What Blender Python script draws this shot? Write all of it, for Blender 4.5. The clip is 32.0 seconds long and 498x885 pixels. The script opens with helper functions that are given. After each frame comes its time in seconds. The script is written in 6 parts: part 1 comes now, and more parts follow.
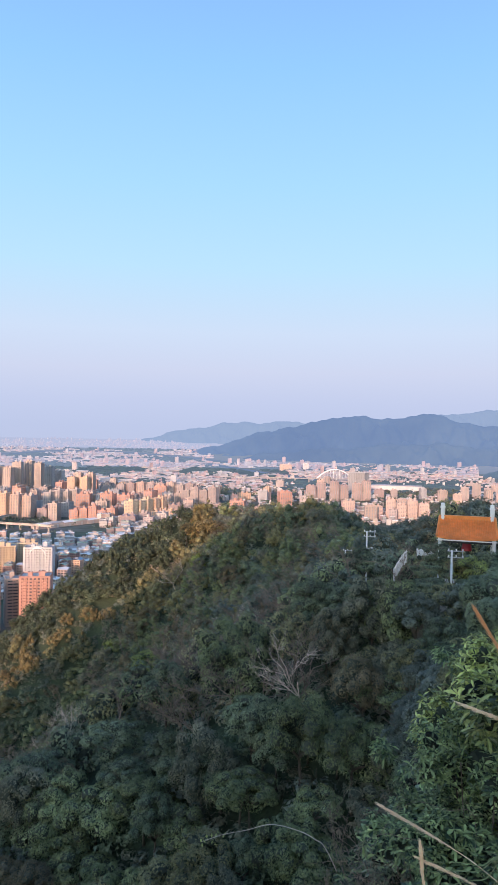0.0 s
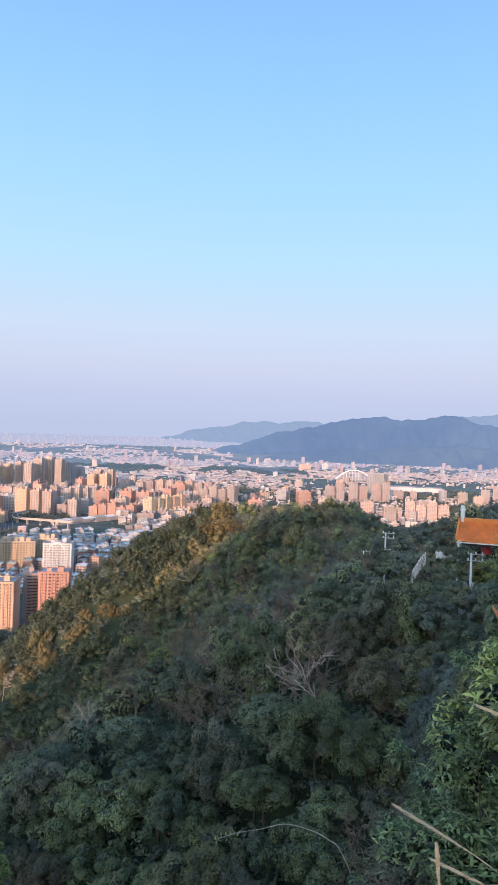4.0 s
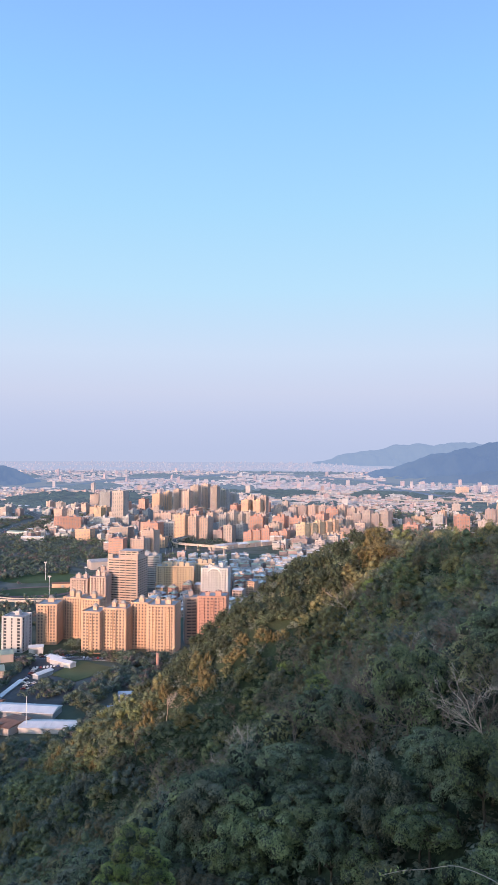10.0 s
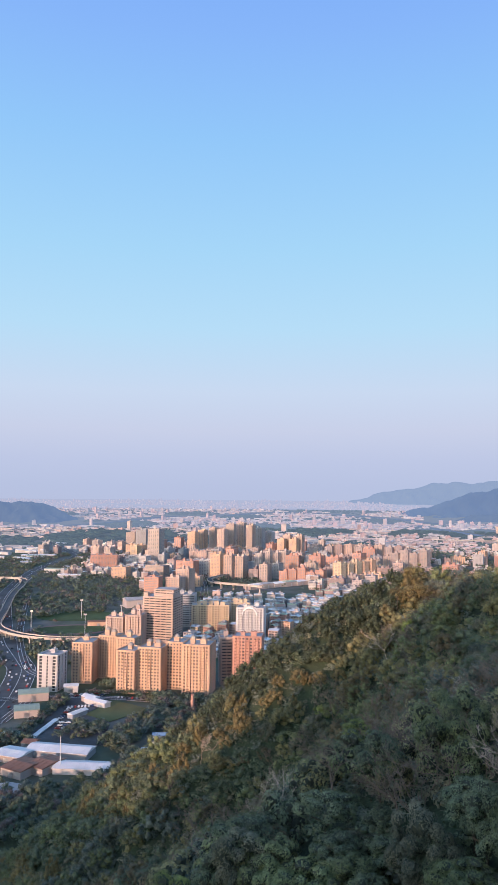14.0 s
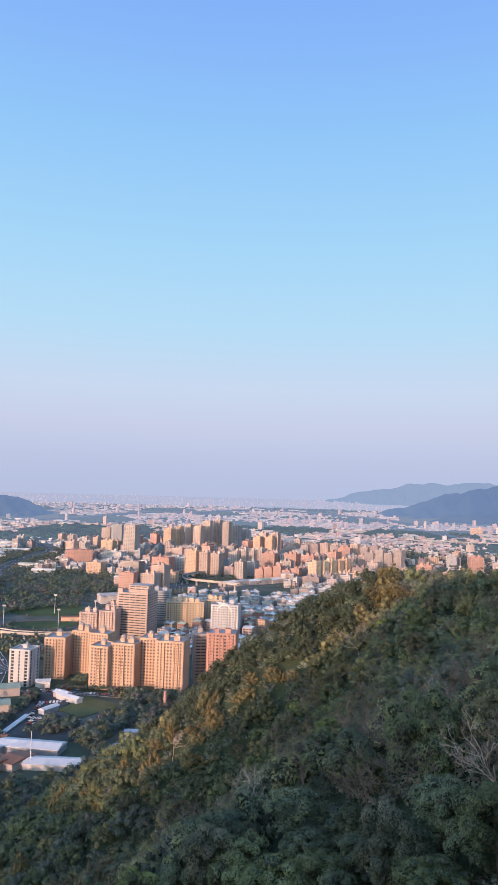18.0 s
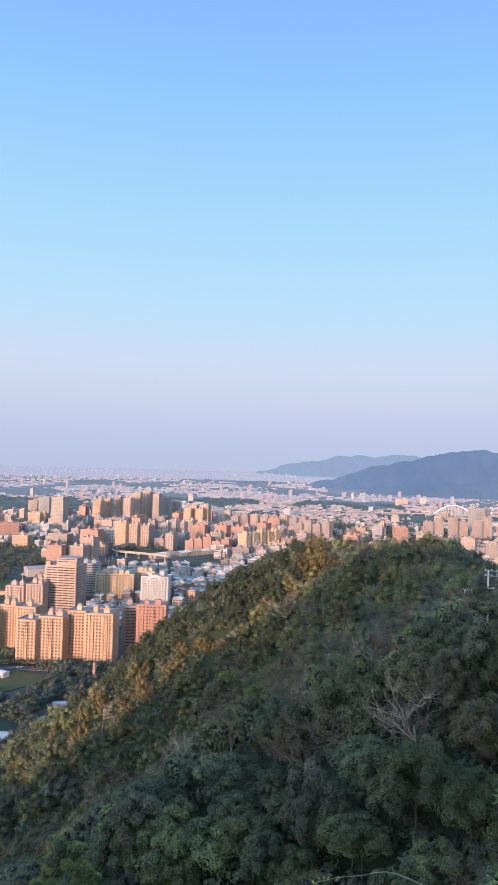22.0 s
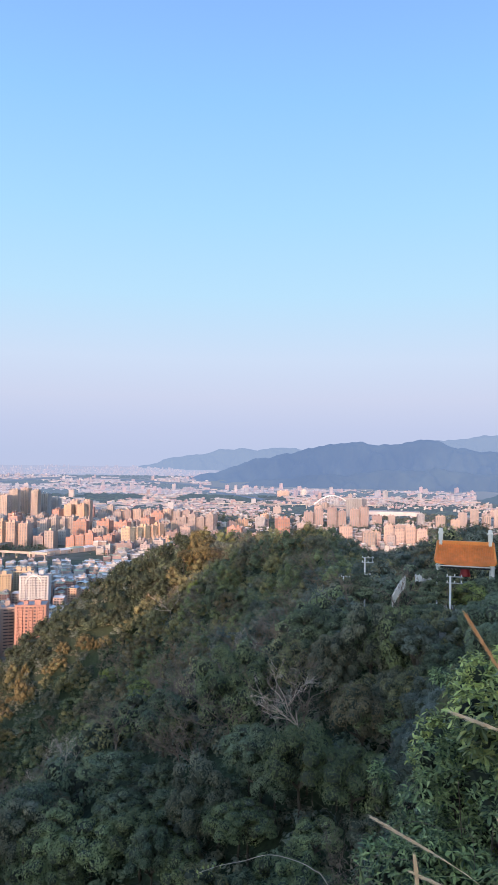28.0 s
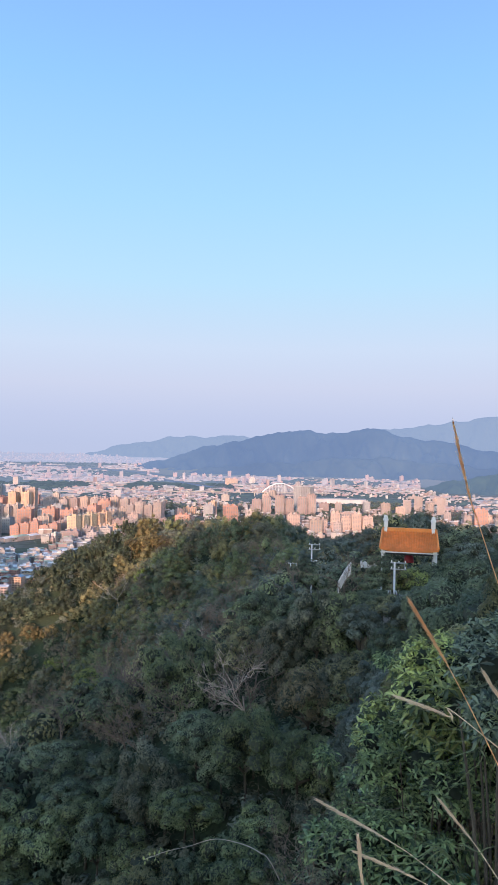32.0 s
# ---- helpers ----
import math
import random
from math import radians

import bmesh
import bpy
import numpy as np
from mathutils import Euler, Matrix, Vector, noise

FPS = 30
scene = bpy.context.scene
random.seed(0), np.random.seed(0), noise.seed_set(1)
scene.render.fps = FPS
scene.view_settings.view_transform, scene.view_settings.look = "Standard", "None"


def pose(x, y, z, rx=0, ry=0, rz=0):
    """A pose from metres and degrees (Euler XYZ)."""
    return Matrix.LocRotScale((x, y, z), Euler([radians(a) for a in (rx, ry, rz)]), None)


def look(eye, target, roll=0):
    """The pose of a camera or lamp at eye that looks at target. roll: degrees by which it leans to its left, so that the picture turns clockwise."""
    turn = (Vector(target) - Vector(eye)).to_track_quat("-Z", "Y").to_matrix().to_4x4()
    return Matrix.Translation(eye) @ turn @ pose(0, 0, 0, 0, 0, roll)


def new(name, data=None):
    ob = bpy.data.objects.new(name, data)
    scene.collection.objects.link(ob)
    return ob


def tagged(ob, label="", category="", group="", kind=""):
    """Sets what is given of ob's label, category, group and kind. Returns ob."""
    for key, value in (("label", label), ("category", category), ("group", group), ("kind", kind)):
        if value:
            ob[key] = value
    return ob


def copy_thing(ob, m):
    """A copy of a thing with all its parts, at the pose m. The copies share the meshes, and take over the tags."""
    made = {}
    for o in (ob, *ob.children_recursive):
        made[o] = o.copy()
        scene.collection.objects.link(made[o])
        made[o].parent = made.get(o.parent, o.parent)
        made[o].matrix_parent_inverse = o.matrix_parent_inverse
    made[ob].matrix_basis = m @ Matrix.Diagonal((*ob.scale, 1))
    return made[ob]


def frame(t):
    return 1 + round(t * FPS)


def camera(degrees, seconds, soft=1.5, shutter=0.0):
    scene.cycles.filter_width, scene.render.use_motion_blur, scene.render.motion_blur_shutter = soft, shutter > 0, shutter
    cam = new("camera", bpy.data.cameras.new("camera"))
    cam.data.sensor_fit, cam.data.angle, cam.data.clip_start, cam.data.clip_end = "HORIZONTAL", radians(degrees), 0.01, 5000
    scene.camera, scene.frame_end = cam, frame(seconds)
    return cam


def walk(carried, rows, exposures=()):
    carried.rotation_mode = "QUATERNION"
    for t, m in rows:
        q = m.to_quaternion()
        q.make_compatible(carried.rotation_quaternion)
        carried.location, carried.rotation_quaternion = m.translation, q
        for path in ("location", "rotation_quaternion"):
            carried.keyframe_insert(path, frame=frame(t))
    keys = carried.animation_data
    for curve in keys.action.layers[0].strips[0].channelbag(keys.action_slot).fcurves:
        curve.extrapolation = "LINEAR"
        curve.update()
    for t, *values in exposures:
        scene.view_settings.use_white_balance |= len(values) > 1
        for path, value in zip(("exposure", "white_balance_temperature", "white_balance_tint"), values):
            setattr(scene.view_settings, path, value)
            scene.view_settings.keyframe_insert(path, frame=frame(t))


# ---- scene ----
cam = camera(38.23, 32.0, soft=1.1)
PATH = (
    (0.0, pose(-0.012, 0.006, 188.051, 89.386, -1.100, -16.424)),
    (0.5, pose(-0.002, 0.001, 188.057, 89.611, -0.979, -17.523)),
    (1.0, pose(0.007, -0.004, 188.063, 89.744, -1.040, -18.483)),
    (1.5, pose(0.009, -0.005, 188.069, 89.797, -1.096, -19.068)),
    (2.0, pose(0.010, -0.005, 188.074, 89.808, -1.250, -19.123)),
    (2.5, pose(0.004, -0.002, 188.067, 89.784, -1.275, -18.578)),
    (4.5, pose(-0.023, 0.012, 188.037, 89.057, -2.071, -13.340)),
    (5.0, pose(-0.028, 0.015, 188.032, 88.791, -2.083, -11.802)),
    (5.5, pose(-0.032, 0.017, 188.027, 88.625, -1.762, -10.291)),
    (6.0, pose(-0.037, 0.019, 188.022, 88.577, -1.399, -8.844)),
    (6.5, pose(-0.036, 0.019, 188.020, 88.721, -1.021, -7.582)),
    (7.0, pose(-0.036, 0.019, 188.018, 89.021, -0.825, -6.562)),
    (7.5, pose(-0.036, 0.019, 188.016, 89.391, -0.802, -5.814)),
    (8.0, pose(-0.035, 0.019, 188.014, 89.750, -0.745, -5.225)),
    (8.5, pose(-0.035, 0.019, 188.012, 90.011, -0.680, -4.737)),
    (9.0, pose(-0.035, 0.018, 188.010, 90.262, -0.601, -4.159)),
    (9.5, pose(-0.034, 0.018, 188.008, 90.622, -0.481, -3.521)),
    (10.0, pose(-0.034, 0.018, 188.006, 91.049, -0.385, -2.873)),
    (10.5, pose(-0.034, 0.018, 188.004, 91.475, -0.318, -2.285)),
    (11.0, pose(-0.034, 0.018, 188.003, 91.839, -0.334, -1.726)),
    (11.5, pose(-0.033, 0.018, 188.001, 92.083, -0.403, -1.183)),
    (12.0, pose(-0.033, 0.018, 187.999, 92.219, -0.369, -0.680)),
    (12.5, pose(-0.033, 0.017, 187.997, 92.390, -0.160, -0.281)),
    (13.0, pose(-0.032, 0.017, 187.995, 92.746, -0.000, 0.000)),
    (13.5, pose(-0.032, 0.017, 187.994, 93.349, -0.079, 0.083)),
    (14.0, pose(-0.032, 0.017, 187.992, 94.071, -0.522, -0.036)),
    (14.5, pose(-0.032, 0.017, 187.991, 94.783, -1.194, -0.284)),
    (16.5, pose(-0.031, 0.016, 187.987, 95.046, -1.564, -1.543)),
    (17.0, pose(-0.030, 0.016, 187.985, 94.691, -1.535, -1.717)),
    (17.5, pose(-0.030, 0.016, 187.984, 94.286, -1.551, -1.803)),
    (18.0, pose(-0.030, 0.016, 187.983, 93.909, -1.556, -1.856)),
    (18.5, pose(-0.030, 0.016, 187.982, 93.594, -1.444, -1.999)),
    (19.0, pose(-0.029, 0.016, 187.981, 93.313, -1.291, -2.316)),
    (19.5, pose(-0.029, 0.015, 187.980, 93.077, -1.165, -2.761)),
    (20.0, pose(-0.029, 0.015, 187.978, 92.891, -0.998, -3.257)),
    (20.5, pose(-0.029, 0.015, 187.977, 92.742, -0.983, -3.878)),
    (21.0, pose(-0.028, 0.015, 187.976, 92.567, -1.135, -4.743)),
    (21.5, pose(-0.028, 0.015, 187.975, 92.279, -1.384, -5.921)),
    (22.0, pose(-0.028, 0.015, 187.974, 91.821, -1.625, -7.368)),
    (22.5, pose(-0.027, 0.015, 187.973, 91.294, -1.788, -8.842)),
    (23.0, pose(-0.027, 0.014, 187.973, 90.846, -1.797, -10.212)),
    (23.5, pose(-0.026, 0.014, 187.973, 90.540, -1.695, -11.274)),
    (24.0, pose(-0.026, 0.014, 187.972, 90.412, -1.602, -12.021)),
    (24.5, pose(-0.022, 0.012, 187.973, 90.464, -1.502, -12.538)),
    (26.5, pose(-0.005, 0.002, 187.974, 91.499, -0.779, -14.406)),
    (27.0, pose(0.002, -0.001, 187.974, 91.619, -0.845, -15.050)),
    (27.5, pose(0.009, -0.005, 187.975, 91.595, -0.918, -15.812)),
    (28.0, pose(0.016, -0.008, 187.975, 91.501, -0.856, -16.649)),
    (28.5, pose(0.016, -0.008, 187.976, 91.326, -0.866, -17.393)),
    (29.0, pose(0.015, -0.008, 187.976, 91.148, -0.755, -18.011)),
    (29.5, pose(0.015, -0.008, 187.977, 90.988, -0.713, -18.417)),
    (30.0, pose(0.015, -0.008, 187.977, 90.870, -0.645, -18.783)),
    (30.5, pose(0.015, -0.008, 187.977, 90.795, -0.683, -19.186)),
    (31.0, pose(0.015, -0.008, 187.978, 90.756, -0.809, -19.675)),
    (31.5, pose(0.015, -0.008, 187.978, 90.692, -0.922, -20.218)),
    (32.0, pose(0.014, -0.008, 187.979, 90.591, -1.117, -20.753)),
)
walk(cam, PATH, ((0.0, 1.60), (6.0, 1.60), (12.0, 1.52), (15.0, 1.47), (18.0, 1.47), (21.0, 1.52), (23.0, 1.55), (27.0, 1.57), (32.0, 1.58)))

# ---- light ----
SUN_AZ, SUN_EL = -150.0, 8.0   # degrees; azimuth clockwise from +y


def lin(r, g, b):
    """A colour given in display values 0..255, as scene-linear."""
    return tuple((v / 255 / 12.92) if v <= 10 else ((v / 255 + 0.055) / 1.055) ** 2.4 for v in (r, g, b))


world = bpy.data.worlds.new("evening_sky")
scene.world = world
world.use_nodes = True
wn = world.node_tree.nodes
wn.clear()
sky_tex = wn.new("ShaderNodeTexSky")
sky_tex.sky_type = 'NISHITA'
sky_tex.sun_disc = False
sky_tex.sun_elevation = radians(SUN_EL)
sky_tex.sun_rotation = radians(SUN_AZ)
sky_tex.dust_density = 1.4
sky_tex.ozone_density = 2.6
wbg = wn.new("ShaderNodeBackground")
wbg.inputs["Strength"].default_value = 0.15
wout = wn.new("ShaderNodeOutputWorld")
world.node_tree.links.new(sky_tex.outputs[0], wbg.inputs["Color"])
world.node_tree.links.new(wbg.outputs[0], wout.inputs["Surface"])

sun_data = bpy.data.lights.new("sun", 'SUN')
sun_data.energy = 1.42
sun_data.angle = radians(0.6)
sun_data.color = (1.0, 0.58, 0.43)
sun = new("sun", sun_data)
sa, se = radians(SUN_AZ), radians(SUN_EL)
to_sun = Vector((math.sin(sa) * math.cos(se), math.cos(sa) * math.cos(se), math.sin(se)))
sun.matrix_world = look(to_sun * 900 + Vector((0, 0, 188)), Vector((0, 0, 188)))

# ---- materials ----


def node_mat(name):
    m = bpy.data.materials.new(name)
    m.use_nodes = True
    nt = m.node_tree
    return m, nt, nt.nodes["Principled BSDF"]


def surface(name, color, rough=0.8, scale=1.0, spread=0.12, bump=0.0, metal=0.0, rnd=0.0, island=0.0, second=None, streak=False, spec=0.3):
    """A weathered surface: two scales of noise on colour, an optional second tone, a spread from piece to piece, fine relief."""
    m, nt, b = node_mat(name)
    N, L = nt.nodes, nt.links
    tc = N.new("ShaderNodeTexCoord")
    mp = N.new("ShaderNodeMapping")
    L.new(tc.outputs["Object"], mp.inputs["Vector"])
    if streak:
        mp.inputs["Scale"].default_value = (1, 1, 0.15)
    n1 = N.new("ShaderNodeTexNoise")
    n1.inputs["Scale"].default_value = scale
    n1.inputs["Detail"].default_value = 6
    n2 = N.new("ShaderNodeTexNoise")
    n2.inputs["Scale"].default_value = scale * 0.13
    n2.inputs["Detail"].default_value = 3
    for n in (n1, n2):
        L.new(mp.outputs["Vector"], n.inputs["Vector"])
    ramp = N.new("ShaderNodeMixRGB")
    ramp.inputs[1].default_value = (*color, 1)
    ramp.inputs[2].default_value = (*(second or tuple(c * (1 - 2.2 * spread) for c in color)), 1)
    fac = N.new("ShaderNodeMapRange")
    fac.inputs["From Min"].default_value = 0.38
    fac.inputs["From Max"].default_value = 0.66
    L.new(n2.outputs["Fac"], fac.inputs["Value"])
    L.new(fac.outputs["Result"], ramp.inputs[0])
    hsv = N.new("ShaderNodeHueSaturation")
    L.new(ramp.outputs[0], hsv.inputs["Color"])
    val = N.new("ShaderNodeMapRange")
    val.inputs["From Min"].default_value = 0.25
    val.inputs["From Max"].default_value = 0.75
    val.inputs["To Min"].default_value = 1 - spread
    val.inputs["To Max"].default_value = 1 + spread
    L.new(n1.outputs["Fac"], val.inputs["Value"])
    out = val.outputs["Result"]
    if rnd or island:
        if island:
            src = N.new("ShaderNodeNewGeometry").outputs["Random Per Island"]
        else:
            src = N.new("ShaderNodeObjectInfo").outputs["Random"]
        rr = N.new("ShaderNodeMapRange")
        rr.inputs["To Min"].default_value = 1 - (rnd or island)
        rr.inputs["To Max"].default_value = 1 + (rnd or island)
        L.new(src, rr.inputs["Value"])
        mul = N.new("ShaderNodeMath")
        mul.operation = 'MULTIPLY'
        L.new(out, mul.inputs[0])
        L.new(rr.outputs["Result"], mul.inputs[1])
        out = mul.outputs[0]
    L.new(out, hsv.inputs["Value"])
    L.new(hsv.outputs[0], b.inputs["Base Color"])
    b.inputs["Roughness"].default_value = rough
    b.inputs["Metallic"].default_value = metal
    b.inputs["Specular IOR Level"].default_value = spec
    if bump:
        bp = N.new("ShaderNodeBump")
        bp.inputs["Strength"].default_value = bump
        L.new(n1.outputs["Fac"], bp.inputs["Height"])
        L.new(bp.outputs[0], b.inputs["Normal"])
    return m


def leaf_mat(name, color, tip, spread=0.6, glow=0.22, rough=0.55, spec=0.25, fine=0.0, mixed=0.24, lo=0.42, hi=1.0):
    """Leaves: two greens, a spread from leaf to leaf and over the slope, a little light passing through."""
    m, nt, b = node_mat(name)
    N, L = nt.nodes, nt.links
    geo = N.new("ShaderNodeNewGeometry")
    tone = N.new("ShaderNodeTexNoise")
    tone.inputs["Scale"].default_value = 0.35
    tone.inputs["Detail"].default_value = 4
    L.new(geo.outputs["Position"], tone.inputs["Vector"])
    add = N.new("ShaderNodeMath")
    add.operation = 'MULTIPLY_ADD'
    L.new(geo.outputs["Random Per Island"], add.inputs[0])
    add.inputs[1].default_value = mixed
    L.new(tone.outputs["Fac"], add.inputs[2])
    rg = N.new("ShaderNodeMapRange")
    rg.inputs["From Min"].default_value = lo
    rg.inputs["From Max"].default_value = hi
    L.new(add.outputs[0], rg.inputs["Value"])
    mix = N.new("ShaderNodeMixRGB")
    mix.inputs[1].default_value = (*color, 1)
    mix.inputs[2].default_value = (*tip, 1)
    L.new(rg.outputs["Result"], mix.inputs[0])
    hsv = N.new("ShaderNodeHueSaturation")
    L.new(mix.outputs[0], hsv.inputs["Color"])
    oi = N.new("ShaderNodeObjectInfo")
    vr = N.new("ShaderNodeMapRange")
    vr.inputs["To Min"].default_value = 1 - spread * 0.5
    vr.inputs["To Max"].default_value = 1 + spread * 0.5
    L.new(oi.outputs["Random"], vr.inputs["Value"])
    big = N.new("ShaderNodeTexNoise")
    big.inputs["Scale"].default_value = 0.11
    big.inputs["Detail"].default_value = 2
    L.new(geo.outputs["Position"], big.inputs["Vector"])
    br = N.new("ShaderNodeMapRange")
    br.inputs["From Min"].default_value = 0.32
    br.inputs["From Max"].default_value = 0.68
    br.inputs["To Min"].default_value = 0.76
    br.inputs["To Max"].default_value = 1.34
    L.new(big.outputs["Fac"], br.inputs["Value"])
    both = N.new("ShaderNodeMath")
    both.operation = 'MULTIPLY'
    L.new(vr.outputs["Result"], both.inputs[0])
    L.new(br.outputs["Result"], both.inputs[1])
    value = both.outputs[0]
    if fine:      # noise that paints leaf tone, and the shade between leaves, into the colour
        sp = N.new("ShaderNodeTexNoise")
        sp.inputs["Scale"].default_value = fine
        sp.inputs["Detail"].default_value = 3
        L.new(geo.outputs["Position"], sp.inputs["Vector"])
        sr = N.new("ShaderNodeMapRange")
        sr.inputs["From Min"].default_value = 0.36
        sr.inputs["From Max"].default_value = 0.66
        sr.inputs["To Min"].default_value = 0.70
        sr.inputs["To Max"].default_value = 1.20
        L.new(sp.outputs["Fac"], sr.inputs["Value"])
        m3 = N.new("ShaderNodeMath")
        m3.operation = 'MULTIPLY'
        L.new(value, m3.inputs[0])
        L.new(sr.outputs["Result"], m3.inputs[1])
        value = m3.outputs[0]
        bp = N.new("ShaderNodeBump")
        bp.inputs["Strength"].default_value = 0.9
        bp.inputs["Distance"].default_value = 0.25
        L.new(sp.outputs["Fac"], bp.inputs["Height"])
        L.new(bp.outputs[0], b.inputs["Normal"])
    L.new(value, hsv.inputs["Value"])
    L.new(hsv.outputs[0], b.inputs["Base Color"])
    b.inputs["Roughness"].default_value = rough
    b.inputs["Specular IOR Level"].default_value = spec
    tr = N.new("ShaderNodeBsdfTranslucent")
    L.new(hsv.outputs[0], tr.inputs["Color"])
    ms = N.new("ShaderNodeMixShader")
    ms.inputs[0].default_value = glow
    L.new(b.outputs[0], ms.inputs[1])
    L.new(tr.outputs[0], ms.inputs[2])
    L.new(ms.outputs[0], N["Material Output"].inputs["Surface"])
    return m


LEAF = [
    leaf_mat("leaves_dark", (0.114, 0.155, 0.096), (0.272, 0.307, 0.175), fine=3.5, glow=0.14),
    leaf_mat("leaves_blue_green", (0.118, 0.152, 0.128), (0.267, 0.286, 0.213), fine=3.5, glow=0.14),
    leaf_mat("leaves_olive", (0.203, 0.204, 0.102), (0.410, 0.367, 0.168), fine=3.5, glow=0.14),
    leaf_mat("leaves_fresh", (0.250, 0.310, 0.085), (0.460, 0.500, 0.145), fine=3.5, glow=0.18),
    leaf_mat("leaves_bamboo_sunlit_tone", (0.218, 0.180, 0.086), (0.365, 0.305, 0.136), fine=3.5, glow=0.18),
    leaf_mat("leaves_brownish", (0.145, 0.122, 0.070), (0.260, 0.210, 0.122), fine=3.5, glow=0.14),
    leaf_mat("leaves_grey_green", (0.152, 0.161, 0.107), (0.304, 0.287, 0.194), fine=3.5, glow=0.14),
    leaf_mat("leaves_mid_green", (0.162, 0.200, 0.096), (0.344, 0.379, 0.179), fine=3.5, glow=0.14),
    # dark leaf colour that stands for shade beyond the belt
    leaf_mat("leaves_spur_shade", (0.079, 0.103, 0.060), (0.132, 0.158, 0.094), fine=3.5, glow=0.10),
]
# crown cores: the shade between leaf clumps put into a dark colour
M_CROWN_SHADE = surface("crown_core_shade", (0.088, 0.098, 0.070), 0.95, 1.5, 0.3)
# trees on the plain: haze put into lighter leaf colours
PLAIN_LEAF = [
    leaf_mat("park_leaves_green", (0.117, 0.164, 0.122), (0.188, 0.235, 0.163), fine=2.0),
    leaf_mat("park_leaves_blue_green", (0.125, 0.169, 0.146), (0.195, 0.235, 0.195), fine=2.0),
    leaf_mat("park_leaves_olive", (0.149, 0.173, 0.105), (0.226, 0.242, 0.146), fine=2.0),
    leaf_mat("park_leaves_fresh", (0.156, 0.204, 0.098), (0.250, 0.296, 0.138), fine=2.0),
    leaf_mat("park_leaves_dry", (0.188, 0.164, 0.122), (0.258, 0.219, 0.163), fine=2.0),
    leaf_mat("park_leaves_brownish", (0.173, 0.152, 0.143), (0.235, 0.206, 0.187), fine=2.0),
]
M_BARK = surface("bark", (0.16, 0.13, 0.10), 0.9, 3.0, 0.25, 0.4)
M_TWIG = surface("pale_twig", (0.70, 0.57, 0.47), 0.9, 4.0, 0.2)
M_TWIG_DARK = surface("grey_twig", (0.27, 0.205, 0.165), 0.9, 4.0, 0.2)
M_SOIL = surface("undergrowth", (0.052, 0.074, 0.040), 0.95, 2.2, 0.5, 1.0, second=(0.044, 0.058, 0.036))
M_TOWNGROUND = surface("town_ground", (0.070, 0.094, 0.058), 0.95, 0.05, 0.3, 0.2, second=(0.16, 0.155, 0.15))
M_CONC = surface("concrete", (0.42, 0.39, 0.36), 0.85, 0.3, 0.12, 0.1)
M_ROAD = surface("asphalt", (0.115, 0.116, 0.122), 0.9, 0.25, 0.18, 0.1)
M_WHITE = surface("white_paint", (0.84, 0.83, 0.81), 0.6, 0.5, 0.06, streak=True)
M_GLASS = surface("window_glass", (0.075, 0.085, 0.105), 0.25, 0.5, 0.3, spec=0.6)
# far glass: haze put into a paler base colour
M_GLASS_FAR = surface("window_glass_hazed", (0.27, 0.265, 0.29), 0.4, 0.5, 0.2, spec=0.4)
M_GRASS = surface("sports_grass", (0.080, 0.115, 0.045), 0.95, 0.1, 0.15)
M_RIVER = surface("river_water", (0.16, 0.22, 0.26), 0.12, 0.02, 0.08, spec=0.5)
WALLS = {
    "orange": surface("orange_tile_wall", (0.63, 0.43, 0.31), 0.75, 0.25, 0.07, rnd=0.05, streak=True),
    "pink": surface("pinkish_tile_wall", (0.55, 0.415, 0.36), 0.75, 0.25, 0.08, rnd=0.10, streak=True),
    "cream": surface("cream_wall", (0.50, 0.43, 0.40), 0.75, 0.25, 0.08, rnd=0.10, streak=True),
    "white": surface("white_tile_wall", (0.58, 0.56, 0.56), 0.7, 0.25, 0.07, rnd=0.08, streak=True),
    "red": surface("red_brick_wall", (0.54, 0.31, 0.25), 0.8, 0.25, 0.10, rnd=0.12, streak=True),
    "yellow": surface("yellow_tile_wall", (0.62, 0.49, 0.35), 0.75, 0.25, 0.07, rnd=0.08, streak=True),
    "grey": surface("grey_wall", (0.40, 0.40, 0.42), 0.8, 0.25, 0.10, rnd=0.15, streak=True),
    # mauve and ashrose: dimmer, pinker walls with haze put into the colour
    "mauve": surface("mauve_tile_wall", (0.37, 0.285, 0.28), 0.8, 0.25, 0.10, rnd=0.15, streak=True),
    "ashrose": surface("ash_rose_tile_wall", (0.42, 0.355, 0.345), 0.8, 0.25, 0.10, rnd=0.12, streak=True),
    "brown": surface("brown_tile_wall", (0.46, 0.37, 0.33), 0.8, 0.25, 0.10, rnd=0.12, streak=True),
}
ROOFS = {
    "flat": surface("flat_roof", (0.47, 0.46, 0.47), 0.9, 0.2, 0.2),
    "white": surface("white_sheet_roof", (0.78, 0.79, 0.81), 0.5, 0.15, 0.1, rnd=0.08),
    "blue": surface("blue_sheet_roof", (0.24, 0.38, 0.54), 0.5, 0.15, 0.15, rnd=0.15),
    "green": surface("green_sheet_roof", (0.42, 0.50, 0.40), 0.55, 0.15, 0.15, rnd=0.15),
    "red": surface("rust_sheet_roof", (0.32, 0.17, 0.12), 0.65, 0.15, 0.2, rnd=0.15),
}


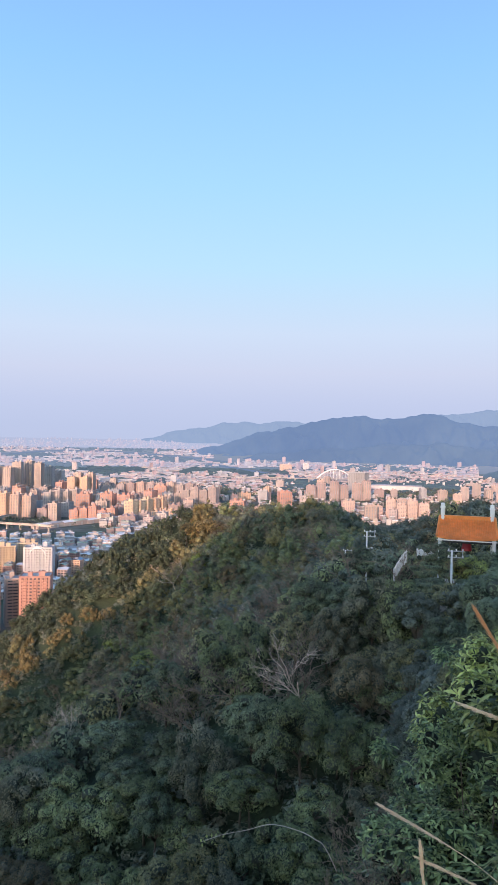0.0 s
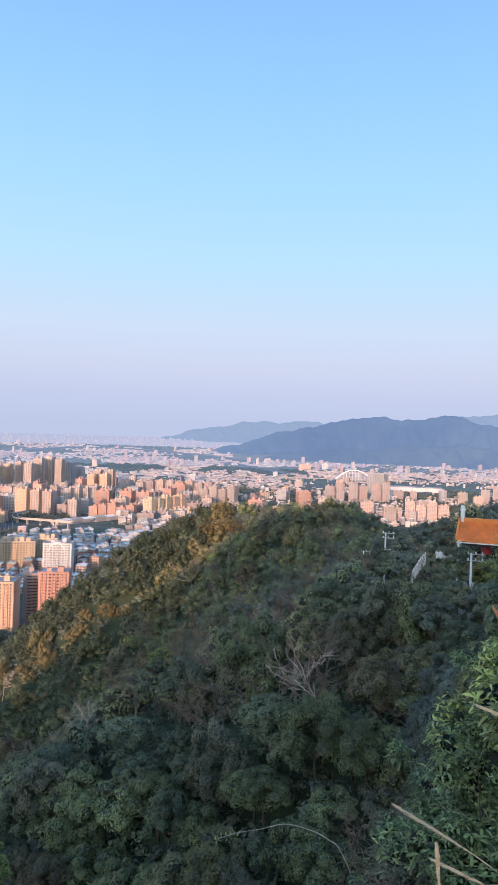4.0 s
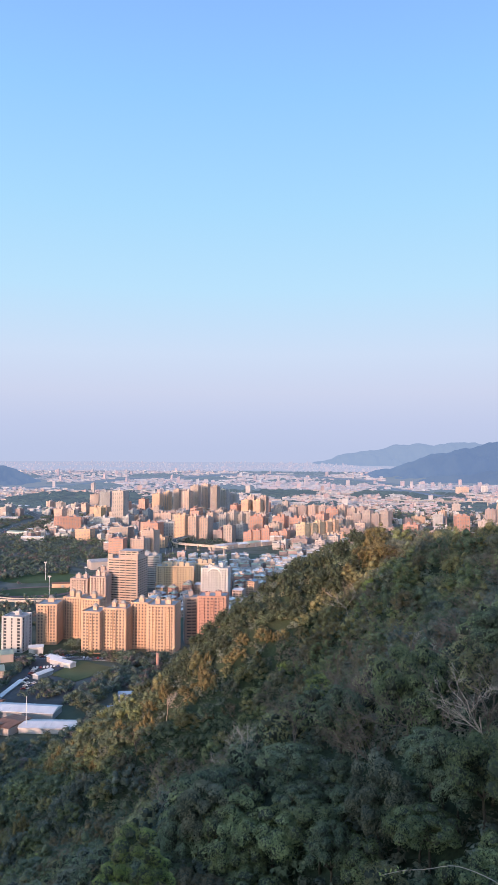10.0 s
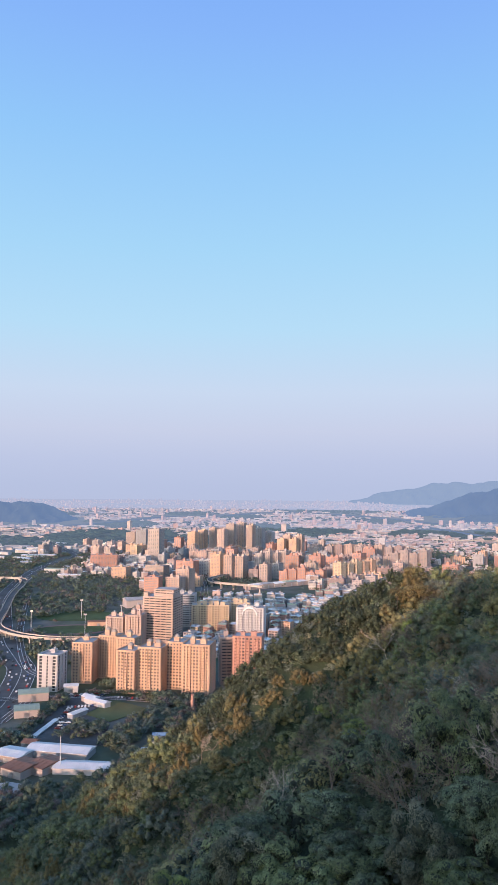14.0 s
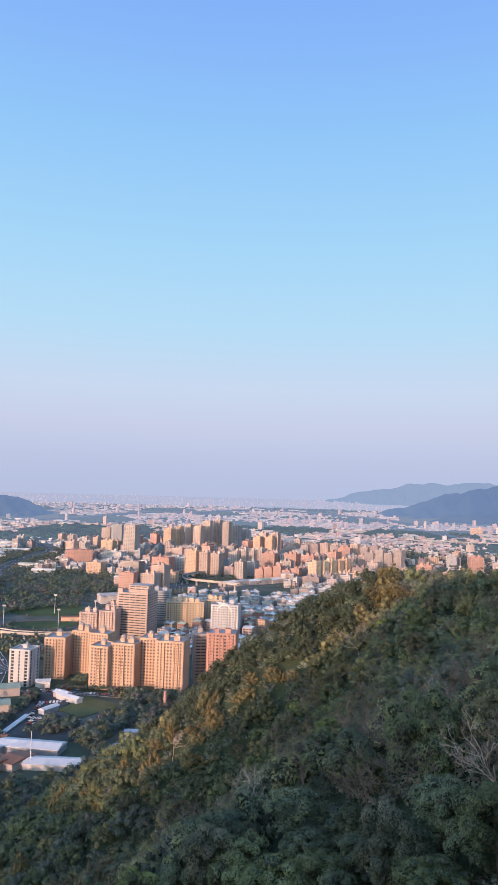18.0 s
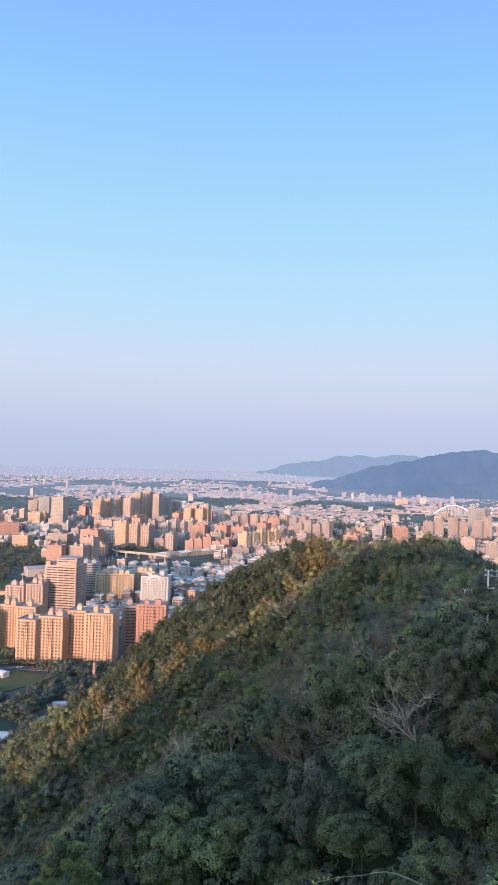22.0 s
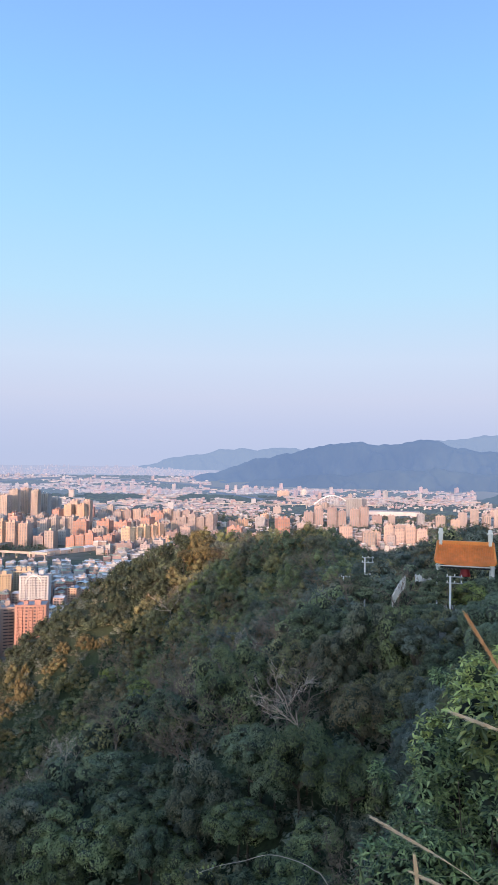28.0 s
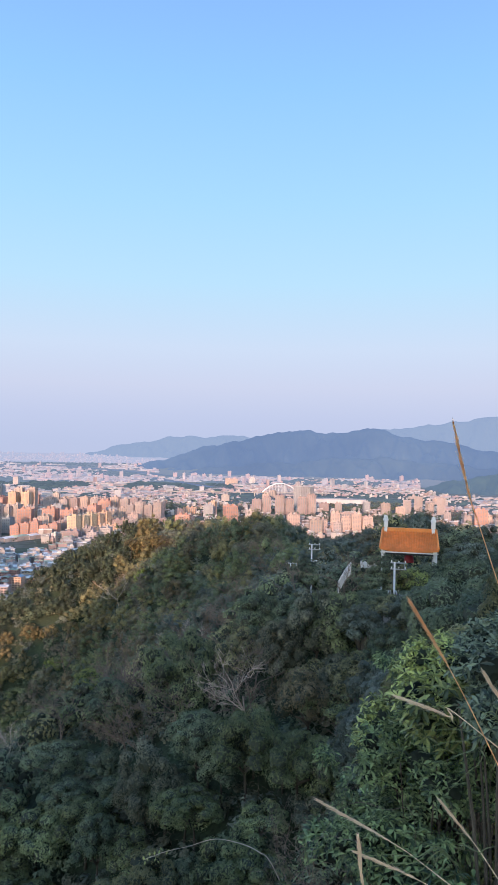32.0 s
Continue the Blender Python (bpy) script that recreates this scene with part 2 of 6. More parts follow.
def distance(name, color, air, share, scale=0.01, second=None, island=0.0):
    """Things of the far backdrop: a pale blue glow, standing for miles of evening haze, is mixed into the surface."""
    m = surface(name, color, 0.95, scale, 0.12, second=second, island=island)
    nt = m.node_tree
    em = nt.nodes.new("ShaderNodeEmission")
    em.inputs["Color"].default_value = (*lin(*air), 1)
    em.inputs["Strength"].default_value = HAZE_GLOW
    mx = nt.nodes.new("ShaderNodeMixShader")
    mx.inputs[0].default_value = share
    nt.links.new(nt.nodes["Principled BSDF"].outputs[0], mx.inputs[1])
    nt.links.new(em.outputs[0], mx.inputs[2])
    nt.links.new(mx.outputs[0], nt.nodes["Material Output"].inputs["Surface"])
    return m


# strength of the haze glow painted into far surfaces
HAZE_GLOW = 0.342
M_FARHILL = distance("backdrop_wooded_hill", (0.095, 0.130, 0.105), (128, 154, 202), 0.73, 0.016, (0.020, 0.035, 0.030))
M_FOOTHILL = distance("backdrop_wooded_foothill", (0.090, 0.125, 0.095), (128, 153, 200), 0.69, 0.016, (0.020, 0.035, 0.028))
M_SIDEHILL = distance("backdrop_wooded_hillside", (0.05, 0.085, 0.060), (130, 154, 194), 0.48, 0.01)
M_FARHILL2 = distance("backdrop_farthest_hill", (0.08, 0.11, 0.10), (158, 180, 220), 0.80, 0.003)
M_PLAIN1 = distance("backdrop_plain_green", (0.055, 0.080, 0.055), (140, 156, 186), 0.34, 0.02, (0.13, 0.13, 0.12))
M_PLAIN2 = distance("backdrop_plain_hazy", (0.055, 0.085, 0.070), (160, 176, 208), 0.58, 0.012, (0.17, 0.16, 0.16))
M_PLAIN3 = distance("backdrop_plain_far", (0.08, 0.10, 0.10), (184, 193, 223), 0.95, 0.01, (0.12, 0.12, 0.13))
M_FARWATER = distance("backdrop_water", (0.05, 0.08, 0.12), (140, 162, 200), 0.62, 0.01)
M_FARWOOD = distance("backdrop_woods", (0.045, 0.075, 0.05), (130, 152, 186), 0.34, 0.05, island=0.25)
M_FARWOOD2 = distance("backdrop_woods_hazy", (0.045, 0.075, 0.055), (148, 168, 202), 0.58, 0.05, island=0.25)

# ---- mesh helpers ----


def mesh_tris(name, V, F, mats, mi=None, smooth=False):
    """A mesh of triangles from arrays."""
    V, F = np.asarray(V, np.float32), np.asarray(F, np.int32)
    me = bpy.data.meshes.new(name)
    me.vertices.add(len(V))
    me.vertices.foreach_set("co", V.ravel())
    me.loops.add(len(F) * 3)
    me.loops.foreach_set("vertex_index", F.ravel())
    me.polygons.add(len(F))
    me.polygons.foreach_set("loop_start", np.arange(0, len(F) * 3, 3, dtype=np.int32))
    if mi is not None:
        me.polygons.foreach_set("material_index", np.asarray(mi, np.int32))
    me.polygons.foreach_set("use_smooth", np.full(len(F), bool(smooth)))
    for m in mats:
        me.materials.append(m)
    me.update(calc_edges=True)
    return me


def part(name, bm, material, parent, label="", smooth=False):
    """Links a bmesh, or a finished mesh, as one object under a thing or a part."""
    if isinstance(bm, bmesh.types.BMesh):
        me = bpy.data.meshes.new(name)
        bm.to_mesh(me)
        bm.free()
        me.materials.append(material)
        if smooth:
            for p in me.polygons:
                p.use_smooth = True
    else:
        me = bm
    ob = new(name, me)
    ob.parent = parent
    if label:
        ob["label"] = label
    return ob


BOX_F = np.array([(0, 2, 1), (0, 3, 2), (4, 5, 6), (4, 6, 7), (0, 1, 5), (0, 5, 4), (1, 2, 6), (1, 6, 5), (2, 3, 7), (2, 7, 6), (3, 0, 4), (3, 4, 7)])
BOX_V = np.array([(-.5, -.5, 0), (.5, -.5, 0), (.5, .5, 0), (-.5, .5, 0), (-.5, -.5, 1), (.5, -.5, 1), (.5, .5, 1), (-.5, .5, 1)])


def boxes(rows):
    """Arrays of many boxes: rows of centre x, y, base z, width, depth, height, turn."""
    a = np.asarray(rows, float)
    v = BOX_V[None] * a[:, None, 3:6]
    c, s = np.cos(a[:, 6]), np.sin(a[:, 6])
    x = v[..., 0] * c[:, None] - v[..., 1] * s[:, None] + a[:, None, 0]
    y = v[..., 0] * s[:, None] + v[..., 1] * c[:, None] + a[:, None, 1]
    V = np.stack([x, y, v[..., 2] + a[:, None, 2]], -1).reshape(-1, 3)
    F = (BOX_F[None] + 8 * np.arange(len(a))[:, None, None]).reshape(-1, 3)
    return V, F


def box_mesh(name, rows, mats, mi=None):
    V, F = boxes([tuple(r) + (0,) * (7 - len(r)) for r in rows])
    return mesh_tris(name, V, F, mats, None if mi is None else np.repeat(mi, 12))


def thing(name, m, label, category, group="", kind=""):
    ob = new(name)
    ob.empty_display_size = 0.5
    ob.matrix_world = m
    return tagged(ob, label, category, group, kind)


def tube(points, radii, sides=5):
    """Arrays of a tapered tube along points."""
    P = np.asarray(points, float)
    n = len(P)
    T = np.gradient(P, axis=0)
    T /= np.linalg.norm(T, axis=1)[:, None] + 1e-9
    ref = np.where(np.abs(T[:, 2:3]) > 0.9, np.array([[1.0, 0, 0]]), np.array([[0, 0, 1.0]]))
    A = np.cross(T, ref)
    A /= np.linalg.norm(A, axis=1)[:, None] + 1e-9
    B = np.cross(T, A)
    an = np.arange(sides) * 2 * np.pi / sides
    V = P[:, None] + np.asarray(radii, float)[:, None, None] * (np.cos(an)[None, :, None] * A[:, None] + np.sin(an)[None, :, None] * B[:, None])
    F = []
    for i in range(n - 1):
        for j in range(sides):
            a, b = i * sides + j, i * sides + (j + 1) % sides
            F += [(a, b, b + sides), (a, b + sides, a + sides)]
    for j in range(1, sides - 1):
        F += [(0, j + 1, j), ((n - 1) * sides, (n - 1) * sides + j, (n - 1) * sides + j + 1)]
    return V.reshape(-1, 3), np.array(F)


def join(pairs):
    """Joins (V, F) arrays."""
    Vs, Fs, n = [], [], 0
    for V, F in pairs:
        Vs.append(V)
        Fs.append(np.asarray(F) + n)
        n += len(V)
    return np.concatenate(Vs), np.concatenate(Fs)

# ---- terrain of the place, and an added ridge for shade ----
PEAK = ((-30, -45, 185), (0, -1.6, 186.4), (9, 6.5, 183.2), (14, 12, 180.5))
RIDGE_NEAR = ((26, 50, 150), (51, 86, 168), (74, 140, 159), (86, 200, 159.5))
RIDGE_MAIN = ((76, 150, 156), (86, 200, 159.5), (80, 262, 156), (60, 276, 155.5), (36, 268, 142.5), (18, 258, 126), (-2, 250, 107), (-20, 243, 89), (-42, 245, 66), (-80, 290, 29), (-120, 350, 2))
RIDGE_EAST = ((51, 86, 166), (78, 102, 165), (90, 142, 168), (120, 190, 150))
# unseen ridge, added behind the camera to keep the sun off the slope
RIDGE_FOR_SHADE = ((40, -92, 212), (-60, -104, 217), (-120, -116, 225), (-139, -120, 211), (-200, -125, 158), (-230, -127, 149), (-260, -128, 147), (-300, -132, 146), (-400, -136, 128), (-540, -140, 84))


def ridge_height(px, py, line, slope, soft):
    """Height of a long ridge: its crest line less a slope that grows with the distance from it."""
    best = np.full(np.shape(px), -1e9)
    for (ax, ay, az), (bx, by, bz) in zip(line, line[1:]):
        dx, dy = bx - ax, by - ay
        s = np.clip(((px - ax) * dx + (py - ay) * dy) / (dx * dx + dy * dy), 0, 1)
        d = np.hypot(px - ax - s * dx, py - ay - s * dy)
        best = np.maximum(best, az + s * (bz - az) - slope * (np.sqrt(d * d + soft * soft) - soft))
    return best


def plain_height(px, py):
    """The plain is level; beyond 2500 m it tilts up to fit the far land to the camera's view."""
    d = np.hypot(px, py)
    return np.clip(d - 2500, 0, None) * 0.058


def ground_height(px, py):
    px, py = np.asarray(px, float), np.asarray(py, float)
    gully = 2.2 * np.sin(px * 0.061 + 1.3 * np.sin(py * 0.023)) + 1.6 * np.sin(py * 0.083 + px * 0.037) + 0.9 * np.sin(px * 0.19 - py * 0.13)
    near = np.clip(np.hypot(px, py) / 40 - 0.15, 0, 1)
    hill = np.maximum(ridge_height(px, py, RIDGE_NEAR, 1.05, 12), ridge_height(px, py, RIDGE_MAIN, 0.88, 12))
    hill = np.maximum(hill, ridge_height(px, py, RIDGE_EAST, 0.7, 8))
    hill = np.maximum(hill, ridge_height(px, py, PEAK, 1.0, 1.2))
    hill = np.maximum(hill, ridge_height(px, py, RIDGE_FOR_SHADE, 0.92, 4)) + gully * near
    low = plain_height(px, py)
    k = 10.0
    return np.where(hill - low > 60, hill, low + k * np.log1p(np.exp(np.clip((hill - low) / k, -30, 30))))

# ---- sky and ground ----
SKY_R = 4960.0


def sky_backdrop():
    """The open evening sky in front: part of a wide sphere, clear blue above, paling to a pinkish haze low down."""
    az = np.radians(np.linspace(-75, 95, 86))
    el = np.radians(np.concatenate([np.linspace(-4, 8, 25), np.linspace(9, 62, 28)]))
    A, E = np.meshgrid(az, el)
    V = np.stack([np.sin(A) * np.cos(E), np.cos(A) * np.cos(E), np.sin(E)], -1).reshape(-1, 3) * SKY_R
    n = len(az)
    F = []
    for i in range(len(el) - 1):
        for j in range(n - 1):
            a = i * n + j
            F += [(a, a + n, a + 1), (a + 1, a + n, a + n + 1)]
    m = bpy.data.materials.new("evening_sky_air")
    m.use_nodes = True
    nt = m.node_tree
    nt.nodes.clear()
    tc = nt.nodes.new("ShaderNodeTexCoord")
    sp = nt.nodes.new("ShaderNodeSeparateXYZ")
    nt.links.new(tc.outputs["Object"], sp.inputs[0])
    mr = nt.nodes.new("ShaderNodeMapRange")
    mr.inputs["From Min"].default_value = SKY_R * math.sin(radians(-2))
    mr.inputs["From Max"].default_value = SKY_R * math.sin(radians(40))
    nt.links.new(sp.outputs["Z"], mr.inputs["Value"])
    cr = nt.nodes.new("ShaderNodeValToRGB")
    stops = SKY_STOPS
    while len(cr.color_ramp.elements) < len(stops):
        cr.color_ramp.elements.new(0.5)
    lo, hi = math.sin(radians(-2)), math.sin(radians(40))
    for e, (deg, col) in zip(cr.color_ramp.elements, stops):
        e.position = (math.sin(radians(deg)) - lo) / (hi - lo)
        e.color = (*lin(*col), 1)
    nt.links.new(mr.outputs["Result"], cr.inputs[0])
    em = nt.nodes.new("ShaderNodeEmission")
    em.inputs["Strength"].default_value = 0.3415
    nt.links.new(cr.outputs[0], em.inputs["Color"])
    out = nt.nodes.new("ShaderNodeOutputMaterial")
    nt.links.new(em.outputs[0], out.inputs["Surface"])
    ob = new("backdrop_sky", mesh_tris("backdrop_sky", V, F, [m], smooth=True))
    ob.location = (0, 0, 188)
    return tagged(ob, "clear blue evening sky paling to pinkish haze low down", "sky", kind="structure")


SKY_STOPS = ((-2, (187, 196, 226)), (0.5, (188, 199, 230)), (2.5, (194, 204, 234)), (5.0, (205, 213, 238)), (8.0, (206, 222, 246)), (13, (187, 226, 253)), (19, (170, 219, 254)), (27, (150, 204, 255)), (34, (138, 186, 255)), (40, (126, 174, 252)))
sky_backdrop()

# ground: one sheet from the hilltop out to the horizon; beyond 2300 m haze glow is mixed in
az_g = np.radians(np.concatenate([np.arange(-180, -40, 4.0), np.arange(-40, 62, 0.8), np.arange(62, 180.1, 4.0)]))
r_g = np.concatenate([[0.01], np.geomspace(1.0, 60, 60), np.arange(63, 340, 3.5), np.geomspace(344, 4950, 80)])
Ag, Rg = np.meshgrid(az_g, r_g)
Xg, Yg = Rg * np.sin(Ag), Rg * np.cos(Ag)
Zg = ground_height(Xg, Yg)
ng = len(az_g)
ii, jj = np.meshgrid(np.arange(len(r_g) - 1), np.arange(ng - 1), indexing="ij")
a_g = (ii * ng + jj).ravel()
Fg = np.concatenate([np.stack([a_g, a_g + 1, a_g + ng], -1), np.stack([a_g + 1, a_g + ng + 1, a_g + ng], -1)])
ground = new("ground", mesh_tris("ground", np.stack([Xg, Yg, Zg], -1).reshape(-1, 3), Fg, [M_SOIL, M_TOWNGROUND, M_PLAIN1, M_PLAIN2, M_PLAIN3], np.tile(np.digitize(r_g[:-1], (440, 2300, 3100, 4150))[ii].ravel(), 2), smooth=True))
tagged(ground, "wooded hill ground falling to a flat city plain", "ground", kind="structure")


def far_ridge(name, D, stops, base_el, depth, material, label, seed):
    """A long far hill: crest heights by bearing, with spurs and gullies on its near side."""
    rng = np.random.default_rng(seed)
    az = np.linspace(stops[0][0], stops[-1][0], 220)
    top = np.interp(az, [s[0] for s in stops], [s[1] for s in stops])
    k = np.linspace(0, 1, 26)
    wob = sum(np.sin(az * f + rng.uniform(0, 6)) * a for f, a in ((1.3, .04), (3.1, .025), (7.3, .012), (15, .006)))
    A, K = np.meshgrid(np.radians(az), k)
    Dk = D + depth * K
    zt = 188 + np.tan(np.radians(top + wob * 2)) * (D + depth * 0.9)
    zb = 188 + np.tan(np.radians(base_el)) * D - 40
    spur = sum(np.sin(np.degrees(A) * f + K * g + rng.uniform(0, 6)) * a for f, g, a in ((0.9, 5, .09), (2.2, -7, .07), (4.0, 11, .045), (7.5, -16, .025)))
    prof = np.clip(K / 0.9, 0, 1) ** 0.8 + spur * K * np.clip(0.9 - K, 0, 1) * 5.5
    prof = np.where(K > 0.9, 1 - (K - 0.9) * 3, prof)
    Z = zb + (zt[None] - zb) * prof
    V = np.stack([Dk * np.sin(A), Dk * np.cos(A), Z], -1).reshape(-1, 3)
    n = len(az)
    F = []
    for i in range(len(k) - 1):
        for j in range(n - 1):
            a = i * n + j
            F += [(a, a + 1, a + n), (a + 1, a + n + 1, a + n)]
    ob = new(name, mesh_tris(name, V, F, [material], smooth=True))
    return tagged(ob, label, "hill", kind="structure")


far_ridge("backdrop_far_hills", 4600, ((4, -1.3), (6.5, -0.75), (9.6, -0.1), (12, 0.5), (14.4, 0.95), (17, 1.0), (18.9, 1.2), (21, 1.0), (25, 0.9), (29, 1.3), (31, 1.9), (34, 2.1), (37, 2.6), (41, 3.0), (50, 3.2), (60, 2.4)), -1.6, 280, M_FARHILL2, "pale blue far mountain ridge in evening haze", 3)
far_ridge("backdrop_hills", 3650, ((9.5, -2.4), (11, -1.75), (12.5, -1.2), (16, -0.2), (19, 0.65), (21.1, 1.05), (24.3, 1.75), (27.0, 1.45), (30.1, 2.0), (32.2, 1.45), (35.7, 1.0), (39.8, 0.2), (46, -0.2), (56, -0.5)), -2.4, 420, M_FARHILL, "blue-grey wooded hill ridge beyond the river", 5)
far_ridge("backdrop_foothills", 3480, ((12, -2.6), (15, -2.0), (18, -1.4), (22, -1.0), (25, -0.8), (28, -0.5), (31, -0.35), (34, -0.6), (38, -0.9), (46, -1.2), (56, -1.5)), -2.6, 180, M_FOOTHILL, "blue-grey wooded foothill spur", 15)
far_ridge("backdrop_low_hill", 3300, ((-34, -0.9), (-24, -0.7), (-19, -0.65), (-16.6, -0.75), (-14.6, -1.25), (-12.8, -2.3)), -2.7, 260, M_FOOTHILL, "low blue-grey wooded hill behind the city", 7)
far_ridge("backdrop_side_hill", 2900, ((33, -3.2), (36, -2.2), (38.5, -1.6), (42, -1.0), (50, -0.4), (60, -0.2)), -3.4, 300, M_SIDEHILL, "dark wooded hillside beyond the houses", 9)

# ---- trees ----


def ico(sub):
    bm = bmesh.new()
    bmesh.ops.create_icosphere(bm, subdivisions=sub, radius=1)
    bm.verts.ensure_lookup_table()
    V = np.array([v.co[:] for v in bm.verts])
    F = np.array([[v.index for v in f.verts] for f in bm.faces])
    bm.free()
    return V, F


ICO = {1: ico(1), 2: ico(2)}


def crown_arrays(seed, lumps, cards, leaf, sub=1, tall=1.0, droop=0.15, form="round", heart=0.64):
    """A crown of unit radius: boughs of foliage spread over a dome, each a rough core, darkened near by as inner shade,
    set with many small leaf clumps.
    round: a full dome; flat: boughs in loose tiers; plume: slender upright sprays, as bamboo grows."""
    rng = np.random.default_rng(seed)
    out = []
    iv, jf = ICO[sub]
    for i in range(lumps):
        u = 1 - 1.42 * (i + 0.5) / lumps
        th = 2.39996 * i + rng.uniform(-0.45, 0.45)
        rr = math.sqrt(max(0, 1 - u * u))
        grow = rng.uniform(0.78, 1.18)
        lr = rng.uniform(0.20, 0.37) * (19 / lumps) ** 0.33
        axes = np.array([1.0, 1.0, 0.82])
        if form == "flat":
            c = np.array([rr * math.cos(th) * 0.78, rr * math.sin(th) * 0.78, (u * 0.36 + 0.1) * tall]) * grow
            axes = np.array([1.15, 1.15, 0.55])
        elif form == "plume":
            c = np.array([rr * math.cos(th) * 0.58, rr * math.sin(th) * 0.58, (u * 0.70 + 0.2) * tall]) * grow
            axes = np.array([0.78, 0.78, 1.25])
        else:
            c = np.array([rr * math.cos(th) * 0.66, rr * math.sin(th) * 0.66, (u * 0.62 + 0.05) * tall]) * grow
        c = c + rng.normal(size=3) * 0.05
        core = iv * lr * heart * (1 + rng.uniform(-0.25, 0.22, (len(iv), 1))) * axes + c
        out.append((core, jf))
        d = rng.normal(size=(cards, 3)) + np.append(c[:2], abs(c[2]) + 0.45) * 1.0
        d /= np.linalg.norm(d, axis=1)[:, None]
        # leaves gather in small sprays on the bough
        knots = rng.normal(size=(9, 3))
        knots /= np.linalg.norm(knots, axis=1)[:, None]
        swell = 0.86 + 0.34 * np.clip((d @ knots.T).max(axis=1) - 0.62, 0, 1) / 0.38
        p = c + d * lr * (swell * rng.uniform(0.88, 1.10, cards))[:, None] * axes
        nrm = d + rng.normal(size=(cards, 3)) * 0.24 + np.array([0, 0, 0.2])
        nrm /= np.linalg.norm(nrm, axis=1)[:, None]
        t = np.cross(nrm, rng.normal(size=(cards, 3)))
        t /= np.linalg.norm(t, axis=1)[:, None] + 1e-9
        b = np.cross(nrm, t)
        s = leaf * rng.uniform(0.6, 1.3, (cards, 1))
        dz = np.array([0, 0, 1.0]) * s * droop
        leafs = np.stack([p + t * s - dz, p + b * s * 0.8, p - t * s * 0.9 - b * s * 0.4 - dz * 0.5], 1).reshape(-1, 3)
        out.append((leafs, np.arange(cards * 3).reshape(-1, 3)))
    V, F = join(out)
    V[:, 2] -= V[:, 2].min() * 0.5
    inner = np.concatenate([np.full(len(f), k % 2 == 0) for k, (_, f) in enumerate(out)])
    return V, F, inner


def branch_arrays(seed, height, spread, levels=4, r0=0.02):
    """A leafless tree: limbs that fork again and again, thinning to twigs."""
    rng = np.random.default_rng(seed)
    out = []

    def grow(p, d, length, r, level):
        pts = [p]
        for _ in range(3):
            d = d + rng.normal(size=3) * 0.16 + np.array([0, 0, 0.05])
            d = d / np.linalg.norm(d)
            pts.append(pts[-1] + d * length / 3)
        out.append(tube(pts, np.linspace(r, r * 0.6, 4), 4 if level < 2 else 3))
        if level < levels:
            for _ in range(rng.integers(2, 4)):
                nd = d + rng.normal(size=3) * spread
                nd[2] = nd[2] * 0.6 + 0.3
                grow(pts[rng.integers(1, 4)] if level else pts[rng.integers(2, 4)], nd / np.linalg.norm(nd), length * rng.uniform(0.55, 0.8), r * 0.68, level + 1)

    grow(np.zeros(3), np.array([0, 0, 1.0]), height * 0.36, r0 * height * 0.5, 0)
    return join(out)


rng_b = np.random.default_rng(17)
BARE = [(19.8, 80, 10.0, 0), (20.9, 79, 11.0, 1), (21.6, 80, 10.5, 0), (30.3, 71, 11.5, 0), (30.9, 72, 10.5, 0), (17.8, 81, 10, 0), (16.7, 81, 9, 0), (25.2, 98, 10, 0), (28.9, 92, 12, 0), (30.2, 88, 12, 0), (11, 100, 10, 0), (13.5, 88, 9, 0), (2, 190, 12, 1), (-3.5, 205, 12, 1), (22.5, 150, 11, 1)]
BARE += [(rng_b.uniform(-6, 24), rng_b.uniform(80, 240), rng_b.uniform(9, 12.5), int(rng_b.uniform() < 0.10)) for _ in range(90)]


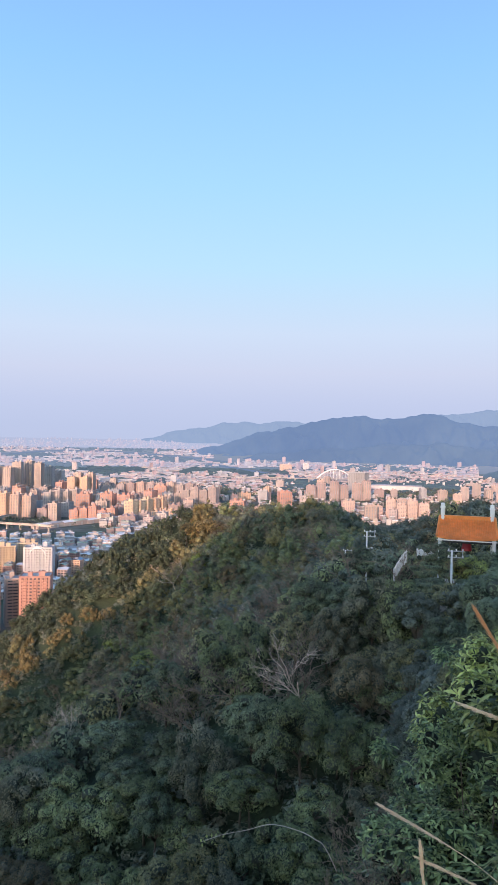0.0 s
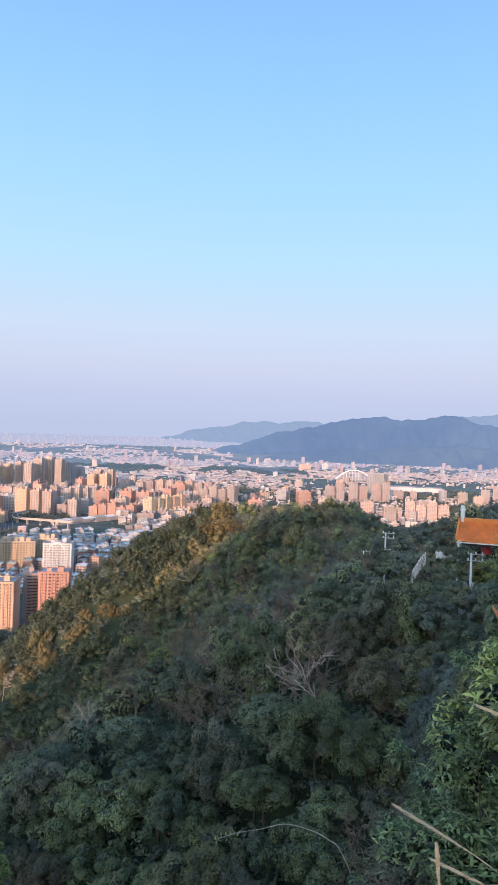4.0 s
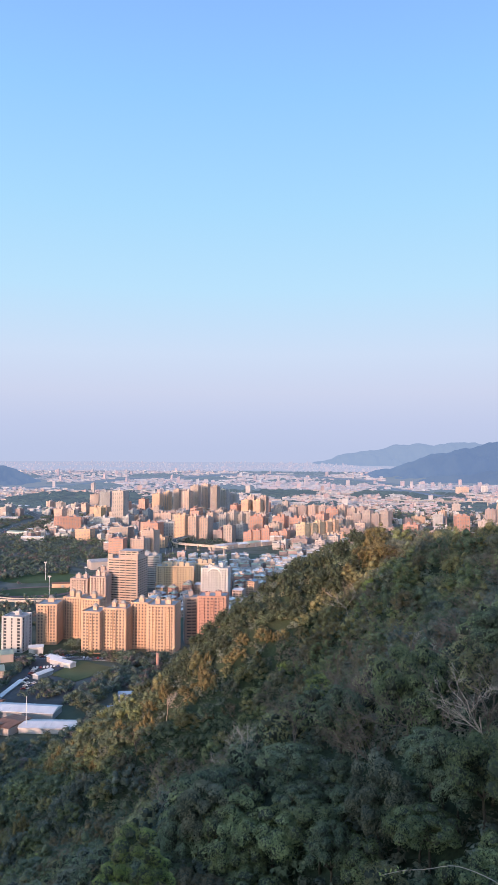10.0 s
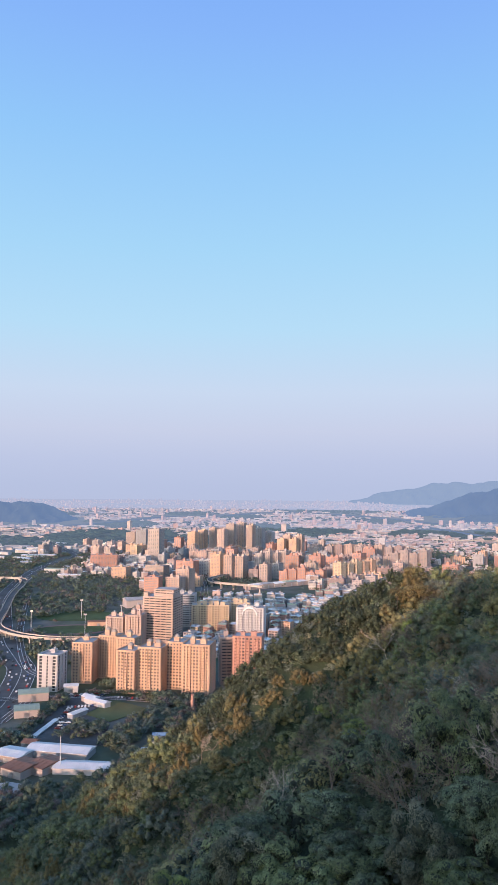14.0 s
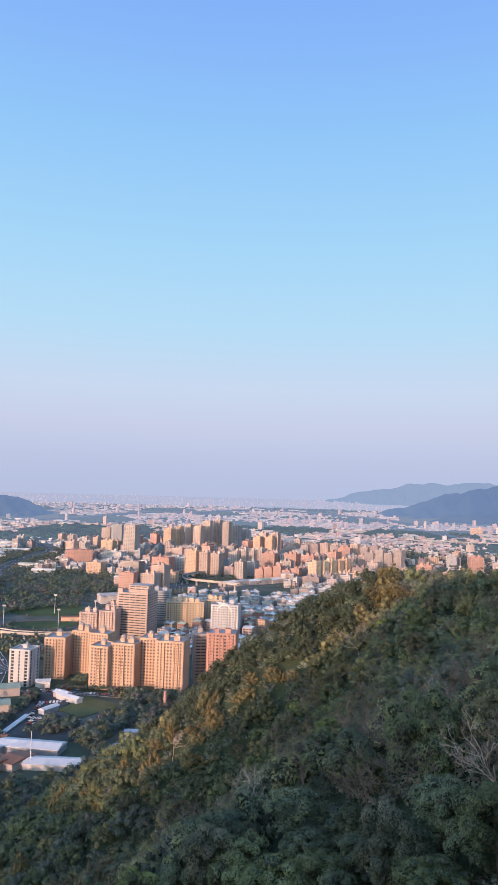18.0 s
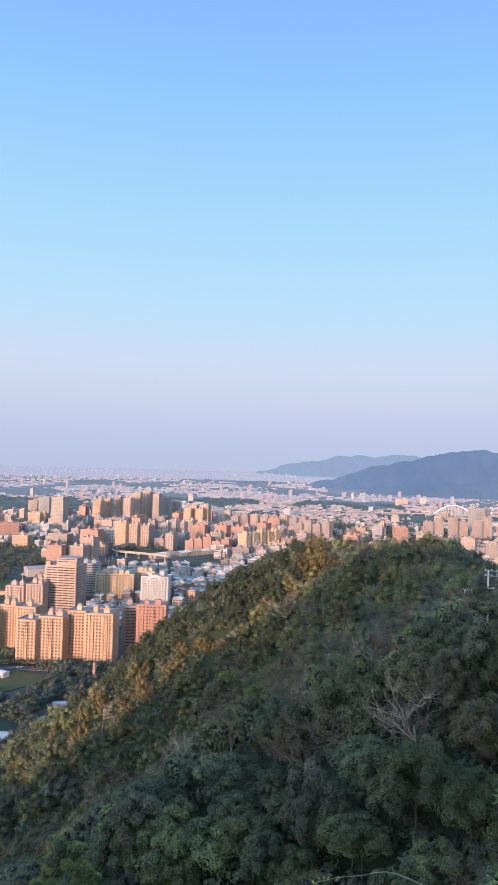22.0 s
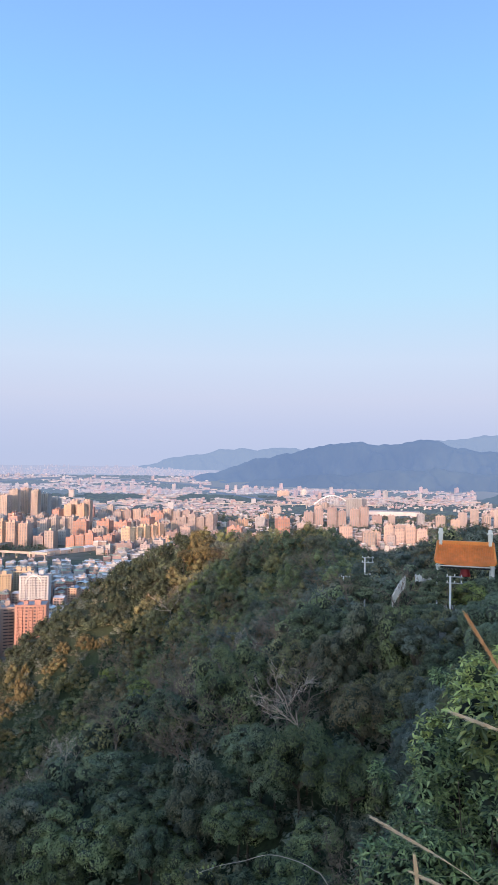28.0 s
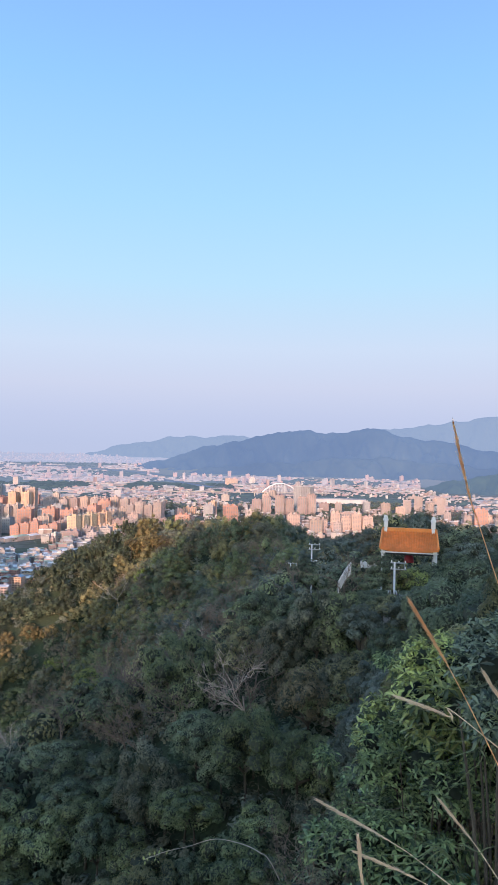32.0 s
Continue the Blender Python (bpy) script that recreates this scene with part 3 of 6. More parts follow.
def slope_trees():
    rng = np.random.default_rng(11)
    xs, ys = [], []
    for sp, d0, d1 in ((4.3, 54, 80), (4.7, 80, 125), (5.0, 125, 400)):     # near crowns smaller and closer, sized to fit the camera's view
        gx, gy = np.meshgrid(np.arange(-230, 250, sp), np.arange(25, 460, sp * 0.9))
        gx = gx + rng.uniform(-0.42, 0.42, gx.shape) * sp
        gy = gy + rng.uniform(-0.42, 0.42, gy.shape) * sp
        r = np.hypot(gx, gy)
        ring = (r >= d0) & (r < d1)
        xs.append(gx[ring])
        ys.append(gy[ring])
    x, y = np.concatenate(xs), np.concatenate(ys)
    z = ground_height(x, y)
    az, d = np.degrees(np.arctan2(x, y)), np.hypot(x, y)
    hill = z - plain_height(x, y)
    keep = (az > -27) & (az < 48) & (d > 54) & (hill > 5) & (d < 400)
    keep &= (np.hypot(x - 55, y - 83.5) > 6.5) & (np.hypot(x - 47, y - 74) > 2.5) & (np.hypot(x - 50, y - 103) > 3) & (np.hypot(x - 45.3, y - 83.5) > 3.0)
    keep &= ~((az > 27.2) & (az < 29.8) & (d > 66) & (d < 98) & (z + 8.0 > 188 - d * 0.186))
    # open sight lines to the bare trees and the utility poles
    keep &= ~((az > 17.0) & (az < 23.0) & (d > 66) & (d < 83) & (z + 7.5 > 188 - d * 0.352))
    keep &= ~((az > 25.0) & (az < 26.9) & (d > 60) & (d < 117) & (z + 9.0 > 188 - d * 0.158))
    keep &= ~((az > 31.6) & (az < 33.2) & (d > 60) & (d < 88) & (z + 9.0 > 188 - d * 0.211))
    for ba, bd, _, _ in BARE:
        keep &= np.hypot(x - bd * math.sin(radians(ba)), y - bd * math.cos(radians(ba))) > 2.9
    x, y, z, d, az = x[keep], y[keep], z[keep], d[keep], az[keep]
    # only the slopes that face the viewpoint: the far side of the crest stays bare
    top = np.degrees(np.arctan2(z + 8.5 - 188, d))
    hid = np.full(len(x), -90.0)
    for s in np.linspace(0.25, 0.97, 36):
        shade = np.degrees(np.arctan2(ground_height(x * s, y * s) + 5.5 - 188, d * s))
        hid = np.where(d * s > 50, np.maximum(hid, shade), hid)
    seen = (top > hid - 1.8) & (top > -34.5)
    return x[seen], y[seen], z[seen], d[seen], az[seen]


TX, TY, TZ, TD, TA = slope_trees()
trng = np.random.default_rng(21)
kind_n = trng.uniform(size=len(TX))
patch = np.sin(TX * 0.05 + 1.0) + np.sin(TY * 0.043 - TX * 0.02) + trng.normal(size=len(TX)) * 0.6
species = np.where(patch > 0.8, 7, np.where(patch < -0.7, 1, 0))
species = np.where((kind_n > 0.30) & (kind_n < 0.44), 2, species)
species = np.where((kind_n > 0.44) & (kind_n < 0.60), 6, species)
species = np.where((kind_n > 0.60) & (kind_n < 0.72), 7, species)
species = np.where((kind_n > 0.985) & (TA < 20), 3, species)
species = np.where((kind_n > 0.79) & (kind_n < 0.90), 5, species)
# the far spur: below its crest bamboo and yellowish trees paint a sunlit belt, dark evergreens beyond paint shade
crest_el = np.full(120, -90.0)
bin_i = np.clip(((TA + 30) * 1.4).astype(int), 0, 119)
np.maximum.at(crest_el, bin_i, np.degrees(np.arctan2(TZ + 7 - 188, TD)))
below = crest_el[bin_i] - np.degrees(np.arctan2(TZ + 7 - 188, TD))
# belt height follows the outline as the camera sees it
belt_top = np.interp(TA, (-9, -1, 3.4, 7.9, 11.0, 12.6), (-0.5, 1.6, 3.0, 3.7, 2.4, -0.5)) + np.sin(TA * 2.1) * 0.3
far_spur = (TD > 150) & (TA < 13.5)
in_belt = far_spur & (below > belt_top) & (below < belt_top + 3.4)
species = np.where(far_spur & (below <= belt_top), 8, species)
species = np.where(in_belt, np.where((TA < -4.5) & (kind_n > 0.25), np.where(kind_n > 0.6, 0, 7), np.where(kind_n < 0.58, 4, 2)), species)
radius = trng.uniform(0.6, 1.18, len(TX)) * np.interp(TD, (55, 90, 140, 250), (2.7, 3.4, 3.9, 4.0)) * np.where((species == 4) | (species == 8), 0.8, 1.0)
near_tree = TD < 92

crown_meshes = {}
for sp_i in range(9):
    for v in range(3):
        form = "flat" if v == 2 and sp_i in (0, 6, 7) else "round"
        V, F, I = crown_arrays(100 + sp_i * 7 + v, 24, 300, 0.031, 2, tall=(1.05, 1.3, 1.0)[v], form=form)
        crown_meshes[sp_i, v] = mesh_tris("crown", V, F, [LEAF[sp_i], M_CROWN_SHADE], I)
V, F = tube([(0, 0, -0.9), (0.02, 0.01, -0.5), (0.05, -0.03, -0.2), (0.03, 0.02, 0.02)], (0.06, 0.05, 0.04, 0.02), 7)
limbs = [(V, F)]
for k in range(4):
    a = k * 1.6
    limbs.append(tube([(0.03, 0, -0.2 + 0.03 * k), (0.25 * math.cos(a), 0.25 * math.sin(a), -0.08 + 0.02 * k), (0.5 * math.cos(a), 0.5 * math.sin(a), 0.02)], (0.035, 0.025, 0.012), 5))
trunk_mesh = mesh_tris("trunk", *join(limbs), [M_BARK], smooth=True)
TREE_LABELS = ("dark green broadleaf tree on the shaded slope", "blue-green broadleaf tree with drooping foliage", "olive green broadleaf tree with rounded crown", "fresh light green tree standing out of the slope", "golden green clump on the slope, coloured as if sunlit", "brownish half-bare tree among the green ones", "grey-green broadleaf tree with tiered boughs", "mid-green broadleaf tree with a full domed crown", "evergreen coloured dark, as shade on the far side of the spur")
for i in np.nonzero(near_tree)[0]:
    s = int(species[i])
    t = thing("tree", pose(TX[i], TY[i], TZ[i], 0, 0, trng.uniform(0, 360)), TREE_LABELS[s], "tree", "trees on the slope")
    r = radius[i]
    c = part("crown", crown_meshes[s, int(trng.integers(3))], None, t)
    c.location = (0, 0, r * 0.7 + trng.uniform(-0.3, 3.2))
    c.scale = (r * 1.12, r * trng.uniform(1.0, 1.2), r * trng.uniform(1.05, 1.5))
    k = part("trunk", trunk_mesh, None, t)
    k.location = (0, 0, c.location.z)
    k.scale = (r, r, (c.location.z + 0.4) / 0.9)


def wood(name, idx, lumps, cards, leaf, label):
    """A stretch of woods, joined: many trees of several kinds."""
    Vs, Fs, Ms, n = [], [], [], 0
    var = [[crown_arrays(300 + s * 9 + v, lumps, cards, leaf, 1, tall=(1.0, 1.1, 1.3, 1.0)[v], form="plume" if s == 4 and v == 2 else "flat" if v == 3 and s in (0, 6, 7) else "round") for v in range(4)] for s in range(9)]
    for i in idx:
        s = int(species[i])
        V, F, I = var[s][int(trng.integers(4))]
        a = trng.uniform(0, 6.28)
        c, q = math.cos(a), math.sin(a)
        r = radius[i]
        W = np.empty_like(V)
        W[:, 0] = (V[:, 0] * c - V[:, 1] * q) * r + TX[i]
        W[:, 1] = (V[:, 0] * q + V[:, 1] * c) * r + TY[i]
        W[:, 2] = V[:, 2] * r * trng.uniform(0.9, 1.3) + TZ[i] + r * 0.38 + trng.uniform(0, 2.4) - (1.2 if TD[i] > 165 and TA[i] < 11 else 0)
        Vs.append(W)
        Fs.append(F + n)
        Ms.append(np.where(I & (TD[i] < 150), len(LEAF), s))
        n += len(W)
    ob = new(name, mesh_tris(name, np.concatenate(Vs), np.concatenate(Fs), LEAF + [M_CROWN_SHADE], np.concatenate(Ms)))
    return tagged(ob, label, "woods", kind="stuff")


far_i = np.nonzero(~near_tree)[0]
wood("hillside_woods", far_i[TD[far_i] < 150], 15, 64, 0.058, "dense mixed subtropical forest on the shaded hillside")
wood("far_spur_woods", far_i[TD[far_i] >= 150], 14, 36, 0.068, "forest on the far spur with a bamboo belt coloured as sunlit")


def undergrowth():
    """Low bushes that close the gaps between the trees."""
    rng = np.random.default_rng(88)
    sp = 4.3
    gx, gy = np.meshgrid(np.arange(-150, 130, sp), np.arange(45, 330, sp))
    x, y = (gx + rng.uniform(-1.7, 1.7, gx.shape)).ravel(), (gy + rng.uniform(-1.7, 1.7, gx.shape)).ravel()
    z = ground_height(x, y)
    az, d = np.degrees(np.arctan2(x, y)), np.hypot(x, y)
    ok = (az > -24) & (az < 28) & (d > 56) & (d < 300) & (z - plain_height(x, y) > 6)
    el = np.degrees(np.arctan2(z + 3 - 188, d))
    hid = np.full(len(x), -90.0)
    for s in np.linspace(0.3, 0.97, 30):
        hid = np.where(d * s > 50, np.maximum(hid, np.degrees(np.arctan2(ground_height(x * s, y * s) + 3.0 - 188, d * s))), hid)
    ok &= el > hid - 3.0
    var = [crown_arrays(640 + v, 5, 40, 0.115, 1, heart=0.4) for v in range(4)]
    Vs, Fs, Ms, n = [], [], [], 0
    for i in np.nonzero(ok)[0]:
        V, F, I = var[int(rng.integers(4))]
        r = rng.uniform(1.9, 3.0)
        Vs.append(V * (r, r, r * 0.9) + (x[i], y[i], z[i] + 0.3))
        Fs.append(F + n)
        Ms.append(np.full(len(F), rng.choice([0, 1, 6])))
        n += len(V)
    tagged(new("undergrowth", mesh_tris("undergrowth", np.concatenate(Vs), np.concatenate(Fs), LEAF, np.concatenate(Ms))), "low evergreen bushes filling the gaps between the trees", "bushes", kind="stuff")


undergrowth()

# ---- city buildings ----


def facade(w, d, h, floor=3.1, bay=3.6, pier=1.7, sill=1.6, proud=0.45, corner=1.6):
    """Rows of boxes for a wall: piers and floor bands that stand proud of the glazing."""
    rows = []
    nf = max(1, int(round(h / floor)))
    fl = h / nf
    for L, off, turn in ((w, d / 2, 0), (w, -d / 2, 0), (d, w / 2, math.pi / 2), (d, -w / 2, math.pi / 2)):
        nb = max(1, int(round((L - corner) / bay)))
        for k in range(nb + 1):
            u = -L / 2 + corner / 2 + (L - corner) * k / nb
            pw = corner if k in (0, nb) else pier
            cx, cy = (u, off) if turn == 0 else (-off, u)
            rows.append((cx, cy, 0, pw, proud * 2, h, turn))
        for k in range(nf + 1):
            cx, cy = (0, off) if turn == 0 else (-off, 0)
            z0 = max(0, k * fl - sill * 0.5)
            rows.append((cx, cy, z0, L - 0.02, proud * 2 - 0.12, min(sill, h - z0 + 0.02), turn))
    return rows


def prism(name, w, d, h, mat, z=0.0, x=0.0, y=0.0, bev=0.0):
    bm = bmesh.new()
    bmesh.ops.create_cube(bm, size=1, matrix=Matrix.Translation((x, y, z + h / 2)) @ Matrix.Diagonal((w, d, h, 1)))
    if bev:
        bmesh.ops.bevel(bm, geom=bm.edges[:], offset=bev, segments=1, affect='EDGES')
    me = bpy.data.meshes.new(name)
    bm.to_mesh(me)
    bm.free()
    me.materials.append(mat)
    return me


def dome_mesh(r, mat):
    bm = bmesh.new()
    bmesh.ops.create_uvsphere(bm, u_segments=12, v_segments=8, radius=r)
    bmesh.ops.delete(bm, geom=[v for v in bm.verts if v.co.z < -0.05], context='VERTS')
    me = bpy.data.meshes.new("dome")
    bm.to_mesh(me)
    bm.free()
    me.materials.append(mat)
    for p in me.polygons:
        p.use_smooth = True
    return me


def roof_top(t, w, d, h, wall, seed, roof="flat", huts=2, domes=False):
    """Roof slab with a parapet all round, stair huts and water tanks."""
    rng = np.random.default_rng(seed)
    pr = [(0, 0, h - 0.1, w - 0.5, d - 0.5, 0.25)]
    for sx in (-1, 1):
        pr.append((sx * (w / 2 + 0.2), 0, h, 0.35, d + 0.75, 1.2))
        pr.append((0, sx * (d / 2 + 0.2), h, w + 0.05, 0.35, 1.2))
    part("roof", box_mesh("roof", pr, [ROOFS[roof], WALLS[wall]], [0, 1, 1, 1, 1]), None, t)
    for k in range(huts):
        hw, hd, hh = rng.uniform(4, 6.5), rng.uniform(4, 6), rng.uniform(3, 5.5)
        ux = (k + 0.5) / huts - 0.5
        px, py = ux * w * 0.8, rng.uniform(-0.15, 0.15) * d
        hut = part("roof_hut", box_mesh("roof_hut", [(0, 0, 0, hw, hd, hh), (0, 0, hh, hw + 0.5, hd + 0.5, 0.3)], [WALLS[wall]]), None, t)
        hut.location = (px, py, h + 0.15)
        if domes:
            dm = part("dome", dome_mesh(2.8, M_CONC), None, hut, "grey rounded dome")
            dm.location = (0, 0, hh + 0.25)
        else:
            tk = part("water_tank", prism("water_tank", 1.8, 1.8, 1.9, M_METAL, 0, bev=0.4), None, hut, "steel water tank")
            tk.location = (rng.uniform(-1, 1), 0, hh + 0.3)


M_METAL = surface("dull_steel", (0.5, 0.51, 0.53), 0.4, 1.0, 0.1, metal=0.7)
M_DARK = surface("near_black", (0.05, 0.05, 0.055), 0.8, 1.0, 0.2)
n_block = 0


def block(x, y, w, d, h, turn=0.0, wall="pink", label="", style="grid", roof="flat", huts=2, domes=False, name="apartment_block", group="", category="building", balcony=0):
    """A block of flats: glazing set back behind piers and floor bands, balconies, roof with parapet and huts. x, y: middle of its front."""
    global n_block
    n_block += 1
    m = pose(x, y, float(plain_height(x, y)), 0, 0, turn) @ Matrix.Translation((0, d / 2, 0))
    t = thing(name, m, label, category, group)
    kw = {"grid": dict(), "bands": dict(bay=7, pier=0.7, sill=1.9), "vertical": dict(bay=5.5, pier=3.0, sill=0.9), "slits": dict(bay=6.5, pier=4.6, sill=0.7), "small": dict(bay=3.1, pier=1.55, sill=1.45, floor=2.95), "loose": dict(bay=6, pier=2.6, sill=1.7, floor=3.4)}[style]
    V, F = boxes(facade(w, d, h, **kw))
    part("wall", mesh_tris("wall", V, F, [WALLS[wall]]), None, t)
    # blocks from 1250 m out take the glass with haze in its colour
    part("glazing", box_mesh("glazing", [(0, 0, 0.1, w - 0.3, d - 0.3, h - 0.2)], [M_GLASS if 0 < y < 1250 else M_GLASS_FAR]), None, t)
    roof_top(t, w, d, h, wall, 1000 + n_block, roof, huts, domes)
    for k in range(balcony):
        u = ((k + 0.5) / balcony - 0.5) * w
        rows = [(0, 0, 1.0 + 3.1 * i, 3.2, 1.5, 1.0) for i in range(1, int(h / 3.1))]
        rows += [(-1.7, 0, 3, 0.5, 1.7, h - 4), (1.7, 0, 3, 0.5, 1.7, h - 4)]
        b = part("balcony_bay", box_mesh("balcony_bay", rows, [WALLS[wall]]), None, t)
        b.location = (u, -d / 2 - 0.9, 0)
    return t


OC = "orange apartment complex"
ol = "orange-tiled apartment tower with small square windows and roof domes"
block(-163, 722, 20, 26, 39, -4, "orange", ol, "small", domes=True, huts=1, group=OC, balcony=1)
block(-142, 742, 19, 20, 42, -16, "orange", ol, "small", domes=True, huts=2, group=OC)
block(-122, 732, 19, 18, 42, -16, "orange", ol, "small", domes=True, huts=1, group=OC)
block(-114.5, 690, 18, 24, 38.5, -16.0, "orange", ol, "small", domes=True, huts=1, group=OC, balcony=1)
block(-92.5, 692, 23, 24, 41, -14.0, "orange", ol, "small", domes=True, huts=2, group=OC, balcony=1)
block(-70, 704, 17, 22, 44, -12.0, "orange", ol, "small", domes=True, huts=1, group=OC)
block(-48, 684, 26, 26, 45.5, -10.0, "orange", ol, "small", domes=True, huts=2, group=OC, balcony=2)
block(-189, 694, 20, 20, 33, -12, "white", "slim white apartment tower with dark vertical window strips", "slits", huts=1)
block(0, 706, 27.5, 22, 49.5, -8.0, "red", "orange-red balconied apartment tower at the foot of the hill", balcony=3)
block(-20, 722, 12.5, 18, 45, 8, "brown", "grey-brown apartment tower beside the red one", "bands", huts=1)
arched = block(3, 915, 34, 22, 44, -10, "white", "white apartment tower with an arched top", balcony=3)
arc = [(9.0 * math.cos(a), -11.9, 36 + 9.0 * math.sin(a)) for a in np.linspace(0, math.pi, 17)]
part("roof_arch", mesh_tris("roof_arch", *tube(arc, [0.9] * 17, 8), [M_WHITE], smooth=True), None, arched, "white arch over the top windows")
part("arch_wall", box_mesh("arch_wall", [(0, -11.2, 43.5, 15, 0.8, 2.6), (0, -11.2, 46.1, 9, 0.8, 1.2)], [WALLS["white"]]), None, arched)
stepped = block(-113, 918, 40, 34, 56, -16, "pink", "large pink-tan office tower with window bands and a stepped top", "bands", huts=1)
V, F = boxes(facade(26, 22, 9, bay=7, pier=0.7, sill=1.9))
top_storey = part("upper_storeys", mesh_tris("upper_storeys", V, F, [WALLS["pink"]]), None, stepped)
top_storey.location = (4, 3, 56.3)
cap = part("upper_glazing", box_mesh("upper_glazing", [(0, 0, 0, 25.6, 21.6, 8.8), (0, 0, 8.8, 25.8, 21.8, 0.4)], [M_GLASS, ROOFS["flat"]], [0, 1]), None, stepped)
cap.location = (4, 3, 56.3)
for sx in (-17, 17):
    t_ = part("corner_turret", box_mesh("corner_turret", [(sx, -13.5, 56.2, 6, 6, 5.0), (sx, -13.5, 61.2, 6.6, 6.6, 0.5)], [WALLS["pink"]]), None, stepped)
block(-165, 905, 22, 22, 33, -10, "pink", "pinkish apartment building with white balconies", balcony=2)
block(-141, 900, 20, 22, 36, -10, "pink", "pinkish apartment building with white balconies", balcony=2)
block(-139, 936, 18, 22, 38, -10, "pink", "pinkish apartment building with white balconies", balcony=1)
block(-50, 980, 50, 20, 37, 0, "yellow", "yellow-tiled apartment slab with crenellated roof huts", huts=5, balcony=3)
block(-10, 1004, 26, 22, 37, 0, "yellow", "yellow-tiled apartment block with roof huts", huts=3, balcony=1)
block(-88, 1026, 28, 26, 44, 0, "grey", "grey glass-banded office block", "bands")
block(-98, 1080, 22, 30, 36, 0, "white", "pale office block with wide window bands", "bands")
block(-177, 1333, 27, 24, 33, -12.0, "red", "red and white striped office block", "bands", huts=1)
block(-140, 1346, 29, 24, 31, -24.0, "pink", "tan apartment building with flat roof", "loose")
block(-123, 1372, 26, 24, 44, -24.0, "pink", "tan apartment tower with flat roof", "grid")
block(-138, 1586, 42, 26, 39, -24.0, "red", "orange-red apartment block with flat roof", "grid")
block(-108, 1640, 46, 22, 36, -24.0, "white", "long white apartment slab", "loose", huts=1)
block(-207, 1605, 46, 26, 27, -24.0, "brown", "brown office building with deep window recesses", "bands", huts=1)
block(-246, 1880, 32, 30, 93, -20.0, "cream", "tall framed tower with light stone grid", "loose", huts=1)
block(-345, 1740, 62, 30, 37, 14, "red", "orange institutional building with rows of windows", "grid", huts=3)
block(-400, 1890, 24, 24, 46, -24.0, "pink", "pinkish apartment tower with flat roof", "grid")
block(-372, 1900, 24, 24, 43, -24.0, "cream", "cream apartment tower with window strips", "vertical")
block(-300, 1900, 20, 22, 48, -24.0, "yellow", "yellowish apartment tower with flat roof", "grid")
block(-283, 1590, 34, 24, 24, -16.0, "orange", "small orange school building with flat roof", "grid", huts=1)
block(-278, 1820, 50, 24, 29, -24.0, "white", "white and tan low slab with banded windows", "bands", huts=1)
block(-330, 2095, 56, 24, 36, -24.0, "orange", "orange apartment slab in the evening sun", "grid", huts=4)
block(-404, 2480, 34, 30, 50, -24.0, "brown", "dark shaded apartment tower", "grid")
block(-362, 2440, 40, 30, 62, -24.0, "grey", "dark shaded apartment tower", "grid")
for k in range(3):
    block(-72 + k * 25, 1588 + k * 4, 24, 28, 55 - 3 * k, -24.0, "pink" if k else "orange", "two-tone tan apartment tower with vertical ribs", "vertical" if k else "grid", group="tan towers by the viaduct")
for k in range(4):
    block(24 + k * 20, 1722 + k * 9, 18, 26, 46 + (k % 2) * 4, -32.0, "cream", "cream apartment tower with vertical bays", "vertical", huts=1, group="cream towers by the viaduct")
rng_c = np.random.default_rng(5)
for k in range(9):
    block(-178 + k * 30 + rng_c.uniform(-3, 3), 2240 + (k % 3) * 55, rng_c.uniform(20, 27), 26, (66, 70, 74, 76, 90, 92, 90, 78, 62)[k], rng_c.uniform(-6, 6) - 24, ("orange", "orange", "pink", "pink", "brown", "pink", "brown", "grey", "grey")[k], "tall apartment tower in a row of towers", "vertical" if k % 2 else "grid", group="row of tall towers")
for k in range(4):
    block(90 + k * 17, 2010 + (k % 2) * 24, 20, 24, 62 + (k % 2) * 9, -24.0, "pink" if k % 2 else "orange", "pinkish apartment tower with roof huts", "grid", group="pink towers")
block(148, 1756, 22, 22, 37, -24.0, "white", "white apartment tower with pink bays", "vertical", huts=1)
block(170, 1764, 20, 22, 35, -24.0, "white", "white apartment tower with pink bays", "vertical", huts=1)
for k in range(5):
    block(190 + k * 20, 1548 + k * 22, 20, 22, 40 - k % 2 * 3, -36.0, "yellow" if k < 3 else "orange", "yellow-tiled apartment tower above red low blocks", "grid", group="yellow towers behind the hill")
for k in range(5):
    block(76 + k * 19, 1556 - k * 3, 18, 22, 22 + (k % 3) * 4, -24.0, "red", "red-orange apartment block of seven storeys", "loose", huts=1, group="red low blocks")
for k in range(8):
    block(222 + k * 27, 2000 - k * 3, 22, 22, 44 + (k % 3) * 3, -34.0, ("ashrose", "mauve", "pink")[k % 3], "tan apartment tower in a long row", "vertical", huts=1, group="long row of tan towers")
for k in range(4):
    block(356 + k * 22, 1762 - k * 4, 20, 22, 46 + (k % 2) * 8, -36.0, "ashrose", "cream-white apartment tower above the trees", "grid", huts=1, group="white towers behind the crest")
for k in range(6):
    block(755 + k * 36, 1922 + (k % 2) * 14, 26, 26, 44 + (k % 3) * 6, -24, "mauve", "pink-brown apartment tower beyond the hill", "vertical", group="pink towers beyond the hill")
for k in range(4):
    block(790 + k * 23, 1505 - k * 10, 21, 24, 42 - (k % 2) * 10, -28, "pink", "salmon-pink apartment tower behind the saddle", "grid", group="salmon towers")
block(1003, 2152, 56, 40, 70, -48.0, "grey", "pale windowless hall block beside the bridge", "loose", huts=1, name="office_block")
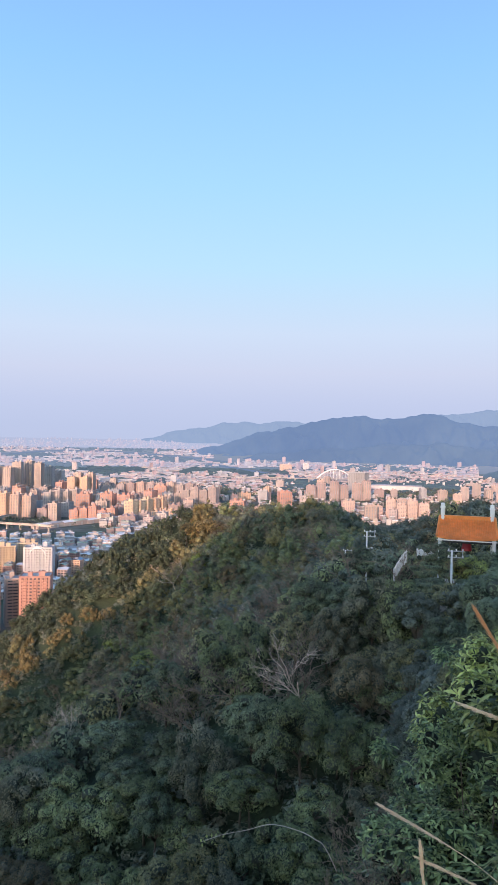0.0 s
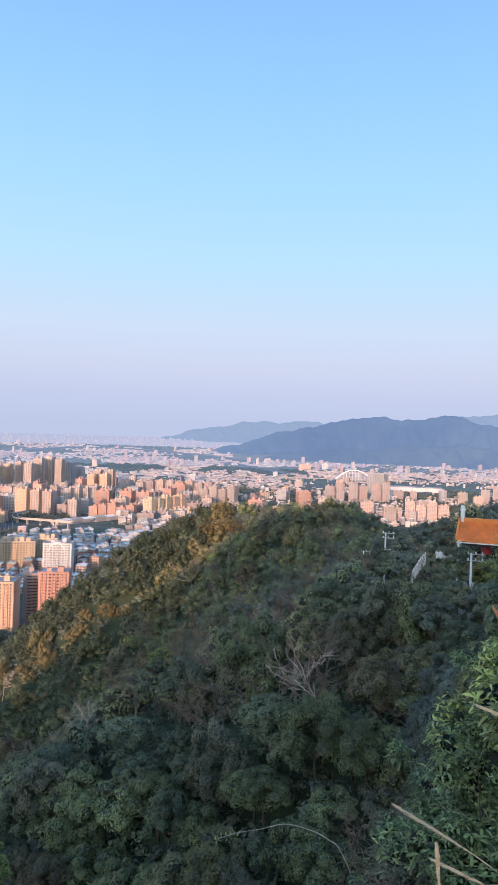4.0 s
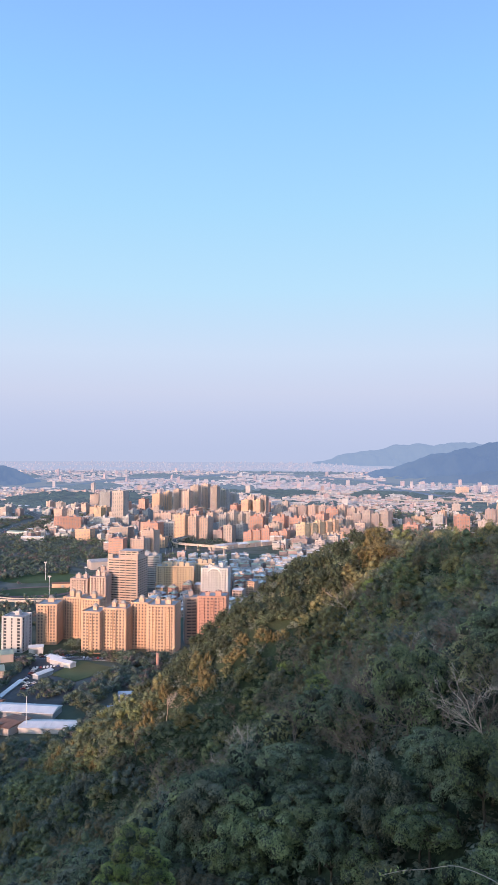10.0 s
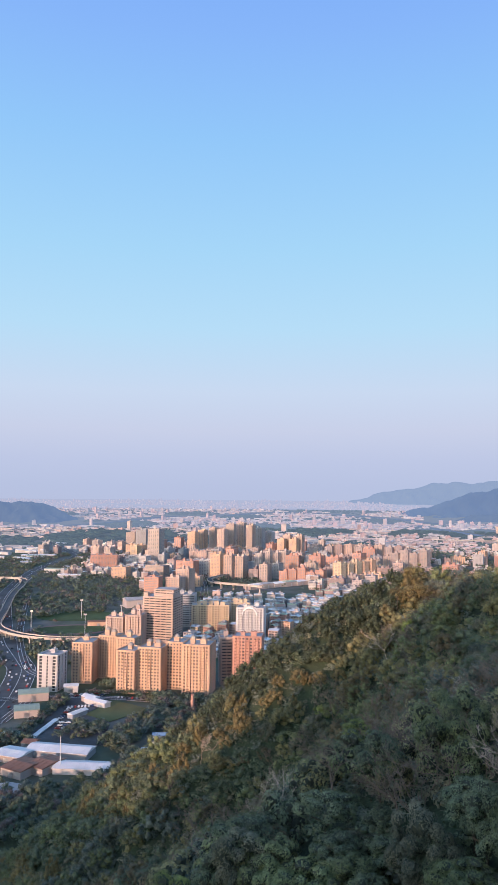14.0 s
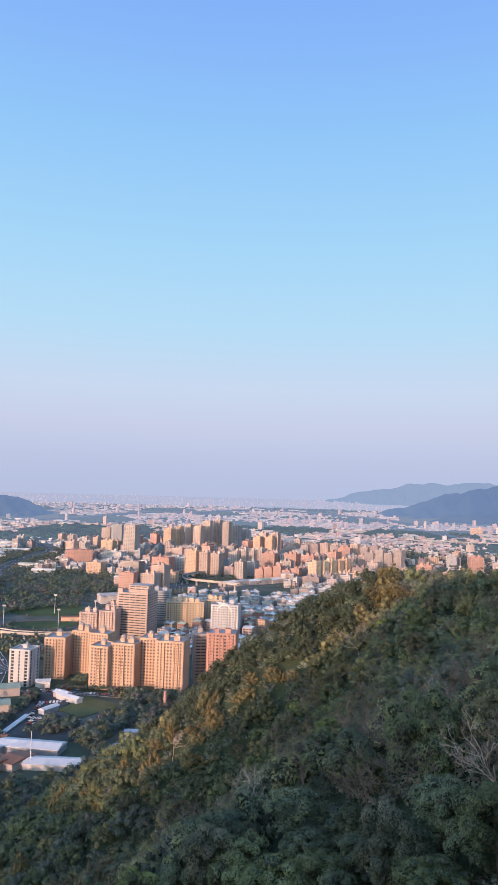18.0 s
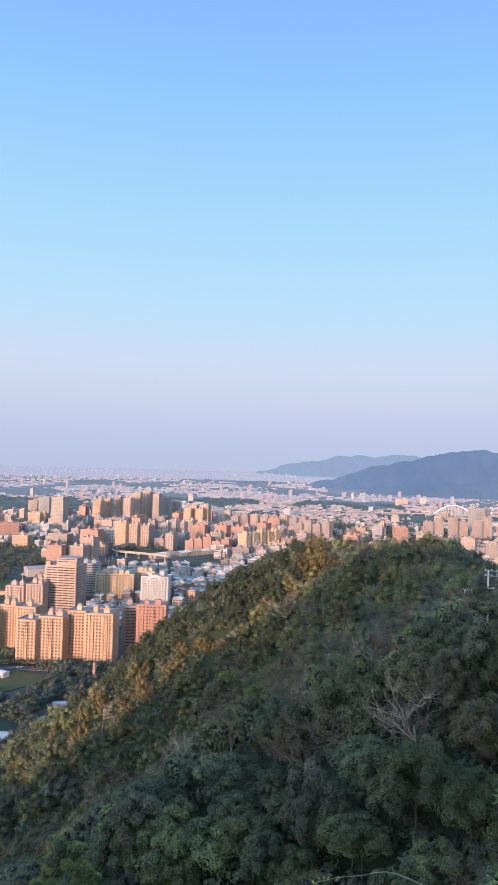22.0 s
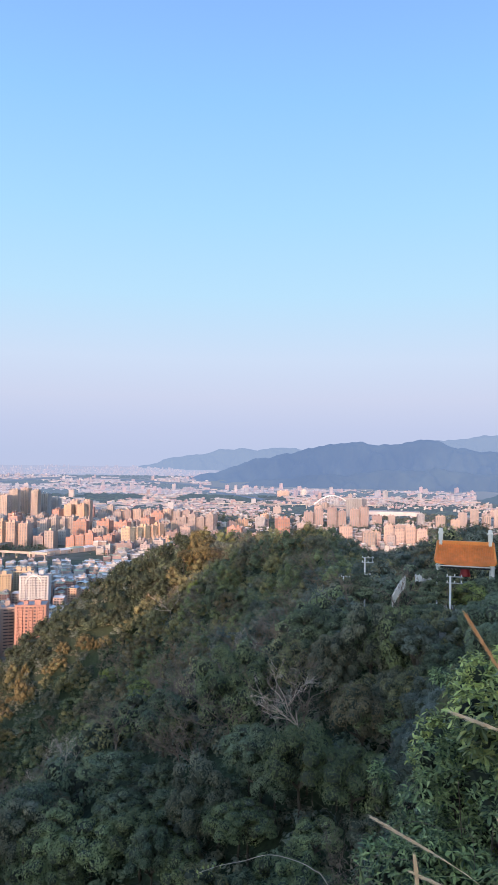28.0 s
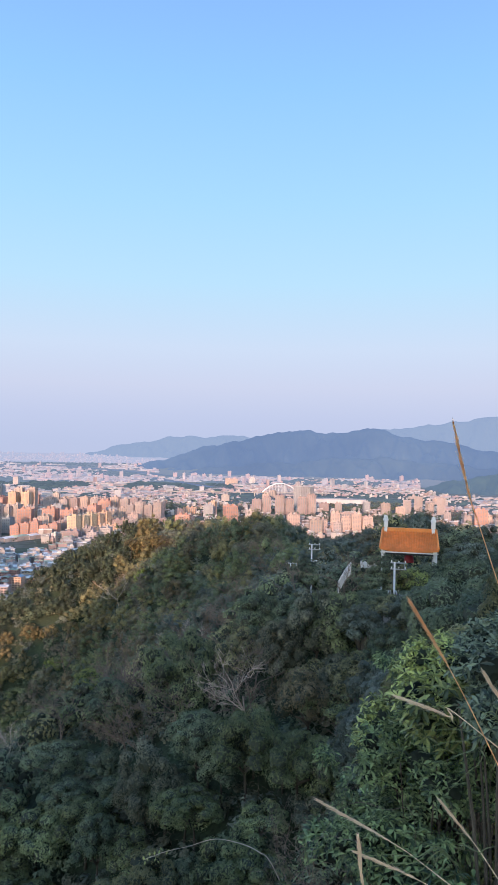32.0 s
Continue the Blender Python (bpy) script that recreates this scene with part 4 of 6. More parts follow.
for k in range(4):
    block(1248 + k * 26, 1905 - k * 22, 24, 24, 40 + (k % 2) * 12, -34, "ashrose", "cream apartment tower on the far side of the valley", "grid", huts=1, group="cream towers in the valley")

block(1030, 2925, 52, 30, 26, -20, "pink", "reddish institute building on the foothill", "grid", huts=2)
block(1118, 2910, 24, 24, 30, -20, "white", "pale block beside the institute", "loose", huts=1)

# ---- reserved ground: fields, roads, the car park ----
GREEN = ((-330, 1400, 130, 220), (-210, 1290, 60, 60), (-110, 1270, 60, 70), (-560, 1750, 150, 420), (-30, 1520, 60, 70), (-700, 1250, 300, 300), (-420, 2150, 70, 160), (-90, 560, 110, 130), (-150, 1480, 40, 110), (1250, 2200, 140, 200), (1000, 1700, 120, 110), (480, 2250, 120, 70), (-560, 2700, 190, 260))
FREE = ((30, 1385, 130, 95), (-245, 1040, 70, 150), (-140, 600, 110, 160), (-150, 480, 70, 60), (45, 1470, 95, 100), (-330, 950, 130, 160))


def inside(x, y, zones, grow=1.0):
    return any(((x - cx) / (rx * grow)) ** 2 + ((y - cy) / (ry * grow)) ** 2 < 1 for cx, cy, rx, ry in zones)


RIVER_A = ((-800, 3140), (-620, 3330), (-400, 3660), (-160, 3720), (120, 3960), (420, 3900), (700, 3620), (900, 3330))
RIVER_B = ((760, 3250), (930, 2850), (1050, 2580), (1130, 2400), (1300, 2200))
HWY = ((-620, 2420), (-500, 2120), (-512, 1830), (-482, 1555), (-431, 1295), (-372, 1104), (-310, 930), (-257, 816), (-237, 770), (-222, 700), (-214, 634), (-214, 520))


def near_line(x, y, line, dist):
    for (ax, ay), (bx, by) in zip(line, line[1:]):
        dx, dy = bx - ax, by - ay
        s = min(1, max(0, ((x - ax) * dx + (y - ay) * dy) / (dx * dx + dy * dy)))
        if math.hypot(x - ax - s * dx, y - ay - s * dy) < dist:
            return True
    return False


taken = [(o.matrix_world.translation.x, o.matrix_world.translation.y) for o in scene.objects if o.parent is None and o.name.startswith(("apartment_block", "office_block"))]
TK = np.array(taken)


def free_spot(x, y, gap):
    if float(ground_height(x, y)) - float(plain_height(x, y)) > 1.5:
        return False
    if inside(x, y, GREEN) or inside(x, y, FREE) or near_line(x, y, HWY, 34):
        return False
    return np.min(np.hypot(TK[:, 0] - x, TK[:, 1] - y)) > gap


# ---- ordinary houses and flats ----
def house_proto(i):
    rng = np.random.default_rng(700 + i)
    w, d, h = rng.uniform(9, 16), rng.uniform(9, 13), (7, 16, 9, 21, 11, 8, 18, 13)[i % 8]
    wall = ("cream", "pink", "red", "orange", "white", "pink", "red", "yellow")[i % 8]
    t = thing("town_house", pose(0, 0, -500), "low town house with a sheet-metal roof extension", "house", "low town houses")
    V, F = boxes(facade(w, d, h, floor=3.2, bay=3.8, pier=1.6, sill=1.7, proud=0.3, corner=1.0))
    part("wall", mesh_tris("wall", V, F, [WALLS[wall]]), None, t)
    part("glazing", box_mesh("glazing", [(0, 0, 0.1, w - 0.3, d - 0.3, h - 0.2)], [M_GLASS]), None, t)
    rf = ("white", "blue", "green", "white", "flat", "white", "white", "white")[(i * 3) % 8]
    bm = bmesh.new()
    hw, hd = w / 2 + 0.4, d / 2 + 0.4
    prof = [(-hw, h + 0.3), (0, h + 1.6), (hw, h + 0.3)] if rf != "flat" else [(-hw, h + 0.35), (0, h + 0.36), (hw, h + 0.35)]
    up = [[bm.verts.new((px, sy * hd, pz + dz)) for px, pz in prof] for sy in (-1, 1) for dz in (0, -0.3)]
    for a, b in ((up[0], up[2]), (up[3], up[1]), (up[1], up[0]), (up[2], up[3])):
        for k in range(2):
            bm.faces.new((a[k], a[k + 1], b[k + 1], b[k]))
    part("roof", bm, ROOFS[rf], t)
    hut = part("roof_hut", prism("roof_hut", rng.uniform(3, 5), rng.uniform(3, 4), 2.6, WALLS["grey"], 0, bev=0.1), None, t)
    hut.location = (rng.uniform(-0.25, 0.25) * w, rng.uniform(-0.2, 0.2) * d, h + 0.3)
    return t


def flats_proto(i):
    rng = np.random.default_rng(800 + i)
    w, d, h = rng.uniform(18, 34), rng.uniform(16, 24), rng.uniform(18, 44)
    wall = ("pink", "ashrose", "orange", "cream", "red", "mauve", "grey", "pink", "brown", "mauve")[i % 10]
    return block(0, 0, w, d, h, 0, wall, "mid-rise apartment building with tiled walls", ("grid", "loose", "vertical")[i % 3], huts=2, name="flats", group="mid-rise flats")


houses = [house_proto(i) for i in range(8)]
flats = [flats_proto(i) for i in range(10)]
rng_h = np.random.default_rng(77)
n_house = n_flat = 0
rest = []
for gy in np.arange(845, 1400, 17.0):
    for gx in np.arange(-70, 520, 18.0):
        x, y = gx + rng_h.uniform(-4, 4), gy + rng_h.uniform(-4, 4)
        if not free_spot(x, y, 24) or rng_h.uniform() < 0.20:
            continue
        if n_house < 280:
            copy_thing(houses[rng_h.integers(8)], pose(x, y, 0, 0, 0, rng_h.choice([-28, 62, 152]) + rng_h.uniform(-10, 10)))
            n_house += 1
        else:
            rest.append((x, y, rng_h.uniform(10, 16), rng_h.uniform(9, 13), rng_h.uniform(8, 16), rng_h.uniform(-0.2, 0.2)))
for gy in np.arange(1400, 2500, 34.0):
    for gx in np.arange(-620, 1700, 36.0):
        x, y = gx + rng_h.uniform(-11, 11), gy + rng_h.uniform(-11, 11)
        az = math.degrees(math.atan2(x, y))
        if az < -22 or az > 44 or not free_spot(x, y, 34):
            continue
        dens = math.sin(x * 0.006 + 1) + math.sin(y * 0.007 + x * 0.003)
        u = rng_h.uniform()
        turn = rng_h.choice([-26, 64]) + rng_h.uniform(-12, 12)
        thin = 0.10 if az > 14 and y > 1640 else 0.4 if az > 12 else 1.0
        if u < (0.26 + 0.12 * dens) * thin and n_flat < 290:
            copy_thing(flats[rng_h.integers(10)], pose(x, y, 0, 0, 0, turn))
            n_flat += 1
        elif u < 0.9 * (0.30 if az > 14 and y > 1640 else 1.0):
            for _ in range(3):
                k = 0.68 if az > 14 else 1.0
                rest.append((x + rng_h.uniform(-16, 16), y + rng_h.uniform(-16, 16), rng_h.uniform(8, 19) * k, rng_h.uniform(8, 14) * k, rng_h.uniform(6, 19) * k, rng_h.uniform(-0.8, 0.0)))
for o in houses + flats:      # the patterns themselves take places in the town too
    spot = None
    while spot is None:
        x, y = rng_h.uniform(40, 700), rng_h.uniform(1420, 2400)
        if free_spot(x, y, 30):
            spot = (x, y)
    o.matrix_world = pose(x, y, 0)


def far_town(name, rows, walls, roofs, label, pal):
    """Many small far buildings, joined: walls with floor ledges, flat or sheet roofs, roof huts."""
    a = np.array(rows)
    out, mi = [], []
    rng = np.random.default_rng(len(a))
    z = plain_height(a[:, 0], a[:, 1])
    wm = rng.integers(0, len(walls), len(a))
    rm = rng.integers(0, len(roofs), len(a)) + len(walls)
    body, idx = [], []
    for (x, y, w, d, h, turn), zz, m1, m2 in zip(a, z, wm, rm):
        body.append((x, y, zz, w, d, h, turn))
        idx.append(m1)
        body.append((x, y, zz + h, w + 0.6, d + 0.6, 0.5, turn))
        idx.append(m2)
        if h > 9:
            ca, sa_ = math.cos(turn), math.sin(turn)
            body.append((x + ca * w * 0.2, y + sa_ * w * 0.2, zz + h, w * 0.3, d * 0.4, 3.0, turn))
            idx.append(m1)
            for k in range(1, int(h / 3.3) if zz < 1 else 1):
                body.append((x, y, zz + k * 3.3 - 0.7, w + 0.7, d + 0.7, 0.9, turn))
                idx.append(m1)
    V, F = boxes(body)
    ob = new(name, mesh_tris(name, V, F, [pal[k] for k in walls] + [ROOFS[k] if isinstance(k, str) else k for k in roofs], np.repeat(idx, 12)))
    return tagged(ob, label, "buildings", kind="stuff")


# muted town walls, haze worked into their base colours
WALLS2 = {
    "rose": surface("hazy_rose_wall", (0.37, 0.285, 0.27), 0.8, 0.2, 0.06, island=0.25),
    "sand": surface("hazy_sand_wall", (0.40, 0.34, 0.31), 0.8, 0.2, 0.06, island=0.25),
    "pale": surface("hazy_pale_wall", (0.50, 0.47, 0.45), 0.8, 0.2, 0.06, island=0.2),
    "slate": surface("hazy_slate_wall", (0.36, 0.36, 0.38), 0.8, 0.2, 0.06, island=0.2),
}
far_town("town_rooftops", rest, ("rose", "sand", "pale", "slate"), ("white", "white", "flat", "green", "white"), "crowded low-rise town with pale sheet roofs", WALLS2)

# far walls and roofs, each with haze glow mixed into its material
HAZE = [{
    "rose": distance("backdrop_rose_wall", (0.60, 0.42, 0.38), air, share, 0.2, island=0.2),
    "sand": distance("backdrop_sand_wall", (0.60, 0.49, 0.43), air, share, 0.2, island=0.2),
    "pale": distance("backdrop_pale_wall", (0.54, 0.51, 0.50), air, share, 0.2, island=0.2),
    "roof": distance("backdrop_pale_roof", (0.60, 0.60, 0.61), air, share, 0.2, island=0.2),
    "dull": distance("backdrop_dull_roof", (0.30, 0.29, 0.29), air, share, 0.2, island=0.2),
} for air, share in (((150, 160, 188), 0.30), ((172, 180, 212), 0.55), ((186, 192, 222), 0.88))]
far_rows = [[], [], []]
rng_v = np.random.default_rng(64)
shed_rows = [[], []]
wood_rows = [[], []]
rng_f = np.random.default_rng(31)
for _ in range(17000):
    az = math.radians(rng_f.uniform(-26, 48))
    D = 2450 + 2400 * rng_f.uniform() ** 0.85
    x, y = D * math.sin(az), D * math.cos(az)
    ad = math.degrees(az)
    if near_line(x, y, HWY, 30) or near_line(x, y, RIVER_A, 62) or near_line(x, y, RIVER_B, 40):
        continue
    if (ad < -12.6 and 3230 < D < 3620) or (ad > 13.5 and D > 3450) or (ad > 16 and D > 3450) or (ad > 34 and D > 2850):
        continue
    band = math.sin(D * 0.0115 + 1.7 * math.sin(az * 9)) + 0.8 * math.sin(az * 29 + D * 0.005) + 0.5 * math.sin(az * 63 - D * 0.009)
    f = 1.0 if D < 3000 else max(0.42, 1 - (D - 3000) / 2500)
    h = 0 if D < 3100 else 1 if D < 4150 else 2
    if inside(x, y, GREEN) or (band < (-0.45, -0.6, 0)[h] + (1.2 if rng_f.uniform() < 0.22 else 0) and h < 2) or (h == 2 and band < -0.9):
        if h < 2 and len(wood_rows[h]) < 1400:
            wood_rows[h].append((x, y, rng_f.uniform(7, 16) * f))
        continue
    if rng_f.uniform() < 0.42 and h < 2:
        shed_rows[h].append((x, y, rng_f.uniform(25, 70) * f, rng_f.uniform(14, 26), rng_f.uniform(5, 9) * f, rng_f.uniform(-0.4, 0.4)))
    else:
        tall = rng_f.uniform() < (0.05, 0.10, 0.22)[h]
        far_rows[h].append((x, y, rng_f.uniform(10, 22) * f, rng_f.uniform(10, 18), (rng_f.uniform(12, 40) if tall else rng_f.uniform(5, 12)) * f, rng_f.uniform(-0.5, 0.5)))
for _ in range(800):      # white villages along the foot of the hills
    ad, D = rng_v.normal(29, 4.5), 2780 + abs(rng_v.normal(0, 300))
    if 20 < ad < 42 and D < 3440 and (ad < 34 or D < 2880):
        far_rows[0].append((D * math.sin(radians(ad)), D * math.cos(radians(ad)), rng_v.uniform(6, 12), rng_v.uniform(6, 10), rng_v.uniform(5, 10), rng_v.uniform(-0.6, 0.6)))
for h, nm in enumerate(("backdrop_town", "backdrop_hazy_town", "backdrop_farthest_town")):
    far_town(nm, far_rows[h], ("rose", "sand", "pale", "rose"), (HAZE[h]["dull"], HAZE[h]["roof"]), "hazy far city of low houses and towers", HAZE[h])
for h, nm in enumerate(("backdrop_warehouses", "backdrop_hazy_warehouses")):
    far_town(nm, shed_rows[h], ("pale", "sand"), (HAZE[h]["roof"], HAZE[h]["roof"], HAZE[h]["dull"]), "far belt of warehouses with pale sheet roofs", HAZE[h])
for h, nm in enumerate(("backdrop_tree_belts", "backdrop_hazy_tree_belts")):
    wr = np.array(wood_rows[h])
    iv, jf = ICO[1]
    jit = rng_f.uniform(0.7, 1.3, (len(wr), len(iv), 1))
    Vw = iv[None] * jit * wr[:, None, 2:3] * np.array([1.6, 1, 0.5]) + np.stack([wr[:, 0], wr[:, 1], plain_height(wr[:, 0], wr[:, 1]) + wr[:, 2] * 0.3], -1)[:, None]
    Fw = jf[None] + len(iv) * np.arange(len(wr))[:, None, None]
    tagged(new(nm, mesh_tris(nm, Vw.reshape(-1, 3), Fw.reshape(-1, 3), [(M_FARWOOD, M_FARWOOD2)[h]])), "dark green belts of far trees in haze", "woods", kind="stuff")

# ---- roads, the car park, works sheds, playing fields ----


def smooth_line(pts, n=8):
    """A smooth curve through plan points."""
    P = np.array(pts, float)
    Q = np.vstack([2 * P[0] - P[1], P, 2 * P[-1] - P[-2]])
    out = []
    for i in range(1, len(Q) - 2):
        for t in np.linspace(0, 1, n, endpoint=False):
            a, b, c, d = Q[i - 1], Q[i], Q[i + 1], Q[i + 2]
            out.append(0.5 * (2 * b + (c - a) * t + (2 * a - 5 * b + 4 * c - d) * t * t + (3 * b - a - 3 * c + d) * t ** 3))
    out.append(P[-1])
    return np.array(out)


def strip(line, o0, o1, z0, z1, zf=None):
    """Arrays of a swept bar along a plan line, between two offsets to its right and two heights."""
    T = np.gradient(line[:, :2], axis=0)
    T /= np.linalg.norm(T, axis=1)[:, None]
    Nn = np.stack([T[:, 1], -T[:, 0]], -1)
    base = plain_height(line[:, 0], line[:, 1]) if zf is None else zf
    ring = [np.column_stack([line[:, :2] + Nn * o, base + z]) for o, z in ((o0, z0), (o1, z0), (o1, z1), (o0, z1))]
    V = np.stack(ring, 1).reshape(-1, 3)
    F = []
    for i in range(len(line) - 1):
        for j in range(4):
            a, b = i * 4 + j, i * 4 + (j + 1) % 4
            F += [(a, b, b + 4), (a, b + 4, a + 4)]
    e = (len(line) - 1) * 4
    F += [(0, 2, 1), (0, 3, 2), (e, e + 1, e + 2), (e, e + 2, e + 3)]
    return V, np.array(F)


n_road = 0


def road(name, pts, width, label, marks=True):
    global n_road
    n_road += 1
    rise = 0.06 * n_road
    ln = smooth_line(pts)
    ob = new(name, mesh_tris(name, *strip(ln, -width / 2, width / 2, 0.05, 0.3 + rise), [M_ROAD]))
    tagged(ob, label, "road", kind="structure")
    if marks:
        for o in (-width / 2 + 0.6, 0.0, width / 2 - 0.6):
            part("lane_line", mesh_tris("lane_line", *strip(ln, o - 0.2, o + 0.2, 0.3 + rise, 0.32 + rise), [M_WHITE]), None, ob)
    return ln


def viaduct(name, pts, width, height, label, pier_gap=28, arches=False):
    ln = smooth_line(pts)
    t = thing(name, pose(0, 0, 0), label, "viaduct")
    part("deck", mesh_tris("deck", *strip(ln, -width / 2, width / 2, height - 1.6, height), [M_VIA]), None, t)
    part("road_surface", mesh_tris("road_surface", *strip(ln, -width / 2 + 0.8, width / 2 - 0.8, height, height + 0.06), [M_ROAD]), None, t)
    for s in (-1, 1):
        a, b = sorted((s * width / 2, s * (width / 2 - 0.5)))
        part("parapet", mesh_tris("parapet", *strip(ln, a, b, height, height + 1.3), [M_VIA]), None, t, "pale concrete parapet")
    acc, last = 0.0, ln[0]
    for p, q in zip(ln[1:], ln[2:]):
        acc += math.hypot(*(p - last)[:2])
        last = p
        if acc > pier_gap:
            acc = 0.0
            dr = math.atan2(q[1] - p[1], q[0] - p[0])
            pr = part("pier", box_mesh("pier", [(0, 0, 0, 2.2, width * 0.45, height - 3.0), (0, 0, height - 3.0, 2.4, width * 0.8, 1.5)], [M_VIA]), None, t)
            pr.location = (p[0], p[1], float(plain_height(p[0], p[1])))
            pr.rotation_euler = (0, 0, dr)
    return ln


M_VIA = surface("viaduct_concrete", (0.55, 0.48, 0.42), 0.85, 0.3, 0.10, streak=True)
hw = road("road_highway", HWY, 30, "wide asphalt motorway with lane lines")
road("road_slip", ((-398, 1323), (-362, 1190), (-300, 964), (-238, 790), (-205, 740), (-196, 690), (-200, 600)), 9, "asphalt slip road beside the motorway")
viaduct("curved_viaduct", ((-560, 1500), (-500, 1512), (-452, 1470), (-410, 1270), (-368, 1104), (-340, 990), (-304, 934), (-264, 906), (-225, 897), (-186, 899), (-160, 916)), 11, 9, "curved concrete viaduct on piers beside the sports ground", 14)
viaduct("metro_loop_viaduct", ((120, 1800), (77, 1732), (13, 1688), (-37, 1606), (-74, 1533), (-79, 1499), (-66, 1452), (-21, 1420), (30, 1385)), 10, 11, "pale looping railway viaduct on piers")
road("road_town", ((-60, 830), (-64, 960), (-66, 1130), (-80, 1330), (-90, 1500), (-120, 1780), (-140, 2100)), 14, "asphalt town avenue between the blocks")
road("road_park", ((-240, 660), (-170, 676), (-120, 672), (-60, 662), (-25, 668)), 10, "asphalt street below the orange towers")
road("road_far", ((-560, 2650), (-250, 2560), (150, 2480), (600, 2420), (900, 2330)), 14, "long pale road crossing the plain", False)


def slab(name, pts, z, mat, label, category, thick=0.3):
    """A flat area of ground: a raised polygon."""
    bm = bmesh.new()
    lo = [bm.verts.new((x, y, z - thick)) for x, y in pts]
    up = [bm.verts.new((x, y, z)) for x, y in pts]
    bm.faces.new(up)
    bm.faces.new(lo[::-1])
    for i in range(len(pts)):
        j = (i + 1) % len(pts)
        bm.faces.new((lo[i], lo[j], up[j], up[i]))
    bmesh.ops.recalc_face_normals(bm, faces=bm.faces[:])
    me = bpy.data.meshes.new(name)
    bm.to_mesh(me)
    bm.free()
    me.materials.append(mat)
    return tagged(new(name, me), label, category, kind="structure")


def oval(cx, cy, rx, ry, turn, n=40):
    c, s = math.cos(radians(turn)), math.sin(radians(turn))
    return [(cx + rx * math.cos(a) * c - ry * math.sin(a) * s, cy + rx * math.cos(a) * s + ry * math.sin(a) * c) for a in (2 * math.pi * k / n for k in range(n))]


M_TRACK = surface("running_track", (0.24, 0.15, 0.14), 0.9, 0.2, 0.1)
M_LAWN = surface("park_lawn", (0.11, 0.135, 0.05), 0.95, 0.06, 0.2, second=(0.15, 0.14, 0.07))
slab("pavement_car_park", ((-168, 545), (-166, 632), (-158, 682), (-122, 662), (-138, 622), (-112, 600), (-104, 548)), 0.45, M_ROAD, "dark asphalt car park with marked bays", "car park")
slab("ground_lawn", ((-137, 624), (-112, 604), (-84, 640), (-118, 664)), 0.6, M_LAWN, "green lawn beside the car park", "lawn")
slab("ground_track", oval(-242, 998, 60, 38, 12), 0.45, M_TRACK, "reddish oval running track", "sports ground")
slab("ground_infield", oval(-242, 998, 50, 29, 12), 0.7, M_GRASS, "green grass infield of the running track", "sports ground")
slab("ground_upper_field", oval(-262, 1110, 58, 46, 10), 0.5, M_GRASS, "green ball field with a tall net", "sports ground")
slab("ground_lot", ((-95, 1245), (-40, 1245), (-50, 1310), (-90, 1310)), 0.4, M_LAWN, "bare grassy lot between the blocks", "lawn")
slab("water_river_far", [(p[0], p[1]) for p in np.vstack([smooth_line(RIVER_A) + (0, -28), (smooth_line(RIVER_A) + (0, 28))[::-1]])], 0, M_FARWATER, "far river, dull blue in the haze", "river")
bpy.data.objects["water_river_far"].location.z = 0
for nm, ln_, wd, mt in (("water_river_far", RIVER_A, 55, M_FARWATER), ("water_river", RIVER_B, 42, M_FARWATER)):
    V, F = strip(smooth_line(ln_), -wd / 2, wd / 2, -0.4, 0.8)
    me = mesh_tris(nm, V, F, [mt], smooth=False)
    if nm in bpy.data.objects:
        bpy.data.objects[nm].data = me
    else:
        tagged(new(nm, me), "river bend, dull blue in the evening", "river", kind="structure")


def shed(x, y, w, d, h, turn, roof, label, wall="grey", ribs=True, rise=1.6, group="works sheds"):
    """A works hall: low walls, pitched sheet roof with ribs, big door."""
    h = h * 0.65 if y < 600 else h
    t = thing("works_shed", pose(x, y, float(plain_height(x, y)), 0, 0, turn), label, "shed", group)
    part("wall", prism("wall", w, d, h, WALLS[wall], 0, bev=0.05), None, t)
    bm = bmesh.new()
    n = max(4, int(w / 4))
    hd = d / 2 + 0.6
    top = []
    for k in range(n + 1):
        px = -w / 2 - 0.5 + (w + 1) * k / n
        top.append([bm.verts.new((px, yy, zz)) for yy, zz in ((-hd, h - 0.05), (-hd, h + 0.2), (0, h + rise), (hd, h + 0.2), (hd, h - 0.05))])
    for a, b in zip(top, top[1:]):
        for j in range(4):
            bm.faces.new((a[j], b[j], b[j + 1], a[j + 1]))
    bm.faces.new(top[0])
    bm.faces.new(top[-1][::-1])
    bmesh.ops.recalc_face_normals(bm, faces=bm.faces[:])
    rf = part("roof", bm, ROOFS[roof], t)
    if ribs:
        rows = []
        for k in range(1, n):
            px = -w / 2 + w * k / n
            V, F = tube([(px, -hd, h + 0.25), (px, 0, h + rise + 0.05), (px, hd, h + 0.25)], (0.12, 0.12, 0.12), 4)
            rows.append((V, F))
        part("seam", mesh_tris("seam", *join(rows), [ROOFS[roof]]), None, rf)
    part("door", prism("door", 4, 0.2, h * 0.7, M_METAL, 0, 0, -d / 2 - 0.12), None, t, "grey roller door")
    return t


shed(-133, 530, 46, 17, 7, -10, "white", "long works shed with a pale blue-white sheet roof", "grey", rise=2.2)
shed(-110, 500, 38, 15, 6, -4, "white", "works shed with a white sheet roof", "white", rise=2.0)
shed(-150, 497, 18, 22, 8, -28, "red", "works shed with a rusty red-brown roof", "cream")
shed(-136, 502, 15, 22, 8, -28, "red", "works shed with a rusty red-brown roof", "cream")
